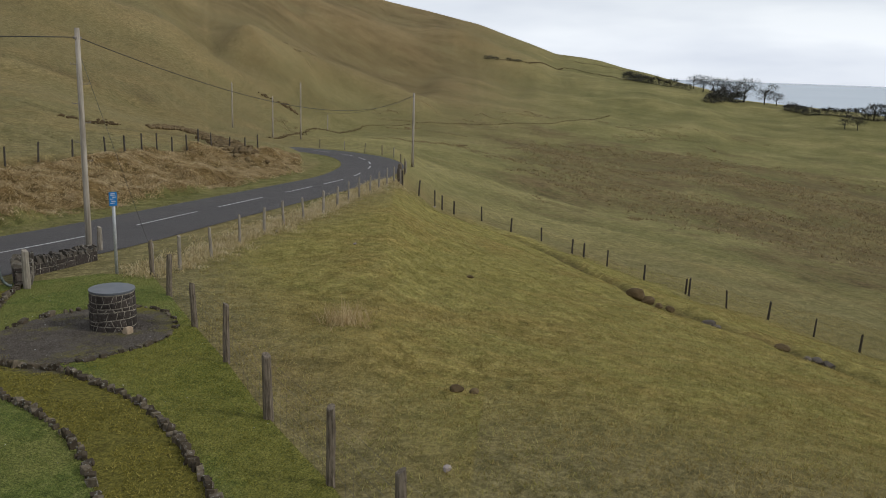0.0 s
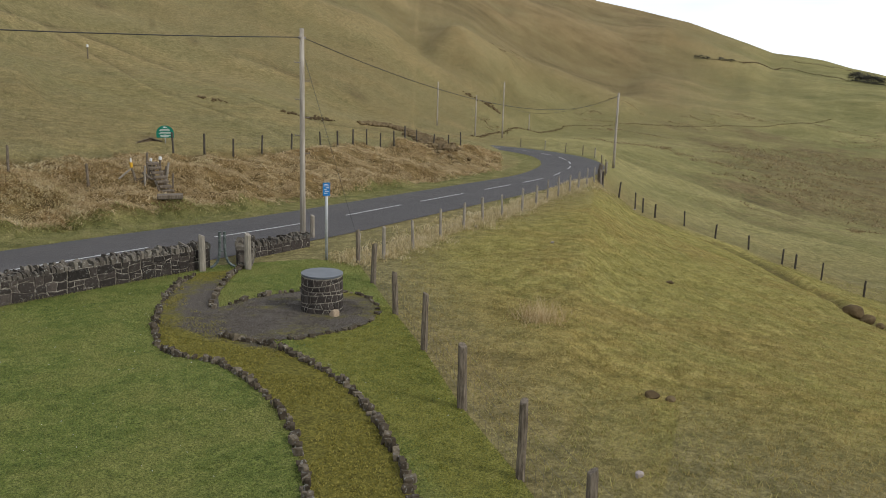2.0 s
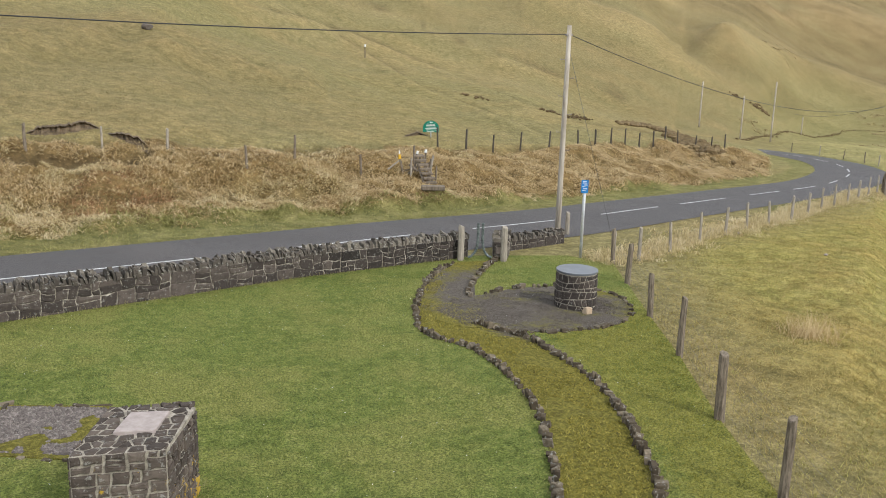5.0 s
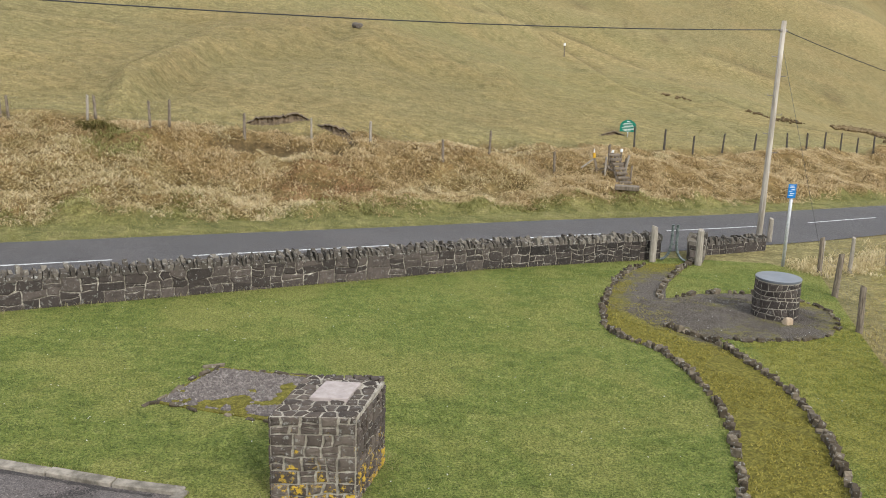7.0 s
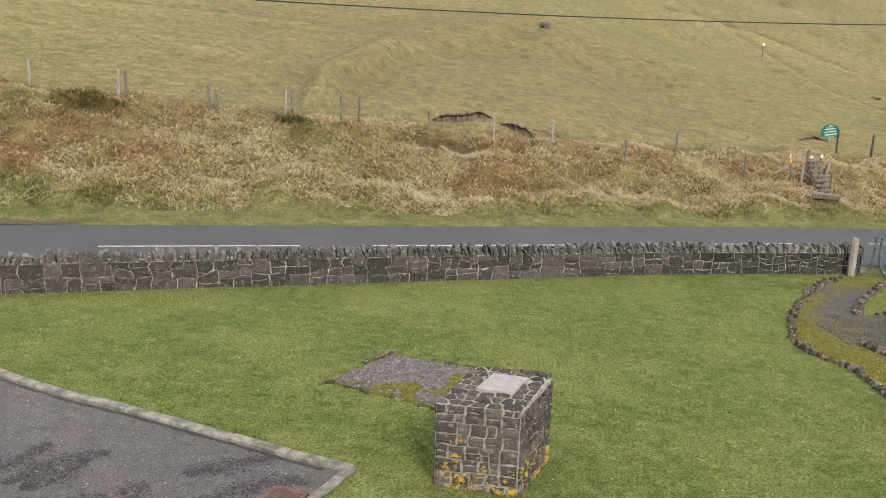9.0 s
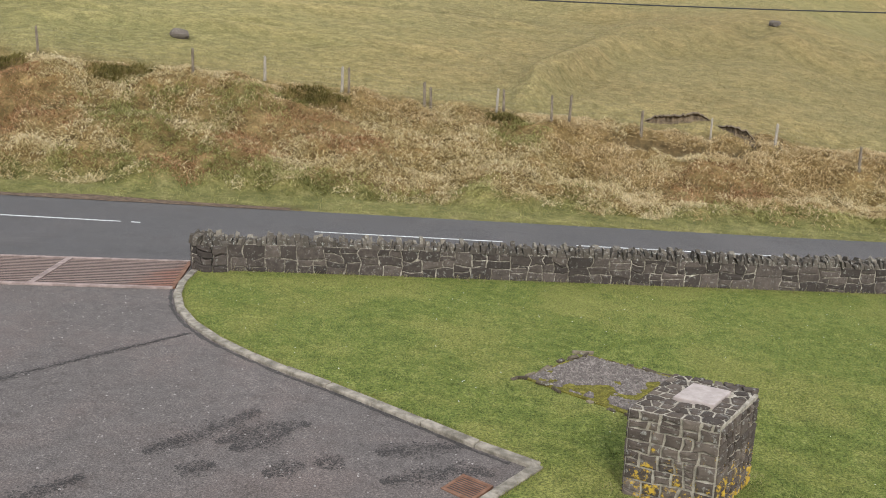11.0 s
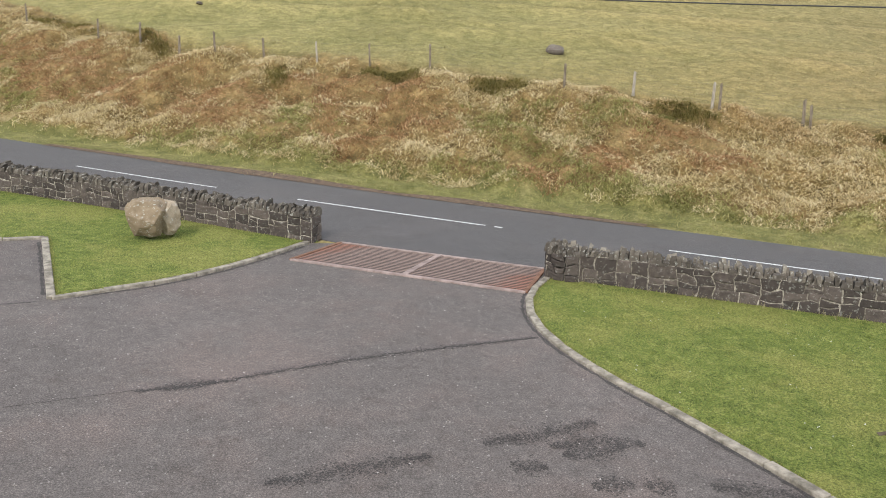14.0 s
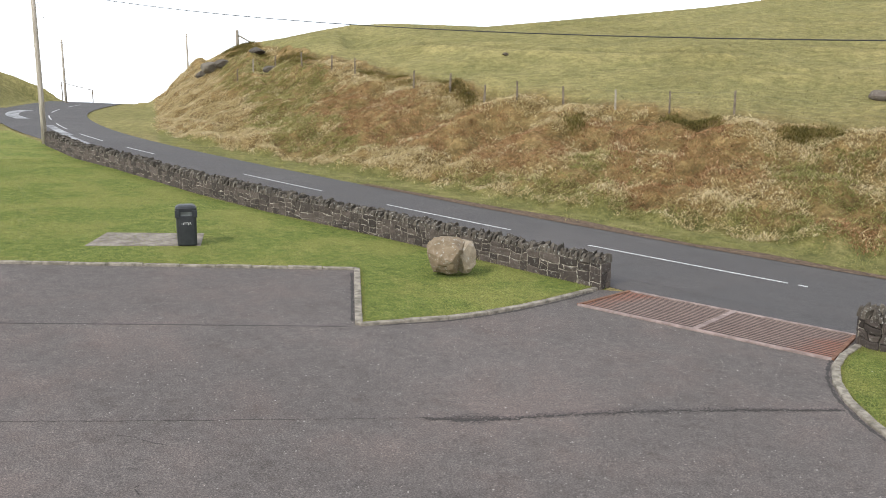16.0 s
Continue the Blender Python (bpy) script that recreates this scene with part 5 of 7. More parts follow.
EDGE_STONE = mat_stone("edging_basalt", (0.018, 0.013, 0.008), (0.075, 0.058, 0.038), (0.28, 0.232, 0.165), 0.55)
stones_along("path_edging", PATH_WEST, 0.088, (0.1, 0.11, 0.17), EDGE_STONE, "dark rough stones set along the footpath", 3, 0.055)
stones_along("path_edging", PATH_EAST, 0.1, (0.115, 0.13, 0.22), EDGE_STONE, "dark rough stones set along the footpath", 4, 0.06)
stones_along("nook_edging", NOOK_NORTH, 0.17, (0.17, 0.13, 0.17), EDGE_STONE, "lichened stones edging the gravel patch", 5, 0.08)
stones_along("nook_edging", NOOK_EAST, 0.24, (0.19, 0.11, 0.11), EDGE_STONE, "low mossy stones edging the gravel patch", 6, 0.05)
slab("gravel_bed", [(-1.6, 12.36), (-0.74, 13.9), (0.72, 13.38), (0.86, 12.4), (0.5, 11.2), (0.07, 11.57)], 0.06, 0.08, GRAVEL, "sunken gravel bed with moss in the lawn", "gravel bed")
stones_along("bed_edging", [(0.07, 11.55), (-1.6, 12.34), (-1.58, 12.4), (-0.76, 13.88), (-0.7, 13.9), (0.72, 13.38)], 0.3, (0.26, 0.07, 0.06), EDGE_STONE, "thin dark stones round the gravel bed", 8, 0.05)


def scatter_gravel(name, poly, count, size, seed, label, lift=0.065, material=None, thin=0.28):
    """Loose stones, too many to count."""
    r = random.Random(seed)
    xs, ys = [p[0] for p in poly], [p[1] for p in poly]
    verts, faces = [], []
    while len(verts) < count * 5:
        x, y = r.uniform(min(xs), max(xs)), r.uniform(min(ys), max(ys))
        inside = False
        for (ax, ay), (bx, by) in zip(poly, poly[1:] + poly[:1]):
            if (ay > y) != (by > y) and x < (bx - ax) * (y - ay) / (by - ay) + ax:
                inside = not inside
        if not inside or noise.fractal(Vector((x * 1.1, y * 1.1, seed)), 0.8, 2.0, 4) > thin:
            continue
        s, t, b = size * r.uniform(0.4, 1.5), r.uniform(0, 6), len(verts)
        z = plane(x, y) + lift - 0.004
        verts += [(x + s * math.cos(t + k * 1.57) * r.uniform(0.6, 1.1), y + s * math.sin(t + k * 1.57) * r.uniform(0.6, 1.1), z) for k in range(4)] + [(x + r.uniform(-0.3, 0.3) * s, y + r.uniform(-0.3, 0.3) * s, z + s * r.uniform(0.4, 0.9))]
        faces += [(b + k, b + (k + 1) % 4, b + 4) for k in range(4)]
    return tagged(mesh_object(name, verts, faces, material or CHIPS), label, "gravel", kind="stuff")


BED_CHIPS = mat_stone("bed_gravel_chips", (0.045, 0.038, 0.034), (0.16, 0.138, 0.126), (0.44, 0.39, 0.36), 0.3)
CHIPS = mat_stone("gravel_chips", (0.032, 0.027, 0.022), (0.09, 0.076, 0.062), (0.25, 0.215, 0.18), 0.25)
scatter_gravel("bed_gravel", [(-1.5, 12.4), (-0.72, 13.8), (0.66, 13.3), (0.8, 12.4), (0.48, 11.35), (0.1, 11.7)], 9000, 0.03, 1, "loose grey gravel in the bed", 0.065, BED_CHIPS)
scatter_gravel("nook_gravel", [(8.3, 16.0), (8.2, 17.4), (9.0, 18.9), (10.0, 18.4), (12.4, 18.6), (13.1, 17.6), (12.6, 16.2), (11.4, 15.3), (9.6, 15.3)], 6500, 0.016, 2, "loose dark gravel round the stone table", 0.065, None, 0.08)


scatter_gravel("car_park_chips", [(-9.0, 14), (-1.5, 9.3), (-2.5, 5), (-8, 2), (-18, 2), (-19, 8), (-14.2, 9), (-14, 12)], 4800, 0.016, 3, "loose pale chippings on the asphalt", 0.014, GRIT, 9.0)


def stone_table():
    x, y = 11.78, 16.92
    z = plane(x, y) + 0.05
    t = root("viewpoint_table", x, y, z, "round dark stone drum with a grey slate top on gravel", "stone table")
    bm = bmesh.new()
    bmesh.ops.create_cone(bm, segments=40, radius1=0.52, radius2=0.492, depth=1.0, cap_ends=True, matrix=Matrix.Translation((x, y, z + 0.4)))
    part("core", bm, PALE_MORTAR, t, "pale mortar between the stones")
    r = random.Random(9)

    def place(s, h, o):
        a = s / 0.505
        rad = 0.51 - 0.03 * h + o
        return x + rad * math.cos(a), y + rad * math.sin(a), z + h

    for poly in rubble(2 * math.pi * 0.505, 0.88, 6, 0.15, 17):
        bm = bmesh.new()
        face_stone(bm, poly, place, 0.0085, 0.02, r)
        part("stone", bm, BASALT, t)
    bm = bmesh.new()
    bmesh.ops.create_cone(bm, segments=48, radius1=0.515, radius2=0.515, depth=0.05, cap_ends=True, matrix=Matrix.Translation((x, y, z + 0.925)))
    bmesh.ops.bevel(bm, geom=bm.edges[:], offset=0.006, segments=1, affect="EDGES")
    part("slate_top", bm, SLATE, t, "smooth round slate top")
    bm = bmesh.new()
    rough_rock(bm, (x - 0.12, y - 0.72, z + 0.08), (0.3, 0.24, 0.24), 77, 7)
    tagged(part("loose_stone", bm, mat_plain("sandstone", (0.30, 0.22, 0.14), (0.42, 0.33, 0.23), 8)), "pale sandstone cobble leaning on the stone table", "stone")


stone_table()


# ---------------------------------------------------------------- gate, signs, bin, boulder
def timber_post(bm, x, y, z, h, w, seed, lean=(0, 0), sides=8):
    """A weathered post: squarish, tapering, with a split, slanted top."""
    r = random.Random(seed)
    rings = []
    for k, (u, s) in enumerate(((-0.25, 1.08), (0.0, 1.05), (h * 0.35, 1.0), (h * 0.7, 0.96), (h * 0.96, 0.93), (h, 0.8))):
        ring = []
        for i in range(sides):
            t = 2 * math.pi * (i + 0.5) / sides
            q = 1 / max(abs(math.cos(t)), abs(math.sin(t))) ** 0.6
            rad = w / 2 * s * q * r.uniform(0.93, 1.06)
            zz = u + (0.03 * math.cos(t - seed) if k == 5 else 0)
            ring.append(bm.verts.new((x + lean[0] * u + rad * math.cos(t), y + lean[1] * u + rad * math.sin(t), z + zz)))
        rings.append(ring)
    for a, b in zip(rings, rings[1:]):
        for i in range(sides):
            bm.faces.new((a[i], a[(i + 1) % sides], b[(i + 1) % sides], b[i]))
    bm.faces.new(rings[-1])
    return bm


def gate():
    z1, z2 = plane(11.4, 22.63), plane(12.64, 22.18)
    for x, y, z, seed in ((11.4, 22.63, z1, 3), (12.66, 22.2, z2, 8)):
        bm = bmesh.new()
        timber_post(bm, x, y, z, 1.12, 0.19, seed)
        tagged(part("gate_post", bm, PALE_TIMBER), "thick weathered grey timber gate post", "gate post", "gate posts")
    c = Vector((12.05, 22.62, plane(12.05, 22.62) + 0.08))
    g = root("kissing_gate", *c, "dark green steel kissing gate with splayed feet", "gate")
    d, n = Vector((0.94, -0.34, 0)), Vector((0.34, 0.94, 0))
    for s in (-1, 1):
        bm = bmesh.new()
        tube(bm, [c + d * (s * o) + Vector((0, 0, h)) for o, h in ((0.07, 1.1), (0.07, 0.8), (0.075, 0.5), (0.10, 0.32), (0.16, 0.18), (0.25, 0.07), (0.36, 0.02))], 0.042)
        part("upright", bm, GATE_STEEL, g)
    bm = bmesh.new()
    tube(bm, [c - d * 0.06 + Vector((0, 0, 0.5)), c + d * 0.06 + Vector((0, 0, 0.5))], 0.016)
    part("rail", bm, GATE_STEEL, g)



# the paler tone in the colour stands for highlights on the tubes
GATE_STEEL = mat_plain("dark_green_steel", (0.04, 0.055, 0.052), (0.22, 0.25, 0.24), 14, 0.5, 0.4)
gate()


def bars(bm, o, u, v, rows, n):
    """Unreadable lines of writing as plain raised bars: rows of (from, to, up, height) in the sign's plane."""
    for a, b, h, t in rows:
        pts = [o + u * a + v * (h - t / 2), o + u * b + v * (h - t / 2), o + u * b + v * (h + t / 2), o + u * a + v * (h + t / 2)]
        lo, hi = [bm.verts.new(p) for p in pts], [bm.verts.new(p + n * 0.004) for p in pts]
        bm.faces.new(hi)
        for k in range(4):
            bm.faces.new((lo[k], lo[(k + 1) % 4], hi[(k + 1) % 4], hi[k]))
    return bm


def facing(x, y, turn=0.0):
    """Across, up and out for a panel that faces the car park."""
    n = Vector((-x, -y, 0)).normalized()
    n.rotate(Euler((0, 0, turn)))
    return Vector((-n.y, n.x, 0)), Vector((0, 0, 1)), n


def blue_sign():
    x, y = 15.55, 22.3
    z = plane(x, y) + 0.05
    s = root("blue_sign", x, y, z, "small blue sign with white writing on a grey steel post", "sign")
    bm = bmesh.new()
    tube(bm, [(x, y, z - 0.3), (x, y, z + 1.3), (x, y, z + 2.48)], 0.05, 12)
    part("post", bm, STEEL, s, "grey galvanised post", True)
    u, v, n = facing(x, y, 0.25)
    c = Vector((x, y, z + 2.3)) + n * 0.065 - u * 0.02
    panel = bmesh.new()
    m = Matrix((u, v, n)).transposed().to_4x4()
    m.translation = c
    bmesh.ops.create_cube(panel, size=1, matrix=m @ Matrix.Diagonal((0.23, 0.42, 0.02, 1)))
    bmesh.ops.bevel(panel, geom=panel.edges[:], offset=0.006, segments=1, affect="EDGES")
    face = part("panel", panel, BLUE, s, "blue enamel panel")
    part("lettering", bars(bmesh.new(), c + n * 0.0102, u, v, [(-0.07, 0.05, 0.155, 0.02), (-0.08, 0.08, 0.11, 0.016), (-0.02, 0.08, 0.05, 0.024), (-0.08, 0.01, -0.005, 0.016), (-0.05, 0.07, -0.07, 0.024), (-0.08, 0.04, -0.13, 0.016)], n), WHITE, face, "white writing")


blue_sign()


def green_sign():
    x, y = at_angle(24.3, 51)
    z = land(x, y)
    z_up = EYE_Z + 51 * math.tan(radians(-5.45))
    s = root("green_sign", x, y, z, "round-topped green information sign on a steel post on the slope", "sign")
    bm = bmesh.new()
    tube(bm, [(x, y, z - 0.2), (x, y, z_up + 0.6)], 0.035, 10)
    part("post", bm, STEEL, s, "grey steel post", True)
    u, v, n = facing(x, y)
    c = Vector((x, y, z_up + 0.35)) + n * 0.05
    outline = [(-0.47, -0.1), (0.47, -0.1)] + [(0.47 * math.cos(t), 0.17 + 0.42 * math.sin(t)) for t in np.linspace(0, math.pi, 17)]
    bm = bmesh.new()
    lo, hi = [[bm.verts.new(c + u * a + v * b + n * o) for a, b in outline] for o in (-0.012, 0.012)]
    bm.faces.new(hi)
    bm.faces.new(lo[::-1])
    for k in range(len(outline)):
        bm.faces.new((lo[k], lo[(k + 1) % len(outline)], hi[(k + 1) % len(outline)], hi[k]))
    face = part("panel", bm, GREEN, s, "green panel")
    part("lettering", bars(bmesh.new(), c + n * 0.0125, u, v, [(-0.08, 0.0, 0.49, 0.07), (0.03, 0.1, 0.48, 0.05), (-0.26, 0.24, 0.375, 0.03), (-0.3, 0.26, 0.29, 0.03), (-0.26, 0.3, 0.205, 0.026), (-0.34, 0.34, 0.12, 0.026), (-0.3, 0.36, 0.035, 0.026), (-0.24, 0.2, -0.045, 0.03)], n), WHITE, face, "white writing")


green_sign()


def spot(a, up, start=8.0):
    """The first place along a compass angle where the ground comes up to that angle below eye level."""
    i = int(np.argmin(np.abs(AZ - a)))
    e = np.degrees(np.arctan2(GZ[i] - EYE_Z, RAD))
    k = np.nonzero((RAD > start) & (e >= up))[0][0]
    x, y = at_angle(a, RAD[k])
    return x, y, land(x, y)


def stile():
    a, up = 23.40, -7.77
    x, y, z = spot(a, up, 20)
    d = math.hypot(x, y) - 0.3
    x, y = at_angle(a, d)
    o = Vector((x, y, EYE_Z + d * math.tan(radians(up))))
    s = root("step_stile", x, y, land(x, y), "weathered wooden step stile over the fence with painted post tops", "stile")
    u, v, n = facing(x, y)

    def bar(name, p, q, r0, material, label="", parent=None, sides=6):
        bm = bmesh.new()
        k = 0.82 * d / 46.2
        tube(bm, [o + u * p[0] * k + v * p[1] * k + n * p[2], o + u * q[0] * k + v * q[1] * k + n * q[2]], r0 * k, sides, r0 * 0.9 * k)
        return part(name, bm, material, parent or s, label)

    post = bar("post", (-0.68, -0.7, 0.1), (-1.07, 0.86, 0.1), 0.085, TIMBER)
    bar("cap", (-1.07, 0.84, 0.1), (-1.10, 1.16, 0.1), 0.095, YELLOW, "yellow painted top", post)
    bar("tip", (-1.10, 1.16, 0.1), (-1.11, 1.42, 0.1), 0.045, WHITE, "white tip", post)
    bar("brace", (-1.85, 0.15, 0.2), (-1.05, 0.8, 0.1), 0.06, PALE_TIMBER)
    bar("post", (-0.34, -0.7, 0.3), (-0.29, 0.97, 0.3), 0.075, PALE_TIMBER)
    post = bar("post", (-0.22, -0.5, -0.1), (0.07, 1.2, -0.1), 0.07, TIMBER)
    bar("cap", (0.06, 1.18, -0.1), (0.10, 1.36, -0.1), 0.08, WHITE, "white painted top", post)
    post = bar("post", (0.6, -0.6, -0.5), (0.64, 1.2, -0.5), 0.06, TIMBER)
    bar("cap", (0.64, 1.2, -0.5), (0.64, 1.4, -0.5), 0.1, WHITE, "white painted top", post)
    bar("post", (0.84, -0.7, 0.2), (1.13, 1.14, 0.2), 0.08, PALE_TIMBER)
    bar("post", (0.72, -0.7, 0.0), (0.98, 0.9, 0.0), 0.06, TIMBER)
    bar("post", (1.33, -0.5, 0.2), (1.36, 0.45, 0.2), 0.06, TIMBER)
    for p, q in (((0.55, -0.6, 0.75), (-0.12, 1.1, -0.2)), ((1.15, -0.6, 0.75), (0.4, 1.1, -0.2)), ((0.2, -0.3, -0.9), (0.25, 0.95, -0.1)), ((-0.5, -0.1, 0.2), (0.3, 0.6, 0.2)), ((-0.45, 0.5, 0.1), (0.15, 0.1, 0.3))):
        bar("stringer", p, q, 0.085, TIMBER)
    for k in range(7):
        bm = bmesh.new()
        h = -0.45 + 0.22 * k
        box(bm, o + u * (0.72 - 0.1 * k) + v * h * 0.85 + n * (0.75 - 0.14 * k), (0.52, 0.24, 0.1), math.atan2(u.y, u.x) + 0.25 + 0.06 * (-1) ** k, 0.1, 0.012)
        part("step", bm, TIMBER, s)
    bar("rail", (0.45, 0.45, 0.0), (1.1, 0.72, 0.1), 0.045, TIMBER)
    bar("rail", (-0.75, 0.1, 0.15), (0.0, 0.3, 0.15), 0.045, TIMBER)
    bx, by = spot(24.60, -9.11, 20)[:2]
    bm = bmesh.new()
    box(bm, (bx, by, land(bx, by) + 0.18), (1.05, 0.35, 0.2), -0.42, 0.05, 0.03)
    tagged(part("step_block", bm, TIMBER), "old timber step block set in the grassy bank", "step")


stile()


def litter_bin():
    x, y = -23.05, 6.28
    z = plane(x, y) + 0.055
    b = root("litter_bin", x, y, z, "black plastic litter bin with a domed hood on a concrete slab", "litter bin")
    u, v, n = facing(x, y)

    def loop(bm, h, w, d):
        pts = []
        for t in np.arange(20) * 2 * math.pi / 20:
            ct, st = math.cos(t), math.sin(t)
            e = 0.35
            pts.append(bm.verts.new(Vector((x, y, z + h)) + u * (w / 2 * math.copysign(abs(ct) ** e, ct)) + n * (d / 2 * math.copysign(abs(st) ** e, st))))
        return pts

    def shell(levels):
        bm = bmesh.new()
        loops = [loop(bm, *l) for l in levels]
        for a, c in zip(loops, loops[1:]):
            for k in range(20):
                bm.faces.new((a[k], a[(k + 1) % 20], c[(k + 1) % 20], c[k]))
        bm.faces.new(loops[0][::-1])
        bm.faces.new(loops[-1])
        return bm

    part("body", shell([(0, 0.5, 0.5), (0.03, 0.52, 0.52), (0.8, 0.545, 0.545), (0.82, 0.53, 0.53)]), BLACK, b)
    part("neck", shell([(0.7, 0.42, 0.42), (0.98, 0.42, 0.42)]), mat_plain("pale_liner", (0.12, 0.13, 0.125), (0.3, 0.32, 0.3), 4), b, "pale liner seen through the opening")
    part("hood", shell([(0.93, 0.565, 0.565), (1.02, 0.57, 0.57), (1.07, 0.5, 0.5), (1.10, 0.36, 0.36)]), BLACK, b, "domed black hood")
    for i in (-1, 1):
        for j in (-1, 1):
            bm = bmesh.new()
            box(bm, Vector((x, y, z + 0.87)) + u * (i * 0.225) + n * (j * 0.225), (0.13, 0.13, 0.2), math.atan2(u.y, u.x), 0, 0.01)
            part("corner_pillar", bm, BLACK, b)
    text = bpy.data.curves.new("lettering", "FONT")
    text.body, text.size, text.align_x, text.extrude = "LITTER", 0.085, "CENTER", 0.002
    m = Matrix((u, v, n)).transposed().to_4x4()
    m.translation = Vector((x, y, z + 0.58)) + n * 0.276
    tmp = new("lettering_text", text)
    me = bpy.data.meshes.new_from_object(tmp)
    bpy.data.objects.remove(tmp)
    me.transform(m)
    me.materials.append(WHITE)
    t = new("lettering", me)
    hang(t, b)
    tagged(t, "white capital lettering")


litter_bin()


def big_boulder():
    """A broken block with flat facets, undercut at its foot, and a thin slab that splits off down one side."""
    x, y = -17.3, 11.2
    z = plane(x, y) + 0.04
    u, v, n = facing(x, y)
    bm = bmesh.new()
    r = random.Random(21)
    for mid, size, turn in (((-0.12, 0.0, 0.5), (0.5, 0.5, 0.47), 0.2), ((0.34, -0.12, 0.45), (0.28, 0.42, 0.42), -0.1)):
        cloud = bmesh.new()
        for _ in range(34):
            d = Vector((r.gauss(0, 1), r.gauss(0, 1), r.gauss(0, 1))).normalized()
            p = Vector([math.copysign(abs(c) ** 0.62, c) for c in d])
            if p.z < -0.45:
                p.x, p.y = p.x * 0.78, p.y * 0.8
            cloud.verts.new(p)
        hull = bmesh.ops.convex_hull(cloud, input=cloud.verts[:])
        bmesh.ops.delete(cloud, geom=[e for e in hull["geom_interior"] if isinstance(e, bmesh.types.BMVert)], context="VERTS")
        bmesh.ops.bevel(cloud, geom=cloud.edges[:], offset=0.02, segments=1, affect="EDGES")
        bmesh.ops.triangulate(cloud, faces=cloud.faces[:])
        bmesh.ops.subdivide_edges(cloud, edges=cloud.edges[:], cuts=3, use_grid_fill=True)
        put = {}
        for w in cloud.verts:
            p = w.co * (1 + 0.075 * noise.fractal(w.co * 2.2, 0.9, 2.1, 5))
            q = Vector((p.x * math.cos(turn) - p.y * math.sin(turn), p.x * math.sin(turn) + p.y * math.cos(turn), p.z))
            put[w] = bm.verts.new(Vector((x, y, z)) + u * (mid[0] + q.x * size[0]) + n * (mid[1] + q.y * size[1]) + Vector((0, 0, mid[2] + q.z * size[2])))
        for f in cloud.faces:
            bm.faces.new([put[w] for w in f.verts])
        cloud.free()
    tagged(part("boulder", bm, BOULDER), "large pale brown weathered boulder on the lawn", "boulder")


big_boulder()


# ---------------------------------------------------------------- poles and cables
def utility_pole(base, h, r, seed, label, steps=True):
    x, y, z = base
    p = root("utility_pole", x, y, z, label, "utility pole", "utility poles")
    bm = bmesh.new()
    tube(bm, [(x, y, z - 0.4), (x, y, z + h * 0.3), (x, y, z + h * 0.7), (x, y, z + h)], r, 12, r * 0.72)
    part("shaft", bm, POLE, p, "", True)
    bm = bmesh.new()
    box(bm, (x, y, z + h - 0.32), (0.34, 0.08, 0.08), 0.3, 0, 0.01)
    part("bracket", bm, GREY_STEEL, p)
    if steps:
        for k in range(6):
            bm = bmesh.new()
            s = -1 if k % 2 else 1
            hh = h * (0.42 + 0.085 * k)
            tube(bm, [(x, y, z + hh), (x + s * 0.26 * 0.85, y - s * 0.26 * 0.5, z + hh), (x + s * 0.26 * 0.85, y - s * 0.26 * 0.5, z + hh + 0.05)], 0.014, 5)
            part("step_bolt", bm, GREY_STEEL, p)
    return Vector((x, y, z + h - 0.3))


P1 = utility_pole((17.15, 26.2, plane(17.15, 26.2)), 7.55, 0.112, 1, "tall grey weathered timber utility pole beside the road")
P2 = utility_pole((70.7, 52.5, -4.6), 7.1, 0.14, 2, "weathered timber utility pole at the road bend")
P3 = utility_pole((-52.6, 6.78, plane(-52.6, 6.78)), 8.8, 0.16, 3, "pale timber utility pole beside the climbing road", False)
P4 = utility_pole((-98.5, 15.2, land(-98.5, 15.2)), 6.6, 0.14, 4, "timber utility pole near the crest of the road", False)
for k, (a, up, h) in enumerate(((41.55, -4.5, 7.0), (44.1, -4.9, 6.5), (45.9, -5.06, 9.0), (47.6, -4.5, 3.4), (-74.0, -0.9, 6.0))):
    d = on_slope(a, up, 95.0) if a > 0 else (*at_angle(a, 110), land(*at_angle(a, 110)) + 1.0)
    utility_pole(d, h, 0.13, 5 + k, "distant timber utility pole on the hillside", False)
bm = bmesh.new()
timber_post(bm, 17.6, 26.25, plane(17.6, 26.25), 0.85, 0.17, 71)
tagged(part("stub_post", bm, PALE_TIMBER), "short timber post standing against the utility pole", "post")


def cable(a, b, sag, radius, label):
    bm = bmesh.new()
    tube(bm, [a.lerp(b, u) - Vector((0, 0, 4 * sag * u * (1 - u))) for u in np.linspace(0, 1, 25)], radius, 5)
    tagged(part("cable", bm, WIRE), label, "cable", "overhead cables")


cable(P1, P3, 1.7, 0.016, "black overhead cable sagging between utility poles")
cable(P1, P2, 1.9, 0.014, "black overhead cable running down to the road bend")
cable(P3, P4, 0.9, 0.012, "black overhead cable climbing over the crest")
far_end = Vector((150, 150, -3))
cable(P2, far_end, 3.0, 0.014, "thin overhead cable crossing the hillside")
DARK_STAY = mat_plain("weathered_stay_wire", (0.07, 0.07, 0.068), (0.16, 0.16, 0.155), 7, 0.6, 0.4)
STAY = (19.27, 25.75)
bm = bmesh.new()
tube(bm, [P1 - Vector((0, 0, 0.4)), (*STAY, plane(*STAY))], 0.007, 5)
tagged(part("stay_wire", bm, DARK_STAY), "steel stay wire from the utility pole to the ground", "stay wire")


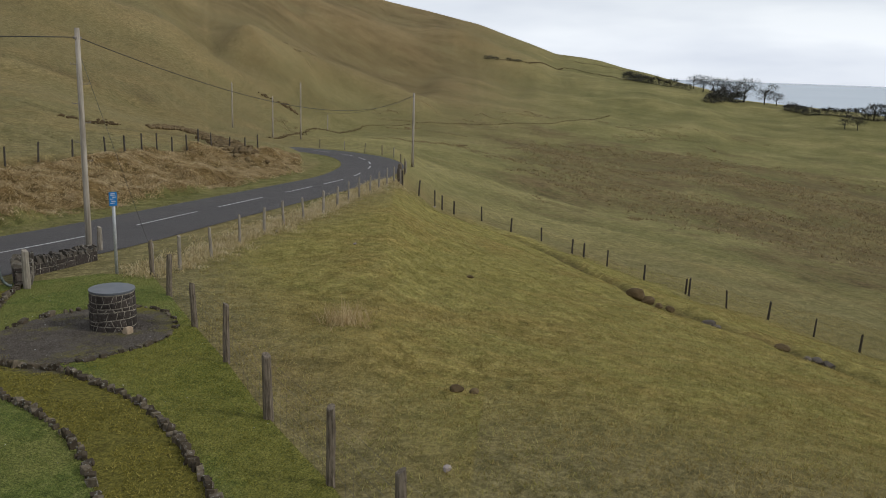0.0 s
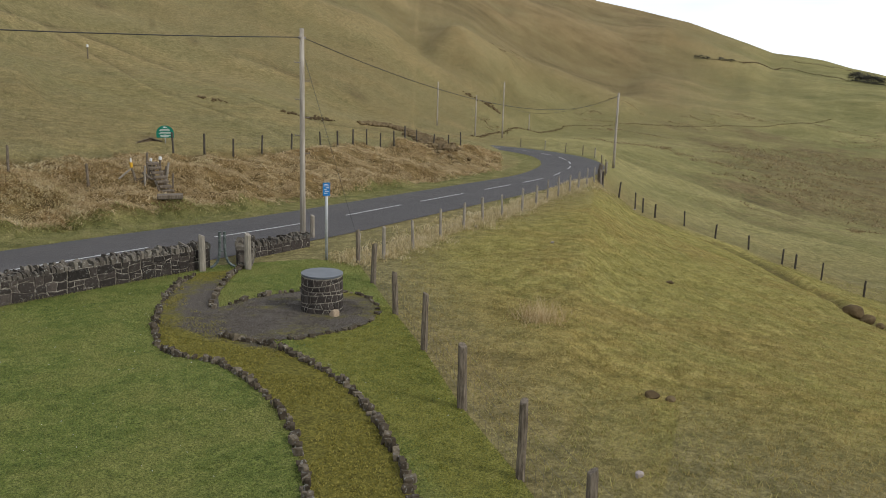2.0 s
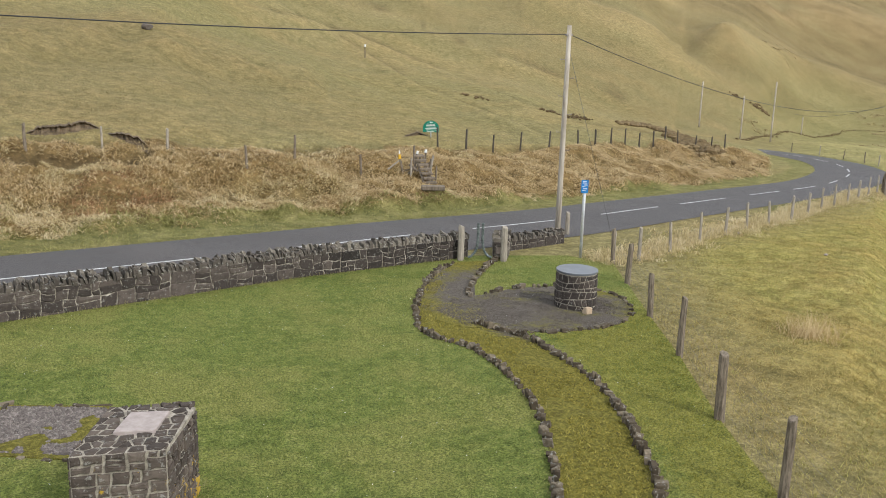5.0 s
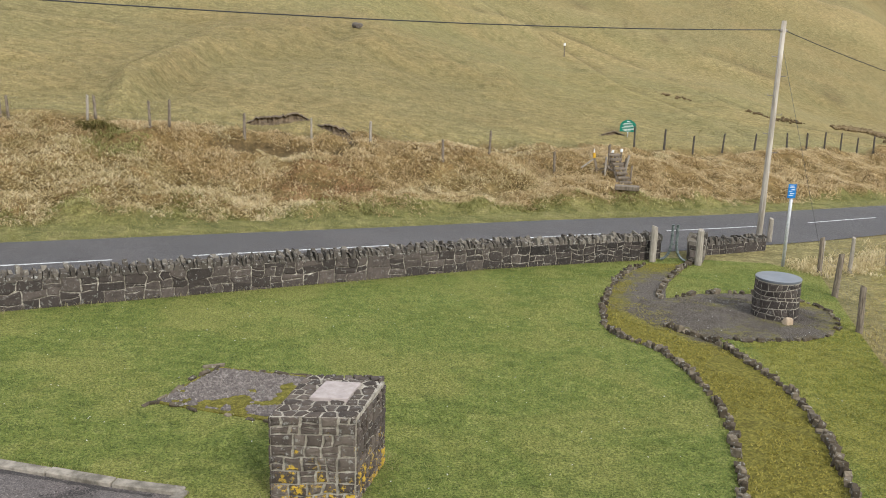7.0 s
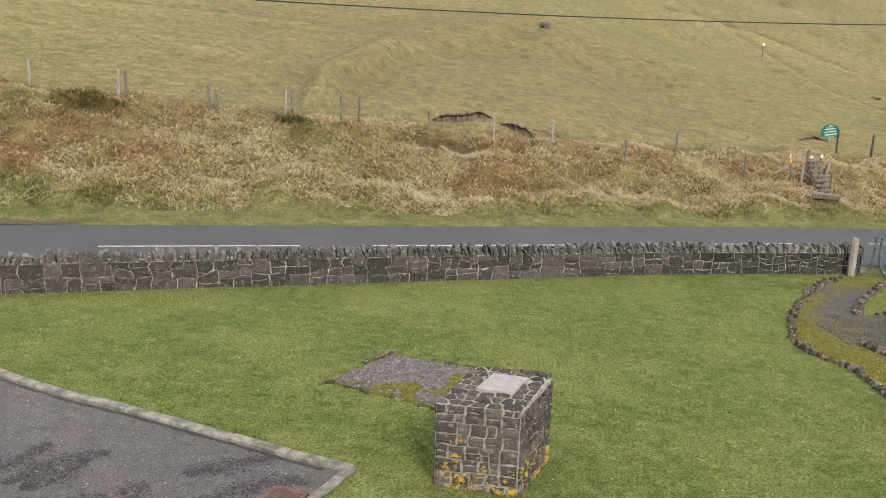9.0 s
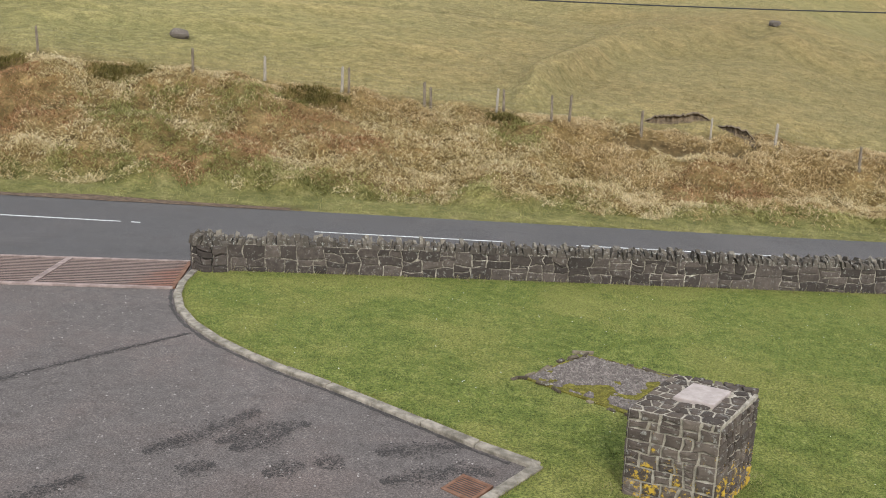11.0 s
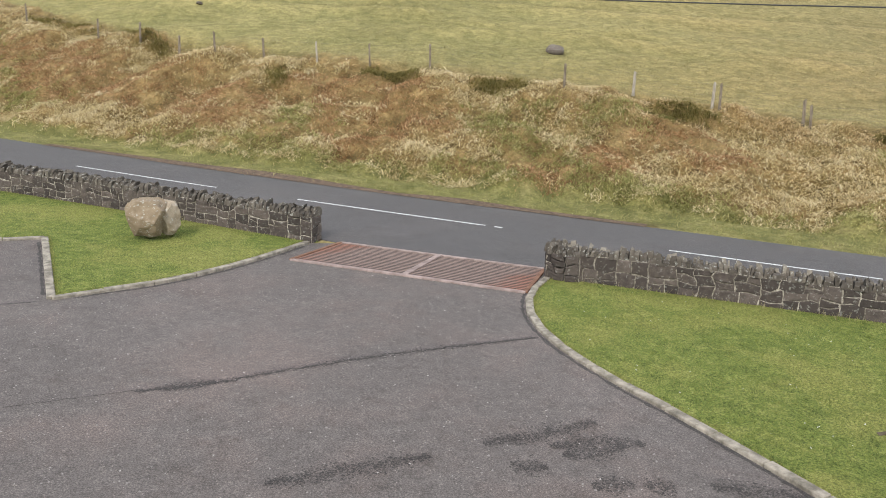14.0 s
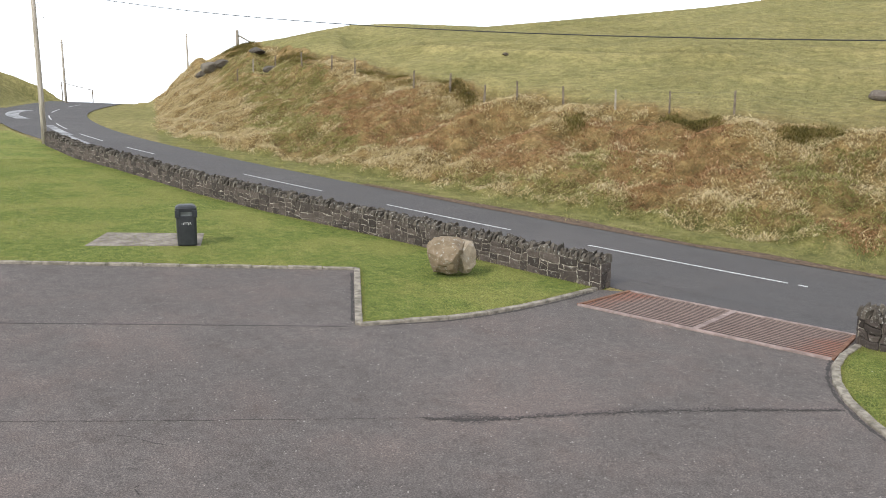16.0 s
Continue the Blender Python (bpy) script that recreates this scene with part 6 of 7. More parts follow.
# ---------------------------------------------------------------- fences
DARK_TIMBER = mat_plain("dark_wet_timber", (0.03, 0.025, 0.02), (0.11, 0.095, 0.08), 9, stretch=(3, 3, 0.4), bump=0.6)
DULL_WIRE = mat_plain("dull_fence_wire", (0.10, 0.095, 0.085), (0.2, 0.19, 0.17), 9, 0.7, 0.3)


def fence(name, posts, height, width, label, material=None, wires=4, net=False, seed=1, spread=0.08):
    """Posts with strained wires between them."""
    r = random.Random(seed)
    posts = [(x, y, land(x, y)) for x, y in posts]
    x, y, z = posts[len(posts) // 2]
    f = root(name, x, y, z, label, "fence")
    tops = []
    for k, (x, y, z) in enumerate(posts):
        bm = bmesh.new()
        h = height * r.uniform(1 - spread, 1 + spread)
        lean = (r.uniform(-0.05, 0.05), r.uniform(-0.05, 0.05))
        timber_post(bm, x, y, z, h, width * r.uniform(0.85, 1.15), seed * 40 + k, lean)
        part("post", bm, material or (TIMBER if r.random() < 0.75 else PALE_TIMBER), f)
        tops.append((x, y, z, h * 0.93, lean))
    for w in range(wires):
        u = 1 - w / (wires + 0.3)
        bm = bmesh.new()
        tube(bm, [(x + l[0] * h * u, y + l[1] * h * u, z + h * u) for x, y, z, h, l in tops], 0.002, 3)
        part("wire", bm, DULL_WIRE, f)
    if net:
        bm = bmesh.new()
        for (ax, ay, az, ah, _), (bx, by, bz, bh, _) in zip(tops, tops[1:]):
            n = max(2, int(math.hypot(bx - ax, by - ay) / 0.3))
            for k in range(n):
                t = k / n
                p = Vector((ax, ay, az)).lerp(Vector((bx, by, bz)), t)
                tube(bm, [p + Vector((0, 0, 0.02)), p + Vector((0, 0, 0.8))], 0.0014, 3)
        part("netting", bm, DULL_WIRE, f, "wire stock netting")
    return f


fence("field_fence", FENCE_FIELD, 1.2, 0.15, "weathered timber post and wire fence below the lawn", TIMBER, 5, True, 2)
ROADSIDE = [(16.07, 21.27), (17.35, 21.6), (19.45, 22.6), (21.9, 23.9), (24.25, 25.1), (26.5, 26.25), (28.5, 27.0), (30.9, 28.0), (33.3, 29.25), (35.5, 30.4), (37.7, 31.5), (40, 32.6), (42.3, 33.8), (44.6, 35.0), (46.5, 35.9), (48.3, 36.7)]
fence("roadside_fence", ROADSIDE, 1.08, 0.11, "pale timber post and wire fence along the road", PALE_TIMBER, 4, True, 3)
bm = bmesh.new()
timber_post(bm, 48.6, 37.0, land(48.6, 37.0), 1.45, 0.28, 90)
tagged(part("strainer_post", bm, TIMBER), "stout dark timber strainer post at the fence corner", "fence post")
BEND_FENCE = [(48.6, 37.2), (51.5, 39.4), (54.5, 41.5), (57.5, 43.4), (60.3, 45.4), (63, 47.6), (65.8, 50.2), (68.2, 53), (70.3, 56.2), (72, 60), (73.2, 64), (74, 68.5)]
fence("bend_fence", BEND_FENCE, 1.05, 0.1, "timber post and wire fence round the road bend", None, 3, False, 4)
low = [at_angle(a, curve(a, LOW_FAR)) for a in (52.9, 54.0, 55.1, 55.6, 56.4, 58.3, 60.3, 62.4, 64.5, 65.3, 66.9, 69.4, 72.16, 72.38, 74.8, 77.4, 80.2, 82.9, 85.8)]
fence("lower_fence", low, 1.1, 0.12, "old timber post and wire fence across the lower field", DARK_TIMBER, 3, False, 5)
HILL_POSTS = [(-60.5, 25.8), (-55.4, 25.85), (-52.5, 26.2), (-44.7, 26.2), (-41.3, 26.6), (-38.9, 27.3), (-35.8, 27.2), (-33.4, 28.3), (-30.5, 29.1), (-27.8, 29.9), (-25.1, 31.05), (-17.87, 30.85), (-15.92, 33.17), (-12.6, 33.4), (-12.3, 33.4), (-9.28, 34.13),
              (-9.0, 34.1), (-6.35, 34.55), (-6.05, 34.5), (-3.99, 33.65), (-3.37, 34.32), (-0.57, 35.4), (2.22, 37.26), (4.75, 37.1), (7.67, 35.4), (9.94, 36.27), (13.3, 37.1), (16.3, 37.9)]


def crest(a):
    return float(np.interp(a, AZ, CREST)) + 0.35


fence("hill_fence", [at_angle(a, min(crest(a), 70)) for a in (-71.0, -70.0, -68.6)] + HILL_POSTS, 1.0, 0.105, "weathered timber post and wire fence on top of the bank", None, 4, False, 6)
fence("hill_fence_east", [at_angle(a, crest(a) + 0.6) for a in (24.8, 26.7, 28.5, 30.3, 32.2, 34.1, 35.2, 36.2, 37.1, 38.0, 38.9, 39.6, 40.4, 41.5, 42.5, 43.3)], 1.1, 0.11, "dark timber post and wire fence along the bank", DARK_TIMBER, 3, False, 7)



def turf_scar(name, pts, high, label, seed):
    """A broken edge of turf that overhangs a dark face of bare soil."""
    r = random.Random(seed)
    k = np.array(pts, float)
    bm, rows = bmesh.new(), []
    turn = np.linspace(k[0, 0], k[-1, 0], 40)
    gone = np.array([math.hypot(*on_slope(a, float(np.interp(a, k[:, 0], k[:, 1])), 24)[:2]) for a in turn])
    gone = np.polyval(np.polyfit(turn - turn[0], gone, 2), turn - turn[0])
    for a in np.linspace(k[0, 0], k[-1, 0], max(8, int((k[-1, 0] - k[0, 0]) * 8))):
        x, y = at_angle(a, float(np.interp(a, turn, gone)) + r.gauss(0, 0.06))
        z = land(x, y)
        n = Vector((-x, -y, 0)).normalized()
        h = high * r.uniform(0.8, 1.1) * min(1, 0.1 + 1.2 * min(a - k[0, 0], k[-1, 0] - a))
        p = Vector((x, y, z))
        rows.append([bm.verts.new(p + n * o + Vector((0, 0, u))) for o, u in ((-1.2, -0.02), (-0.3, h * 0.85), (r.uniform(0.0, 0.12), h * 0.75), (-0.1, h * 0.5), (-0.02, h * 0.1), (r.uniform(0.35, 0.6), -0.15))])
    for u, v in zip(rows, rows[1:]):
        for j in range(5):
            bm.faces.new((u[j], v[j], v[j + 1], u[j + 1]))
    return tagged(part(name, bm, SOIL_FACE), label, "soil scar", kind="structure")


turf_scar("soil_scar", [(-0.80, -5.59), (1.00, -5.45), (3.30, -5.21)], 0.42, "dark bare soil under a broken turf edge on the bank", 1)
turf_scar("soil_scar", [(3.80, -5.64), (5.00, -5.99), (6.30, -6.40)], 0.36, "dark bare soil under a broken turf edge on the bank", 2)
turf_scar("soil_scar", [(22.50, -5.60), (23.40, -5.48), (24.10, -5.54)], 0.22, "dark bare soil scar beside the green sign", 3)



def crest_rail():
    """A bare timber frame beside the road at the crest."""
    (x0, y0), (x1, y1) = at_angle(-81.40, 104), at_angle(-79.70, 104)
    z0, z1 = EYE_Z + 104 * math.tan(radians(-0.89)), EYE_Z + 104 * math.tan(radians(-0.96))
    f = root("crest_rail", x0, y0, z0, "bare timber frame beside the road at the crest", "fence")
    for x, y, z, h in ((x0, y0, z0, 2.0), (x1, y1, z1, 1.3)):
        bm = bmesh.new()
        tube(bm, [(x, y, z - 1.5), (x, y, z + h)], 0.06, 7)
        part("post", bm, TIMBER, f)
    bm = bmesh.new()
    tube(bm, [(x0, y0, z0 + 1.95), (x1, y1, z1 + 1.25)], 0.045, 6)
    part("rail", bm, TIMBER, f)


crest_rail()
ex0, ey0 = at_angle(-70.90, 86)
ez0 = land(ex0, ey0)
strainer = root("strainer_post", ex0, ey0, ez0, "stout timber strainer post with a leaning brace on the bank", "fence post")
bm = bmesh.new()
timber_post(bm, ex0, ey0, ez0, 1.45, 0.3, 95)
part("post", bm, PALE_TIMBER, strainer)
bm = bmesh.new()
tube(bm, [(ex0, ey0, ez0 + 1.0), (ex0 + 0.7, ey0 + 1.9, ez0 - 0.1)], 0.08, 7)
part("brace", bm, PALE_TIMBER, strainer)

# waymark post on the hill
wx, wy, wz = on_slope(19.8, -0.8, 60)
way = root("waymark_post", wx, wy, wz, "slim timber waymark post with a white top on the hill", "waymark post")
bm = bmesh.new()
timber_post(bm, wx, wy, wz, 1.3, 0.13, 33)
part("shaft", bm, TIMBER, way)
bm = bmesh.new()
box(bm, (wx, wy, wz + 1.42), (0.2, 0.2, 0.32), 0.3, 0, 0.02)
part("cap", bm, WHITE, way, "white painted top")


# ---------------------------------------------------------------- stones, dykes, far trees
DYKE_STONE = mat_stone("dyke_rock", (0.045, 0.03, 0.012), (0.11, 0.074, 0.034), (0.2, 0.148, 0.075), 0.0)
CAIRN_DULL = mat_stone("field_boulder_rock", (0.05, 0.042, 0.035), (0.12, 0.10, 0.082), (0.24, 0.205, 0.17), 0.35)

def field_stone(p, size, seed, label, material=None):
    bm = bmesh.new()
    rough_rock(bm, (p[0], p[1], p[2] + size[2] * 0.3), size, seed, 9, seed * 0.7, 3)
    return tagged(part("field_stone", bm, material or COPING, None), label, "stone", "loose field stones")


for k, (x, y, w) in enumerate(((40.16, 15.34, (1.1, 0.8, 0.75)), (40.22, 14.7, (0.75, 0.6, 0.5)), (39.9, 14.0, (0.45, 0.4, 0.35)), (39.79, 13.4, (0.55, 0.45, 0.4)), (37.9, 7.64, (0.7, 0.5, 0.4)), (28.55, 17.82, (0.35, 0.3, 0.15)), (14.03, 8.71, (0.42, 0.3, 0.16)), (14.2, 8.4, (0.3, 0.2, 0.12)))):
    field_stone((x, y, land(x, y) + (0.1 if w[2] > 0.2 else 0.0)), w, 200 + k, "brown weathered rock half sunk in the pasture", DYKE_STONE)
for k, (x, y, w) in enumerate(((38.76, 11.14, (0.9, 0.6, 0.45)), (38.5, 10.7, (0.5, 0.4, 0.3)), (36.49, 5.93, (0.8, 0.6, 0.5)), (36.4, 5.5, (0.6, 0.5, 0.5)), (36.3, 6.3, (0.45, 0.4, 0.3)))):
    field_stone((x, y, land(x, y) + 0.1), w, 210 + k, "grey rock heaped in the ditch of the pasture", CAIRN_DULL)
for k, (x, y) in enumerate(((10.23, 6.34), (24.66, 20.59), (25.14, 25.27), (51.0, 35.6))):
    field_stone((x, y, land(x, y)), (0.2, 0.14, 0.1), 220 + k, "small pale stone lying in the grass", PLAQUE)
for k, (a, up, s) in enumerate(((-30.8, -0.8, (1.25, 0.9, 0.8)), (-27.7, 2.75, (2.0, 3.1, 1.8)), (6.35, 0.72, (1.3, 0.9, 0.7)), (-53.6, 1.7, (0.7, 0.5, 0.3)))):
    field_stone(on_slope(a, up, 36), tuple(0.82 * v for v in s), 230 + k, "grey boulder lying on the sheep pasture", CAIRN_DULL)
for k, (a, r, s) in enumerate(((-72.6, 0.72, (2.2, 1.6, 1.1)), (-71.9, 0.74, (1.6, 1.3, 0.9)), (-69.7, 0.8, (1.8, 1.4, 0.8)), (-68.9, 0.82, (1.4, 1.1, 0.7)), (-73.2, 0.7, (1.2, 1.0, 0.8)))):
    d = float(np.interp(a, AZ, START)) * (1 - r) + float(np.interp(a, AZ, CREST)) * r
    x, y = at_angle(a, d)
    field_stone((x, y, land(x, y)), s, 240 + k, "grey rock outcrop on the steep bank")


def dyke(name, pts, stone, step, label, start=60.0, spread=0.5, seed=1):
    """A tumbled line of stones over the hillside."""
    r = random.Random(seed)
    places = [np.array(on_slope(a, up, start)) for a, up in pts]
    bm = bmesh.new()
    for p, q in zip(places, places[1:]):
        n = max(2, int(np.linalg.norm(q - p) / step))
        for k in range(n):
            c = p + (q - p) * k / n
            x, y = c[0] + r.gauss(0, spread), c[1] + r.gauss(0, spread)
            s = stone * r.uniform(0.5, 1.4)
            rough_rock(bm, (x, y, land(x, y) + s * 0.2), (s, s * r.uniform(0.6, 1), s * r.uniform(0.5, 0.9)), r.randint(0, 9999), 6, r.uniform(0, 6), 1)
    return tagged(part(name, bm, DYKE_STONE), label, "stone dyke", kind="stuff")


dyke("rubble_dyke", [(36.9, -4.45), (38.1, -4.35), (39.2, -4.6), (40.2, -4.9), (41.3, -5.3), (42.0, -5.65), (42.5, -5.85)], 0.6, 0.055, "tumbled dark stone dyke on the hillside", 60, 0.5, 1)
dyke("rubble_row", [(26.2, -2.8), (27.8, -3.05)], 0.3, 0.12, "short row of dark stones on the hill", 55, 0.3, 2)
dyke("rubble_row", [(31.6, -3.65), (34.6, -4.08)], 0.3, 0.14, "short row of dark stones on the hill", 55, 0.3, 3)
dyke("far_dyke", [(44.0, -4.95), (46.9, -4.42), (50.2, -4.05), (54.4, -3.86), (59.4, -3.7), (63, -3.4), (66, -3.1)], 0.36, 0.4, "long stone dyke crossing the far pasture", 100, 0.3, 4)
dyke("hill_dyke", [(58.5, 0.3), (60.6, 0.1), (62.9, -0.1), (64.8, -0.4), (66.6, -0.62)], 0.7, 0.7, "dark field wall below the mountain", 250, 0.4, 5)
dyke("hill_dyke", [(63.5, 0.25), (65.0, 0.0), (66.8, -0.1)], 0.7, 0.7, "dark field wall below the mountain", 250, 0.4, 6)
dyke("bank_stones", [(43.3, -2.45), (44.1, -2.7)], 0.6, 0.16, "dark rocky scar on the slope", 100, 0.6, 7)
dyke("bank_stones", [(44.6, -3.25), (45.6, -3.5)], 0.6, 0.16, "dark rocky scar on the slope", 100, 0.5, 8)


def blades(name, x, y, z, h, w, lean, material, label, category, parent=None, tone=None):
    """Many single blades, one triangle each: root width w, height h, tip moved by lean."""
    n = len(x)
    t = rng.uniform(0, 2 * np.pi, n)
    dx, dy = np.cos(t) * w / 2, np.sin(t) * w / 2
    v = np.empty((n, 3, 3))
    v[:, 0] = np.stack([x - dx, y - dy, z], 1)
    v[:, 1] = np.stack([x + dx, y + dy, z], 1)
    v[:, 2] = np.stack([x + lean[0], y + lean[1], z + h], 1)
    me = bpy.data.meshes.new(name)
    me.vertices.add(3 * n)
    me.vertices.foreach_set("co", v.ravel())
    me.loops.add(3 * n)
    me.loops.foreach_set("vertex_index", np.arange(3 * n))
    me.polygons.add(n)
    me.polygons.foreach_set("loop_start", np.arange(n) * 3)
    me.update(calc_edges=True)
    if tone is not None:
        me.attributes.new("tone", "FLOAT", "POINT").data.foreach_set("value", np.repeat(tone, 3).astype(np.float32))
    me.materials.append(material)
    ob = new(name, me)
    if parent:
        hang(ob, parent)
        return ob
    return tagged(ob, label, category, kind="stuff")


def tussocks(x, y, per, spread, tall, w, flow, material, name, label):
    """Tussocks of arching blades that hang over downhill; each blade is bent once, each tussock has a tone of its own."""
    n = len(x)
    size = rng.uniform(0.55, 1.5, n)
    down = np.arctan2(-y, -x) + 1.6 * bumps(x, y, 1.7, 2) + rng.normal(0, 0.8, n)
    tone = np.repeat(rng.uniform(0, 1, n), per)
    k = n * per
    big = np.repeat(size, per)
    px, py = np.repeat(x, per) + rng.normal(0, spread, k) * big, np.repeat(y, per) + rng.normal(0, spread, k) * big
    h = rng.uniform(tall[0], tall[1], k) * big
    way = np.repeat(down, per) + rng.normal(0, 0.95, k)
    out = h * rng.uniform(0.5, flow, k)
    z = heights(px, py) - 0.03
    across = way + np.pi / 2 + rng.normal(0, 0.5, k)
    half = w * rng.uniform(0.5, 1.5, k) / 2
    dx, dy = np.cos(across) * half, np.sin(across) * half
    mx, my, mz = px + np.cos(way) * out * 0.42, py + np.sin(way) * out * 0.42, z + h * 0.75
    tx, ty = px + np.cos(way) * out, py + np.sin(way) * out
    tz = np.maximum(z + h * rng.uniform(-0.3, 0.8, k), heights(tx, ty) + 0.015)
    v = np.empty((k, 5, 3))
    v[:, 0], v[:, 1] = np.stack([px - dx, py - dy, z], 1), np.stack([px + dx, py + dy, z], 1)
    v[:, 2], v[:, 3] = np.stack([mx - dx * 0.8, my - dy * 0.8, mz], 1), np.stack([mx + dx * 0.8, my + dy * 0.8, mz], 1)
    v[:, 4] = np.stack([tx, ty, tz], 1)
    me = bpy.data.meshes.new(name)
    me.vertices.add(5 * k)
    me.vertices.foreach_set("co", v.ravel())
    me.loops.add(7 * k)
    me.loops.foreach_set("vertex_index", (np.arange(k)[:, None] * 5 + np.array([0, 1, 3, 2, 2, 3, 4])).ravel())
    me.polygons.add(2 * k)
    me.polygons.foreach_set("loop_start", (np.arange(k)[:, None] * 7 + np.array([0, 4])).ravel())
    me.update(calc_edges=True)
    me.attributes.new("tone", "FLOAT", "POINT").data.foreach_set("value", np.repeat(tone, 5).astype(np.float32))
    me.materials.append(material)
    return tagged(new(name, me), label, "grass", kind="stuff")


def twig_cloud(centre, size, count, length):
    """Places, heights and leans of the twigs in one leafless crown."""
    d = rng.normal(size=(count, 3))
    d /= np.linalg.norm(d, axis=1)[:, None]
    p = np.array(centre) + d * (rng.uniform(0.25, 1, count) ** 0.5)[:, None] * np.array(size) / 2
    out = d * length + rng.normal(size=(count, 3)) * length * 0.5
    return p[:, 0], p[:, 1], p[:, 2], out[:, 2] + 0.3 * length, (out[:, 0], out[:, 1])


def bare_tree(p, h, wide, seed, label):
    x, y, z = p
    t = root("bare_tree", x, y, z, label, "tree", "far trees")
    r = random.Random(seed)
    bm = bmesh.new()
    tube(bm, [(x, y, z - 0.5), (x, y, z + h * 0.25), (x + r.uniform(-0.4, 0.4), y, z + h * 0.6)], h * 0.04, 7, h * 0.018)
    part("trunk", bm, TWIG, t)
    for k in range(9):
        a, u = r.uniform(0, 6.28), r.uniform(0.22, 0.6)
        b = Vector((x, y, z + h * u))
        e = b + Vector((math.cos(a) * wide * 0.42, math.sin(a) * wide * 0.42, h * r.uniform(0.2, 0.42)))
        bm = bmesh.new()
        tube(bm, [b, b.lerp(e, 0.5) + Vector((0, 0, h * 0.05)), e], h * 0.014, 5, h * 0.004)
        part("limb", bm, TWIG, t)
    xs = [twig_cloud((x + r.uniform(-0.3, 0.3) * wide, y + r.uniform(-0.3, 0.3) * wide, z + h * r.uniform(0.38, 0.82)), (wide * 0.62, wide * 0.62, h * 0.45), 200, h * 0.09) for _ in range(7)]
    cx, cy, cz, ch = (np.concatenate([q[k] for q in xs]) for k in range(4))
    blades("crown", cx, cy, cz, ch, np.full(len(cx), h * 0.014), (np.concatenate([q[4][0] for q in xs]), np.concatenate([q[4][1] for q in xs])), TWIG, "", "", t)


for k, (a, up, h, w) in enumerate(((74.2, -1.75, 13, 15), (75.4, -1.85, 11, 12), (73.5, -1.6, 11, 12), (72.9, -1.45, 10, 12), (72.3, -1.3, 9, 12), (71.7, -1.2, 9, 11), (71.1, -1.1, 9, 11), (80.1, -3.1, 6, 7), (80.8, -3.1, 6, 7), (81.6, -2.5, 9, 9), (82.2, -2.5, 9, 9), (76.1, -1.95, 7, 9))):
    bare_tree(on_slope(a, up, 250), h, w, 300 + k, "leafless dark tree on the far ridge")


def hedge(pts, h, label, seed, start=250.0):
    r = np.random.default_rng(seed)
    places = [np.array(on_slope(a, up, start)) for a, up in pts]
    clouds = []
    for p, q in zip(places, places[1:]):
        n = max(2, int(np.linalg.norm((q - p)[:2]) / (h * 0.7)))
        for k in range(n):
            c = p + (q - p) * k / n
            s = h * r.uniform(0.6, 1.3)
            clouds.append(twig_cloud((c[0], c[1], land(c[0], c[1]) + s * 0.35), (s * 1.5, s * 1.5, s * 1.1), 420, s * 0.16))
    x, y, z, hh = (np.concatenate([q[k] for q in clouds]) for k in range(4))
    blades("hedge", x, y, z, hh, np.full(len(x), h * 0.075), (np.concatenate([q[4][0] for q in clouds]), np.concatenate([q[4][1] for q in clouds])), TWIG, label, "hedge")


hedge([(66.9, -0.72), (68.4, -0.8), (70.2, -1.0), (71.2, -1.15)], 4.5, "dark thorn hedge on the far ridge", 1)
hedge([(72.2, -1.85), (73.0, -1.8), (74.0, -1.75)], 6.0, "dark evergreen thicket below the ridge trees", 2)
hedge([(76.7, -2.15), (78.0, -2.3), (79.2, -2.42), (80.8, -2.5), (82.4, -2.6)], 4.0, "dark hedge along the far field", 3)
hedge([(57.8, 0.35), (58.7, 0.3)], 1.6, "thorn bushes on the mountain foot", 4)
hedge([(59.2, 0.4), (60.2, 0.25)], 1.4, "thorn bushes on the mountain foot", 5)

# the sea beyond the land
sea = [at_angle(a, r) for a, r in [(30, 950), (60, 800), (66, 480), (100, 480)]] + [at_angle(a, 4850) for a in np.linspace(110, 30, 30)]
tagged(mesh_object("water", [(x, y, -36.0) for x, y in sea], [list(range(len(sea)))], WATER), "pale hazy sea beyond the hills", "sea", kind="structure")


# ---------------------------------------------------------------- grass
def scatter(count, a0, a1, r0, r1, power=1.0):
    a = np.radians(rng.uniform(a0, a1, count))
    r = r0 + (r1 - r0) * rng.uniform(0, 1, count) ** power
    return r * np.sin(a), r * np.cos(a)


def clump(x, y, per, spread, h0, h1, w, droop, material, name, label, downhill=0.0):
    n = len(x)
    hx = np.repeat(x, per) + rng.normal(0, spread, n * per)
    hy = np.repeat(y, per) + rng.normal(0, spread, n * per)
    size = np.repeat(rng.uniform(0.45, 1.6, n), per)
    h = rng.uniform(h0, h1, n * per) * size
    way = np.repeat(rng.uniform(0, 2 * np.pi, n), per) + rng.normal(0, 0.7, n * per)
    l = h * rng.uniform(0.2, droop, n * per)
    lean = (np.cos(way) * l, np.sin(way) * l - downhill * h)
    blades(name, hx, hy, heights(hx, hy) - 0.03, h, w * rng.uniform(0.6, 1.4, n * per), lean, material, label, "grass", tone=np.repeat(rng.uniform(0, 1, n), per))


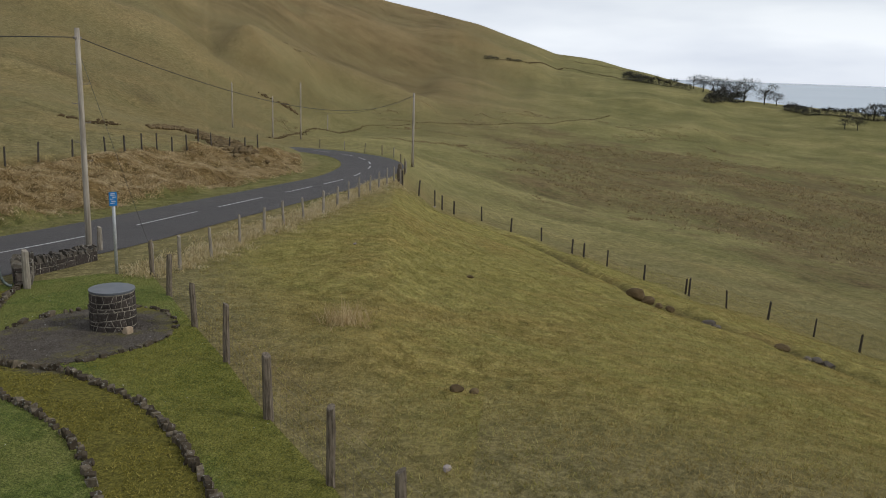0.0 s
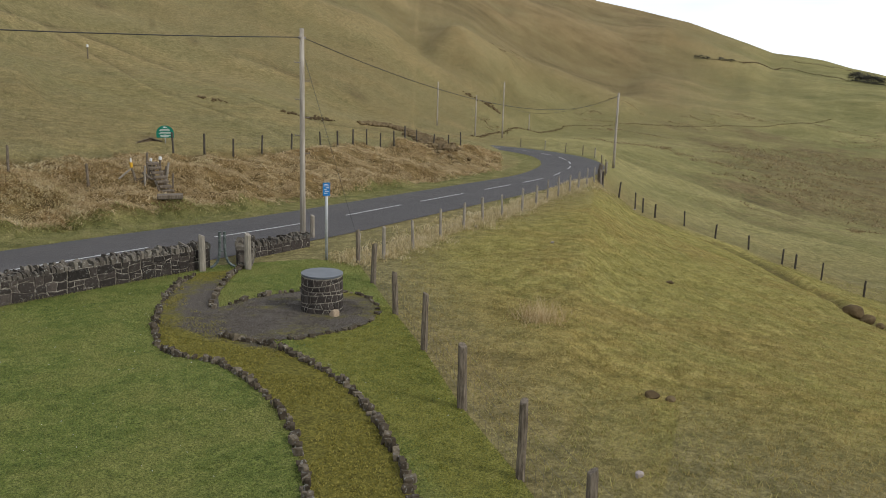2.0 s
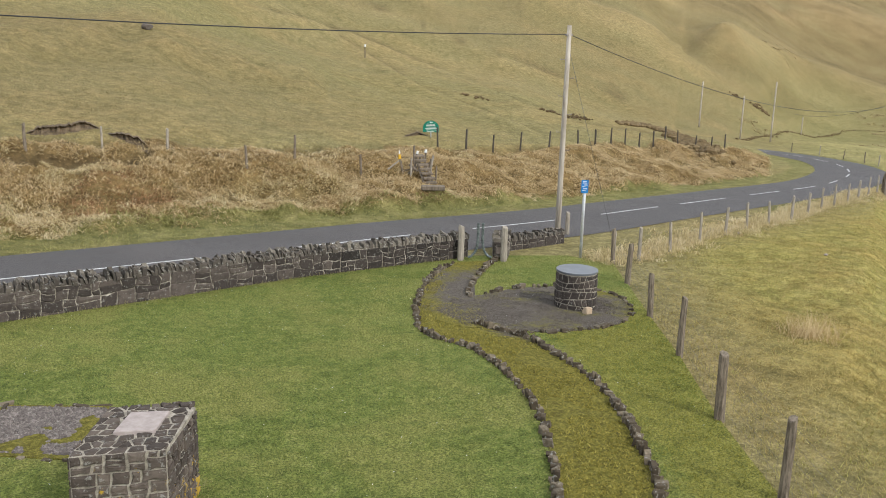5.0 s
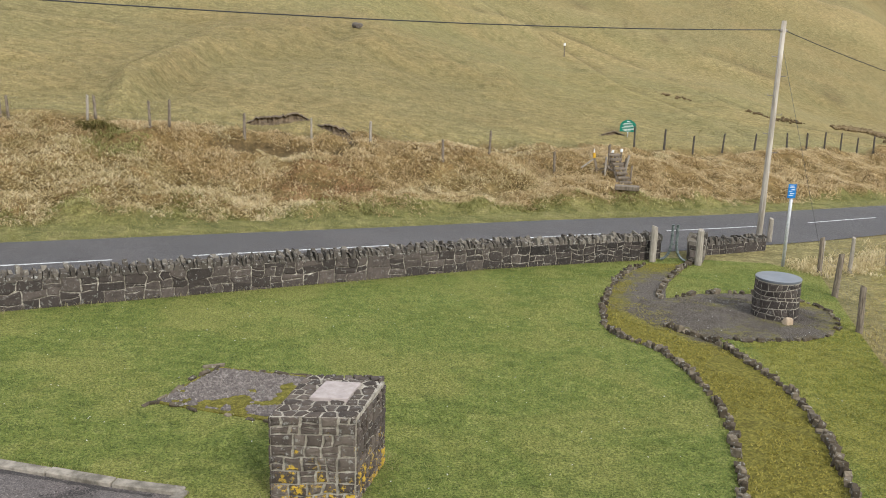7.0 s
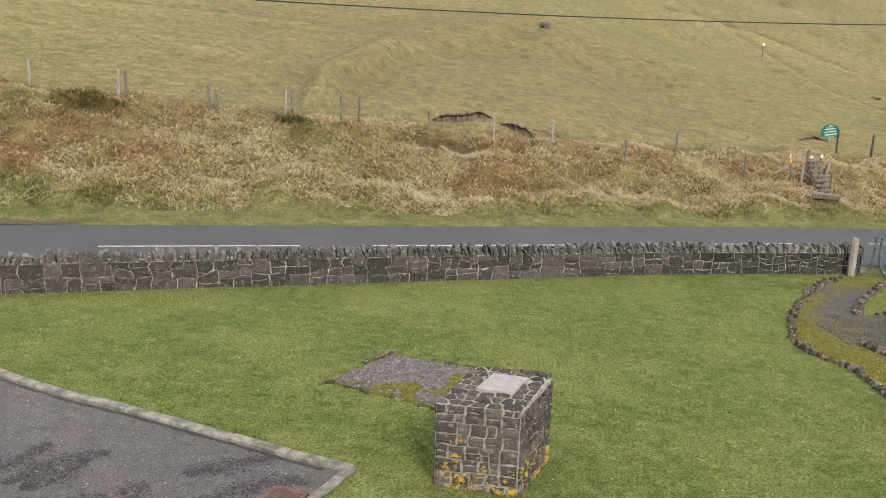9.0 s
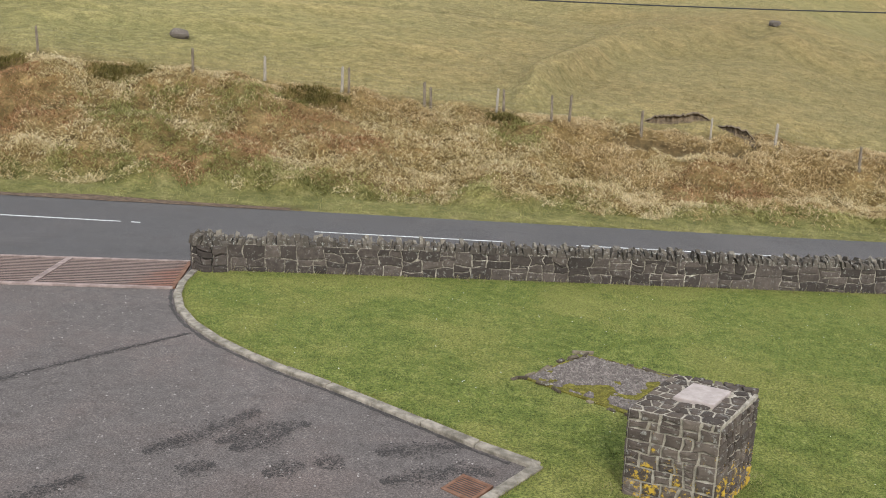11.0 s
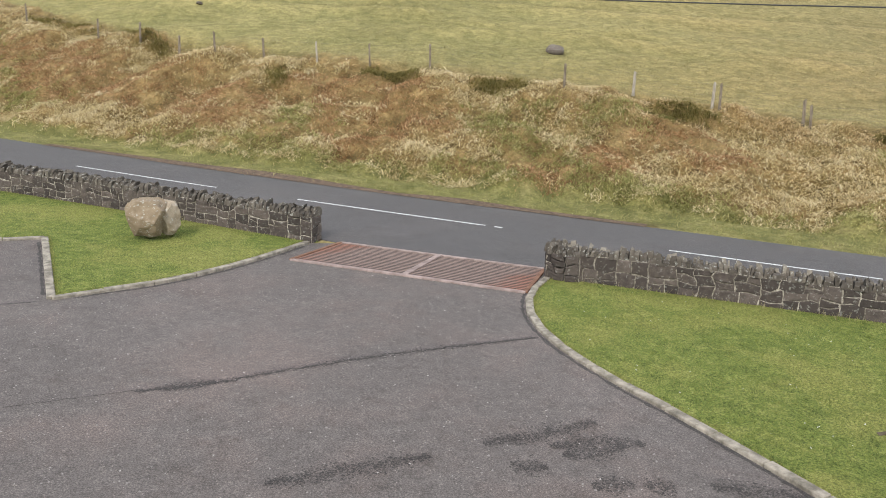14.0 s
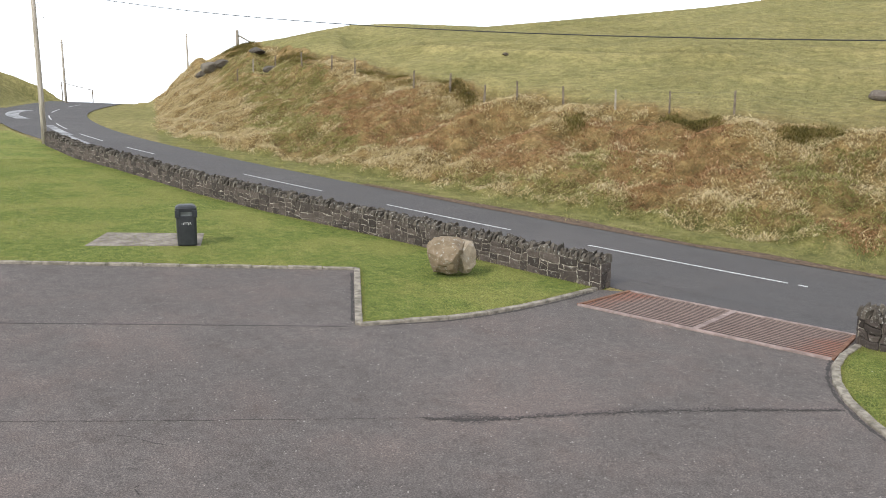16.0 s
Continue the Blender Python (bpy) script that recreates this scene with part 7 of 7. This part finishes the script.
# the bank between road and hill fence
bx, by = scatter(72000, -76, 46, 22, 101, 0.85)
ba, br = np.degrees(np.arctan2(bx, by)), np.hypot(bx, by)
st, cr = np.interp(ba, AZ, START), np.interp(ba, AZ, CREST)
on = (br > st + 0.1) & (br < cr + 0.5) & ~((ba > -3) & (ba < 6.4) & (np.abs(br - cr + 0.9) < 0.65))
bx, by, ba, br, st, cr = (q[on] for q in (bx, by, ba, br, st, cr))
up_bank = (br - st) / np.maximum(cr - st, 1)


def patches(spots, ragged=0.45):
    """How much of a stand of plants grows at each place of the bank: spots by compass angle and share of the slope, with half widths."""
    f = np.zeros(len(bx))
    for a, u, wa, wu in spots:
        f = np.maximum(f, np.exp(-(((ba - a) / wa) ** 2) - ((up_bank - u) / wu) ** 2))
    return f + ragged * bumps(bx, by, 1.9, 3) > 0.5


fern = patches(((-40.3, 0.55, 3.8, 0.36), (-21.3, 0.58, 3.4, 0.34), (-26, 0.4, 2.6, 0.26), (-31.8, 0.15, 2.6, 0.16), (-61, 0.5, 5.5, 0.36), (-53.5, 0.55, 5.0, 0.42), (-46, 0.75, 4.5, 0.22), (-43.5, 0.4, 4.0, 0.32), (3.7, 0.4, 3.8, 0.25)))
dark_top = patches(((-41.5, 0.98, 2.4, 0.11), (-34, 0.96, 3.2, 0.12), (-22.4, 0.95, 2.8, 0.13), (-49, 0.78, 0.9, 0.13), (-61, 0.97, 2.6, 0.08), (-57, 0.97, 1.8, 0.07), (-67.3, 0.97, 1.6, 0.1), (-70.5, 0.9, 1.6, 0.14), (-10, 0.93, 0.9, 0.08)), 0.25)
pale = patches(((-15, 0.5, 4.6, 0.5), (-8, 0.3, 3.4, 0.35), (0, 0.25, 6, 0.25), (-30, 0.6, 2, 0.2), (-34, 0.75, 2, 0.12), (14, 0.35, 6, 0.3))) & (rng.uniform(0, 1, len(bx)) < 0.75)
olive = patches(((-32, 0.5, 5, 0.45), (-26, 0.8, 3, 0.2), (-9, 0.75, 2.4, 0.2), (-47, 0.4, 2.6, 0.2), (-12, 0.08, 5, 0.1), (-68, 0.6, 5, 0.4), (-66, 0.25, 5, 0.2), (6, 0.1, 8, 0.12), (20, 0.05, 14, 0.08), (-30, 0.12, 12, 0.14), (-10, 0.12, 10, 0.14), (-50, 0.1, 12, 0.1))) & (rng.uniform(0, 1, len(bx)) < 0.82)
fern &= ~dark_top & (rng.uniform(0, 1, len(bx)) < 0.9)
pale &= ~dark_top & ~fern
olive &= ~dark_top & ~fern & ~pale
rest = ~(dark_top | fern | pale | olive)
warm = rest & (bumps(bx + 11, by, 2.4, 3) + 0.012 * ba > -0.12)
tussocks(bx[warm], by[warm], 32, 0.17, (0.05, 0.17), 0.036, 3.6, RUSSET, "russet_grass", "arching tussocks of russet dead grass on the bank")
cool = pale | (rest & ~warm)
tussocks(bx[cool], by[cool], 32, 0.17, (0.05, 0.17), 0.036, 3.6, STRAW, "dry_grass", "arching tussocks of straw-coloured grass on the bank")
tussocks(bx[olive], by[olive], 32, 0.17, (0.05, 0.16), 0.036, 3.2, LUSH, "green_tufts", "olive green grass tussocks on the bank")
tussocks(bx[dark_top], by[dark_top], 50, 0.18, (0.08, 0.24), 0.022, 2.2, HEATHER, "dark_tussocks", "dark mossy tussocks overhanging the top of the bank")
clump(bx[fern], by[fern], 80, 0.25, 0.02, 0.10, 0.05, 2.0, BRACKEN, "dead_bracken", "stands of rust-brown dead bracken on the bank")

# verge grass on the far side of the road
vx, vy = scatter(60000, -75, 46, 18, 84, 0.9)
va, vr = np.degrees(np.arctan2(vx, vy)), np.hypot(vx, vy)
vo = off_road(vx, vy)
on = (vr < np.interp(va, AZ, START) + 0.5) & (vo > 3.0) & ~((vx > -33) & (vx < -10) & (vo < 3.55 + 0.5 * bumps(vx, vy, 3)))
vx, vy = vx[on], vy[on]
clump(vx, vy, 9, 0.12, 0.04, 0.11, 0.02, 1.4, LUSH, "verge_grass", "short green grass of the roadside verge")

# short pasture on the hill and in the lower field
px, py = scatter(150000, -72, 45, 28, 95, 1.3)
pa, pr = np.degrees(np.arctan2(px, py)), np.hypot(px, py)
on = pr > np.interp(pa, AZ, CREST) + 0.5
clump(px[on], py[on], 3, 0.07, 0.03, 0.10, 0.032, 1.5, TURF, "hill_pasture", "short grazed hill grass")
px, py = scatter(150000, 40, 88, 10, 62, 0.8)
t = (py - 7.33) * (16.07 - 8.75) - (px - 8.75) * (21.27 - 7.33)
dr = np.hypot(px, py) - np.interp(np.degrees(np.arctan2(px, py)), *np.array(DITCH_FAR).T)
bare = (np.abs(dr + rng.normal(0, 0.5, len(px))) < 1.2) & (np.degrees(np.arctan2(px, py)) > 55) & (rng.uniform(0, 1, len(px)) < 0.9)
inside = (t < -2.0) & (off_road(px, py) < -4.2) & ~bare
px, py = px[inside], py[inside]
sered = bumps(px, py, 7.0, 4) + rng.normal(0, 0.2, len(px)) > 0.1
clump(px[~sered], py[~sered], 4, 0.06, 0.03, 0.085, 0.02, 1.5, MEADOW, "field_grass", "coarse olive pasture grass below the fence")
clump(px[sered], py[sered], 4, 0.06, 0.03, 0.085, 0.02, 1.5, SERE, "sere_grass", "brown winter-killed pasture grass below the fence")
# heath: dark tussocks in broken lines over the far pasture, and paler rush tufts
hx, hy = scatter(420000, 44, 92, 62, 330, 0.75)
ha, hr = np.degrees(np.arctan2(hx, hy)), np.hypot(hx, hy)
low_on = hr > np.interp(ha, *np.array(LOW_FAR).T) + 3
lines = (hr > 115) & (np.abs(bumps(hx, hy * 0.8, 34, 4)) < 0.004) & (bumps(hx, hy, 12, 2) > 0.1)
thick = np.interp(ha, [44, 54, 62, 92], [0.0, 0.1, 0.9, 1.0]) * np.exp(-(((hr - 190) / 85) ** 2)) + np.clip((ha - 70) / 8, 0, 1) * np.exp(-(((hr - 112) / 30) ** 2))
far_enough = rng.uniform(0, 1, len(hx)) < np.clip((hr - 105) / 70, 0.0, 1)
heathy = far_enough & (bumps(hx + 90, hy, 26, 5) + 0.5 * bumps(hx, hy, 5, 2) > 0.52 - 0.62 * thick) & (rng.uniform(0, 1, len(hx)) < 0.075)
low_on &= np.abs(off_road(hx, hy)) > 5
dark = low_on & (heathy | lines)
clump(hx[dark], hy[dark], 5, 0.35, 0.12, 0.34, 0.22, 1.3, HEATH_TUFT, "heath_tussocks", "brown heathery tussocks over the far pasture")
# rank verge grass along the roadside fence, and a clump of rushes
line = polyline(ROADSIDE, 0.12)
vx, vy = (np.repeat(line[:, k], 5) for k in (0, 1))
vx, vy = vx + rng.normal(0, 0.45, len(vx)) - 0.25, vy + rng.normal(0, 0.45, len(vy)) + 0.45
tussocks(vx, vy, 14, 0.1, (0.08, 0.3), 0.018, 1.8, STRAW, "verge_grass", "rank dry grass along the roadside fence")
rx, ry = 15.84 + rng.normal(0, 0.35, 60), 13.41 + rng.normal(0, 0.35, 60)
clump(rx, ry, 10, 0.12, 0.25, 0.5, 0.012, 0.7, RUSSET, "rushes", "pale clump of dry rushes in the field")


# tufts between the stones of the edging
for line in (pw, pe, nn, ne):
    line = np.array(line)
    ex, ey = (np.repeat(line[:, k], 3) + rng.normal(0, 0.09, 3 * len(line)) for k in (0, 1))
    clump(ex, ey, 6, 0.04, 0.04, 0.13, 0.012, 1.0, TURF, "edging_grass", "small grass tufts between the edging stones")
# grass that creeps over the edges of the road and the kerbs
long_way = polyline(ROAD_LINE[10:], 0.12)
over = normals(long_way)
for side_at in (near, far):
    edge_off = np.interp(long_way[:, 0], ROAD_LINE[:, 0], side_at, period=None) + np.sign(side_at[0]) * 0.08 + rng.normal(0, 0.13, len(long_way)) + 0.15 * bumps(long_way[:, 0], long_way[:, 1], 2.5)
    ex, ey = long_way[:, 0] + over[:, 0] * edge_off, long_way[:, 1] + over[:, 1] * edge_off
    keep = (np.hypot(ex, ey) < 95) & ~((ex > -16) & (ex < -7) & (ey < 18.5)) & ~(ex > 66) & ~(ex < -52)
    clump(ex[keep], ey[keep], 6, 0.09, 0.02, 0.07, 0.02, 1.4, LUSH, "road_edge_grass", "short grass creeping over the road edge")
for line, out in ((KERB_EAST, 1), (KERB_SOUTH[:3], 1), (KERB_WEST, -1), (KERB_BAY, -1), (KERB_BACK[:2], -1)):
    line = polyline(line, 0.05)
    edge_off = out * (0.09 + np.abs(rng.normal(0, 0.03, len(line))))
    over = normals(line)
    ex, ey = line[:, 0] + over[:, 0] * edge_off, line[:, 1] + over[:, 1] * edge_off
    n = len(ex)
    lean = rng.normal(0, 0.02, (2, n * 4))
    blades("kerb_grass", np.repeat(ex, 4) + rng.normal(0, 0.02, 4 * n), np.repeat(ey, 4) + rng.normal(0, 0.02, 4 * n), plane(np.repeat(ex, 4), np.repeat(ey, 4)) + 0.03, rng.uniform(0.03, 0.085, 4 * n), rng.uniform(0.008, 0.016, 4 * n), lean, LUSH, "tufts of grass leaning over the kerb", "grass")
# uncut tufts along the foot of the walls, the plinth and the kerbs
edge = np.concatenate([polyline(WALL_EAST, 0.06), polyline(WALL_WEST[3:], 0.08)])
ex, ey = edge[:, 0] + rng.normal(0, 0.05, len(edge)) + 0.04, edge[:, 1] + rng.normal(0, 0.05, len(edge)) - 0.1
clump(ex, ey, 7, 0.05, 0.05, 0.16, 0.012, 0.9, TURF, "wall_foot_grass", "uncut grass at the foot of the walls")
foot = polyline([(0.0, 9.2), (1.12, 8.98), (1.68, 10.15), (0.6, 10.6), (0.0, 9.2)], 0.025)
ex, ey = np.repeat(foot[:, 0], 3) + rng.normal(0, 0.12, 3 * len(foot)), np.repeat(foot[:, 1], 3) + rng.normal(0, 0.12, 3 * len(foot))
clump(ex, ey, 7, 0.05, 0.03, 0.11, 0.011, 1.0, TURF, "plinth_foot_grass", "uncut grass round the stone plinth")


def inside_outline(x, y, poly):
    res = np.zeros(len(x), bool)
    for (ax, ay), (bx_, by_) in zip(poly, poly[1:] + poly[:1]):
        if ay != by_:
            res ^= ((ay > y) != (by_ > y)) & (x < (bx_ - ax) * (y - ay) / (by_ - ay) + ax)
    return res


LITTER = mat_plain("leaf_litter", (0.05, 0.032, 0.02), (0.17, 0.115, 0.075), 7, 0.95, bump=0.9, dist=0.02)
stretch = ROAD_LINE[(ROAD_LINE[:, 0] > -33) & (ROAD_LINE[:, 0] < -9)]
ribbon("leaf_litter", stretch, 2.78 + 0.1 * bumps(stretch[:, 0], stretch[:, 1], 2), 3.25 + 0.8 * bumps(stretch[:, 0], stretch[:, 1], 3.5) * np.hanning(len(stretch)) + 0.3 * np.hanning(len(stretch)), 0.03, LITTER, "brown leaf litter washed along the road edge")


def mown(name, outline, holes, count, box_xy, label, seed):
    x, y = rng.uniform(box_xy[0], box_xy[1], count), rng.uniform(box_xy[2], box_xy[3], count)
    ok = inside_outline(x, y, outline)
    for hole in holes:
        ok &= ~inside_outline(x, y, hole)
    x, y = x[ok], y[ok]
    h = rng.uniform(0.02, 0.05, len(x))
    l = h * rng.uniform(0.2, 1.4, len(x))
    a = rng.uniform(0, 2 * np.pi, len(x))
    mossy = (y + rng.normal(0, 0.6, len(y)) < 16.8) & (x + rng.normal(0, 0.3, len(x)) > 0.25 + np.interp(y, [4.9, 6.6, 8.05, 9.06, 10.09, 12, 14.1, 16, 17], [5, 6.3, 7.28, 7.83, 8.3, 8.98, 9.18, 9.3, 9.6]))
    for pick, look_of, kind_of in ((~mossy, SWARD, label), (mossy, MOSS_SWARD, "mossy olive lawn grass beside the path")):
        if pick.sum() > 100:
            q = pick
            blades(name, x[q], y[q], plane(x[q], y[q]) + 0.035, h[q], rng.uniform(0.008, 0.02, q.sum()), (np.cos(a[q]) * l[q], np.sin(a[q]) * l[q]), look_of, kind_of, "grass")


PATH_MOSS = mat_tuft("path_moss_blades", [(0.2, (0.08, 0.068, 0.014)), (0.5, (0.235, 0.205, 0.04)), (0.85, (0.42, 0.36, 0.10))], 0.5, 0.75, 1.4)
MOSS_SWARD = mat_tuft("moss_blades", [(0.2, (0.072, 0.078, 0.012)), (0.5, (0.195, 0.188, 0.034)), (0.85, (0.36, 0.33, 0.085))], 0.5, 0.75, 0.9)
SWARD = mat_tuft("lawn_blades", [(0.2, (0.08, 0.108, 0.026)), (0.5, (0.172, 0.202, 0.053)), (0.8, (0.325, 0.33, 0.12))], 0.3, 0.85, 0.55)
PATH_AREA = pw + pe[::-1] + [(9.0, 16.3), (9.75, 18.4), (10.54, 20.0), (12.07, 21.9), (12.4, 22.3)]
NOOK_AREA = [(8.2, 15.9), (9.9, 18.9)] + nn[-9:] + ne + [(9.3, 15.4), (8.8, 15.7)]
BED_AREA = [(-1.6, 12.36), (-0.74, 13.9), (0.72, 13.38), (0.86, 12.4), (0.5, 11.2), (0.07, 11.57)]
mown("lawn_sward", KERB_EAST + [(2, 6), (6.6, 3.4)] + FENCE_FIELD[1:] + [(15.2, 22.6), (13.2, 22.9)] + WALL_EAST[::-1], [PATH_AREA, NOOK_AREA, BED_AREA], 260000, (-9, 16, 7, 23), "short mown lawn grass", 1)
mown("lawn_sward", KERB_WEST + KERB_BAY[1:] + KERB_BACK[1:2] + [(-45, 1.5), (-45, 7)] + WALL_WEST[3:], [], 110000, (-45, -14, 1.5, 14), "short mown lawn grass", 2)

# moss and low grass over the path
mx, my = rng.uniform(2, 12.5, 200000), rng.uniform(3, 22.3, 200000)
ok = inside_outline(mx, my, PATH_AREA) & (bumps(mx, my, 1.1, 4) + 0.35 * np.clip((np.hypot((mx - 10.8) * 0.5, (my - 17.4) * 0.33) - 1.2), -0.8, 0.8) > -0.06)
mx, my = mx[ok], my[ok]
a, h = rng.uniform(0, 6.28, len(mx)), rng.uniform(0.01, 0.035, len(mx))
blades("path_moss", mx, my, plane(mx, my) + 0.05, h, rng.uniform(0.012, 0.03, len(mx)), (np.cos(a) * h * 1.2, np.sin(a) * h * 1.2), PATH_MOSS, "yellow-green moss and low grass on the footpath", "moss")

# daisies in the lawn
dx, dy = rng.uniform(-8.5, 13, 520), rng.uniform(8.5, 21, 520)
ok = inside_outline(dx, dy, KERB_EAST + [(2, 6), (6.6, 3.4)] + FENCE_FIELD[1:] + WALL_EAST[::-1]) & ~inside_outline(dx, dy, PATH_AREA)
dx, dy = dx[ok], dy[ok]
a = rng.uniform(0, 6.28, len(dx))
blades("daisies", dx, dy, plane(dx, dy) + 0.06, np.full(len(dx), 0.012), np.full(len(dx), 0.018), (np.cos(a) * 0.02, np.sin(a) * 0.02), WHITE, "tiny white daisies scattered in the lawn", "daisies")
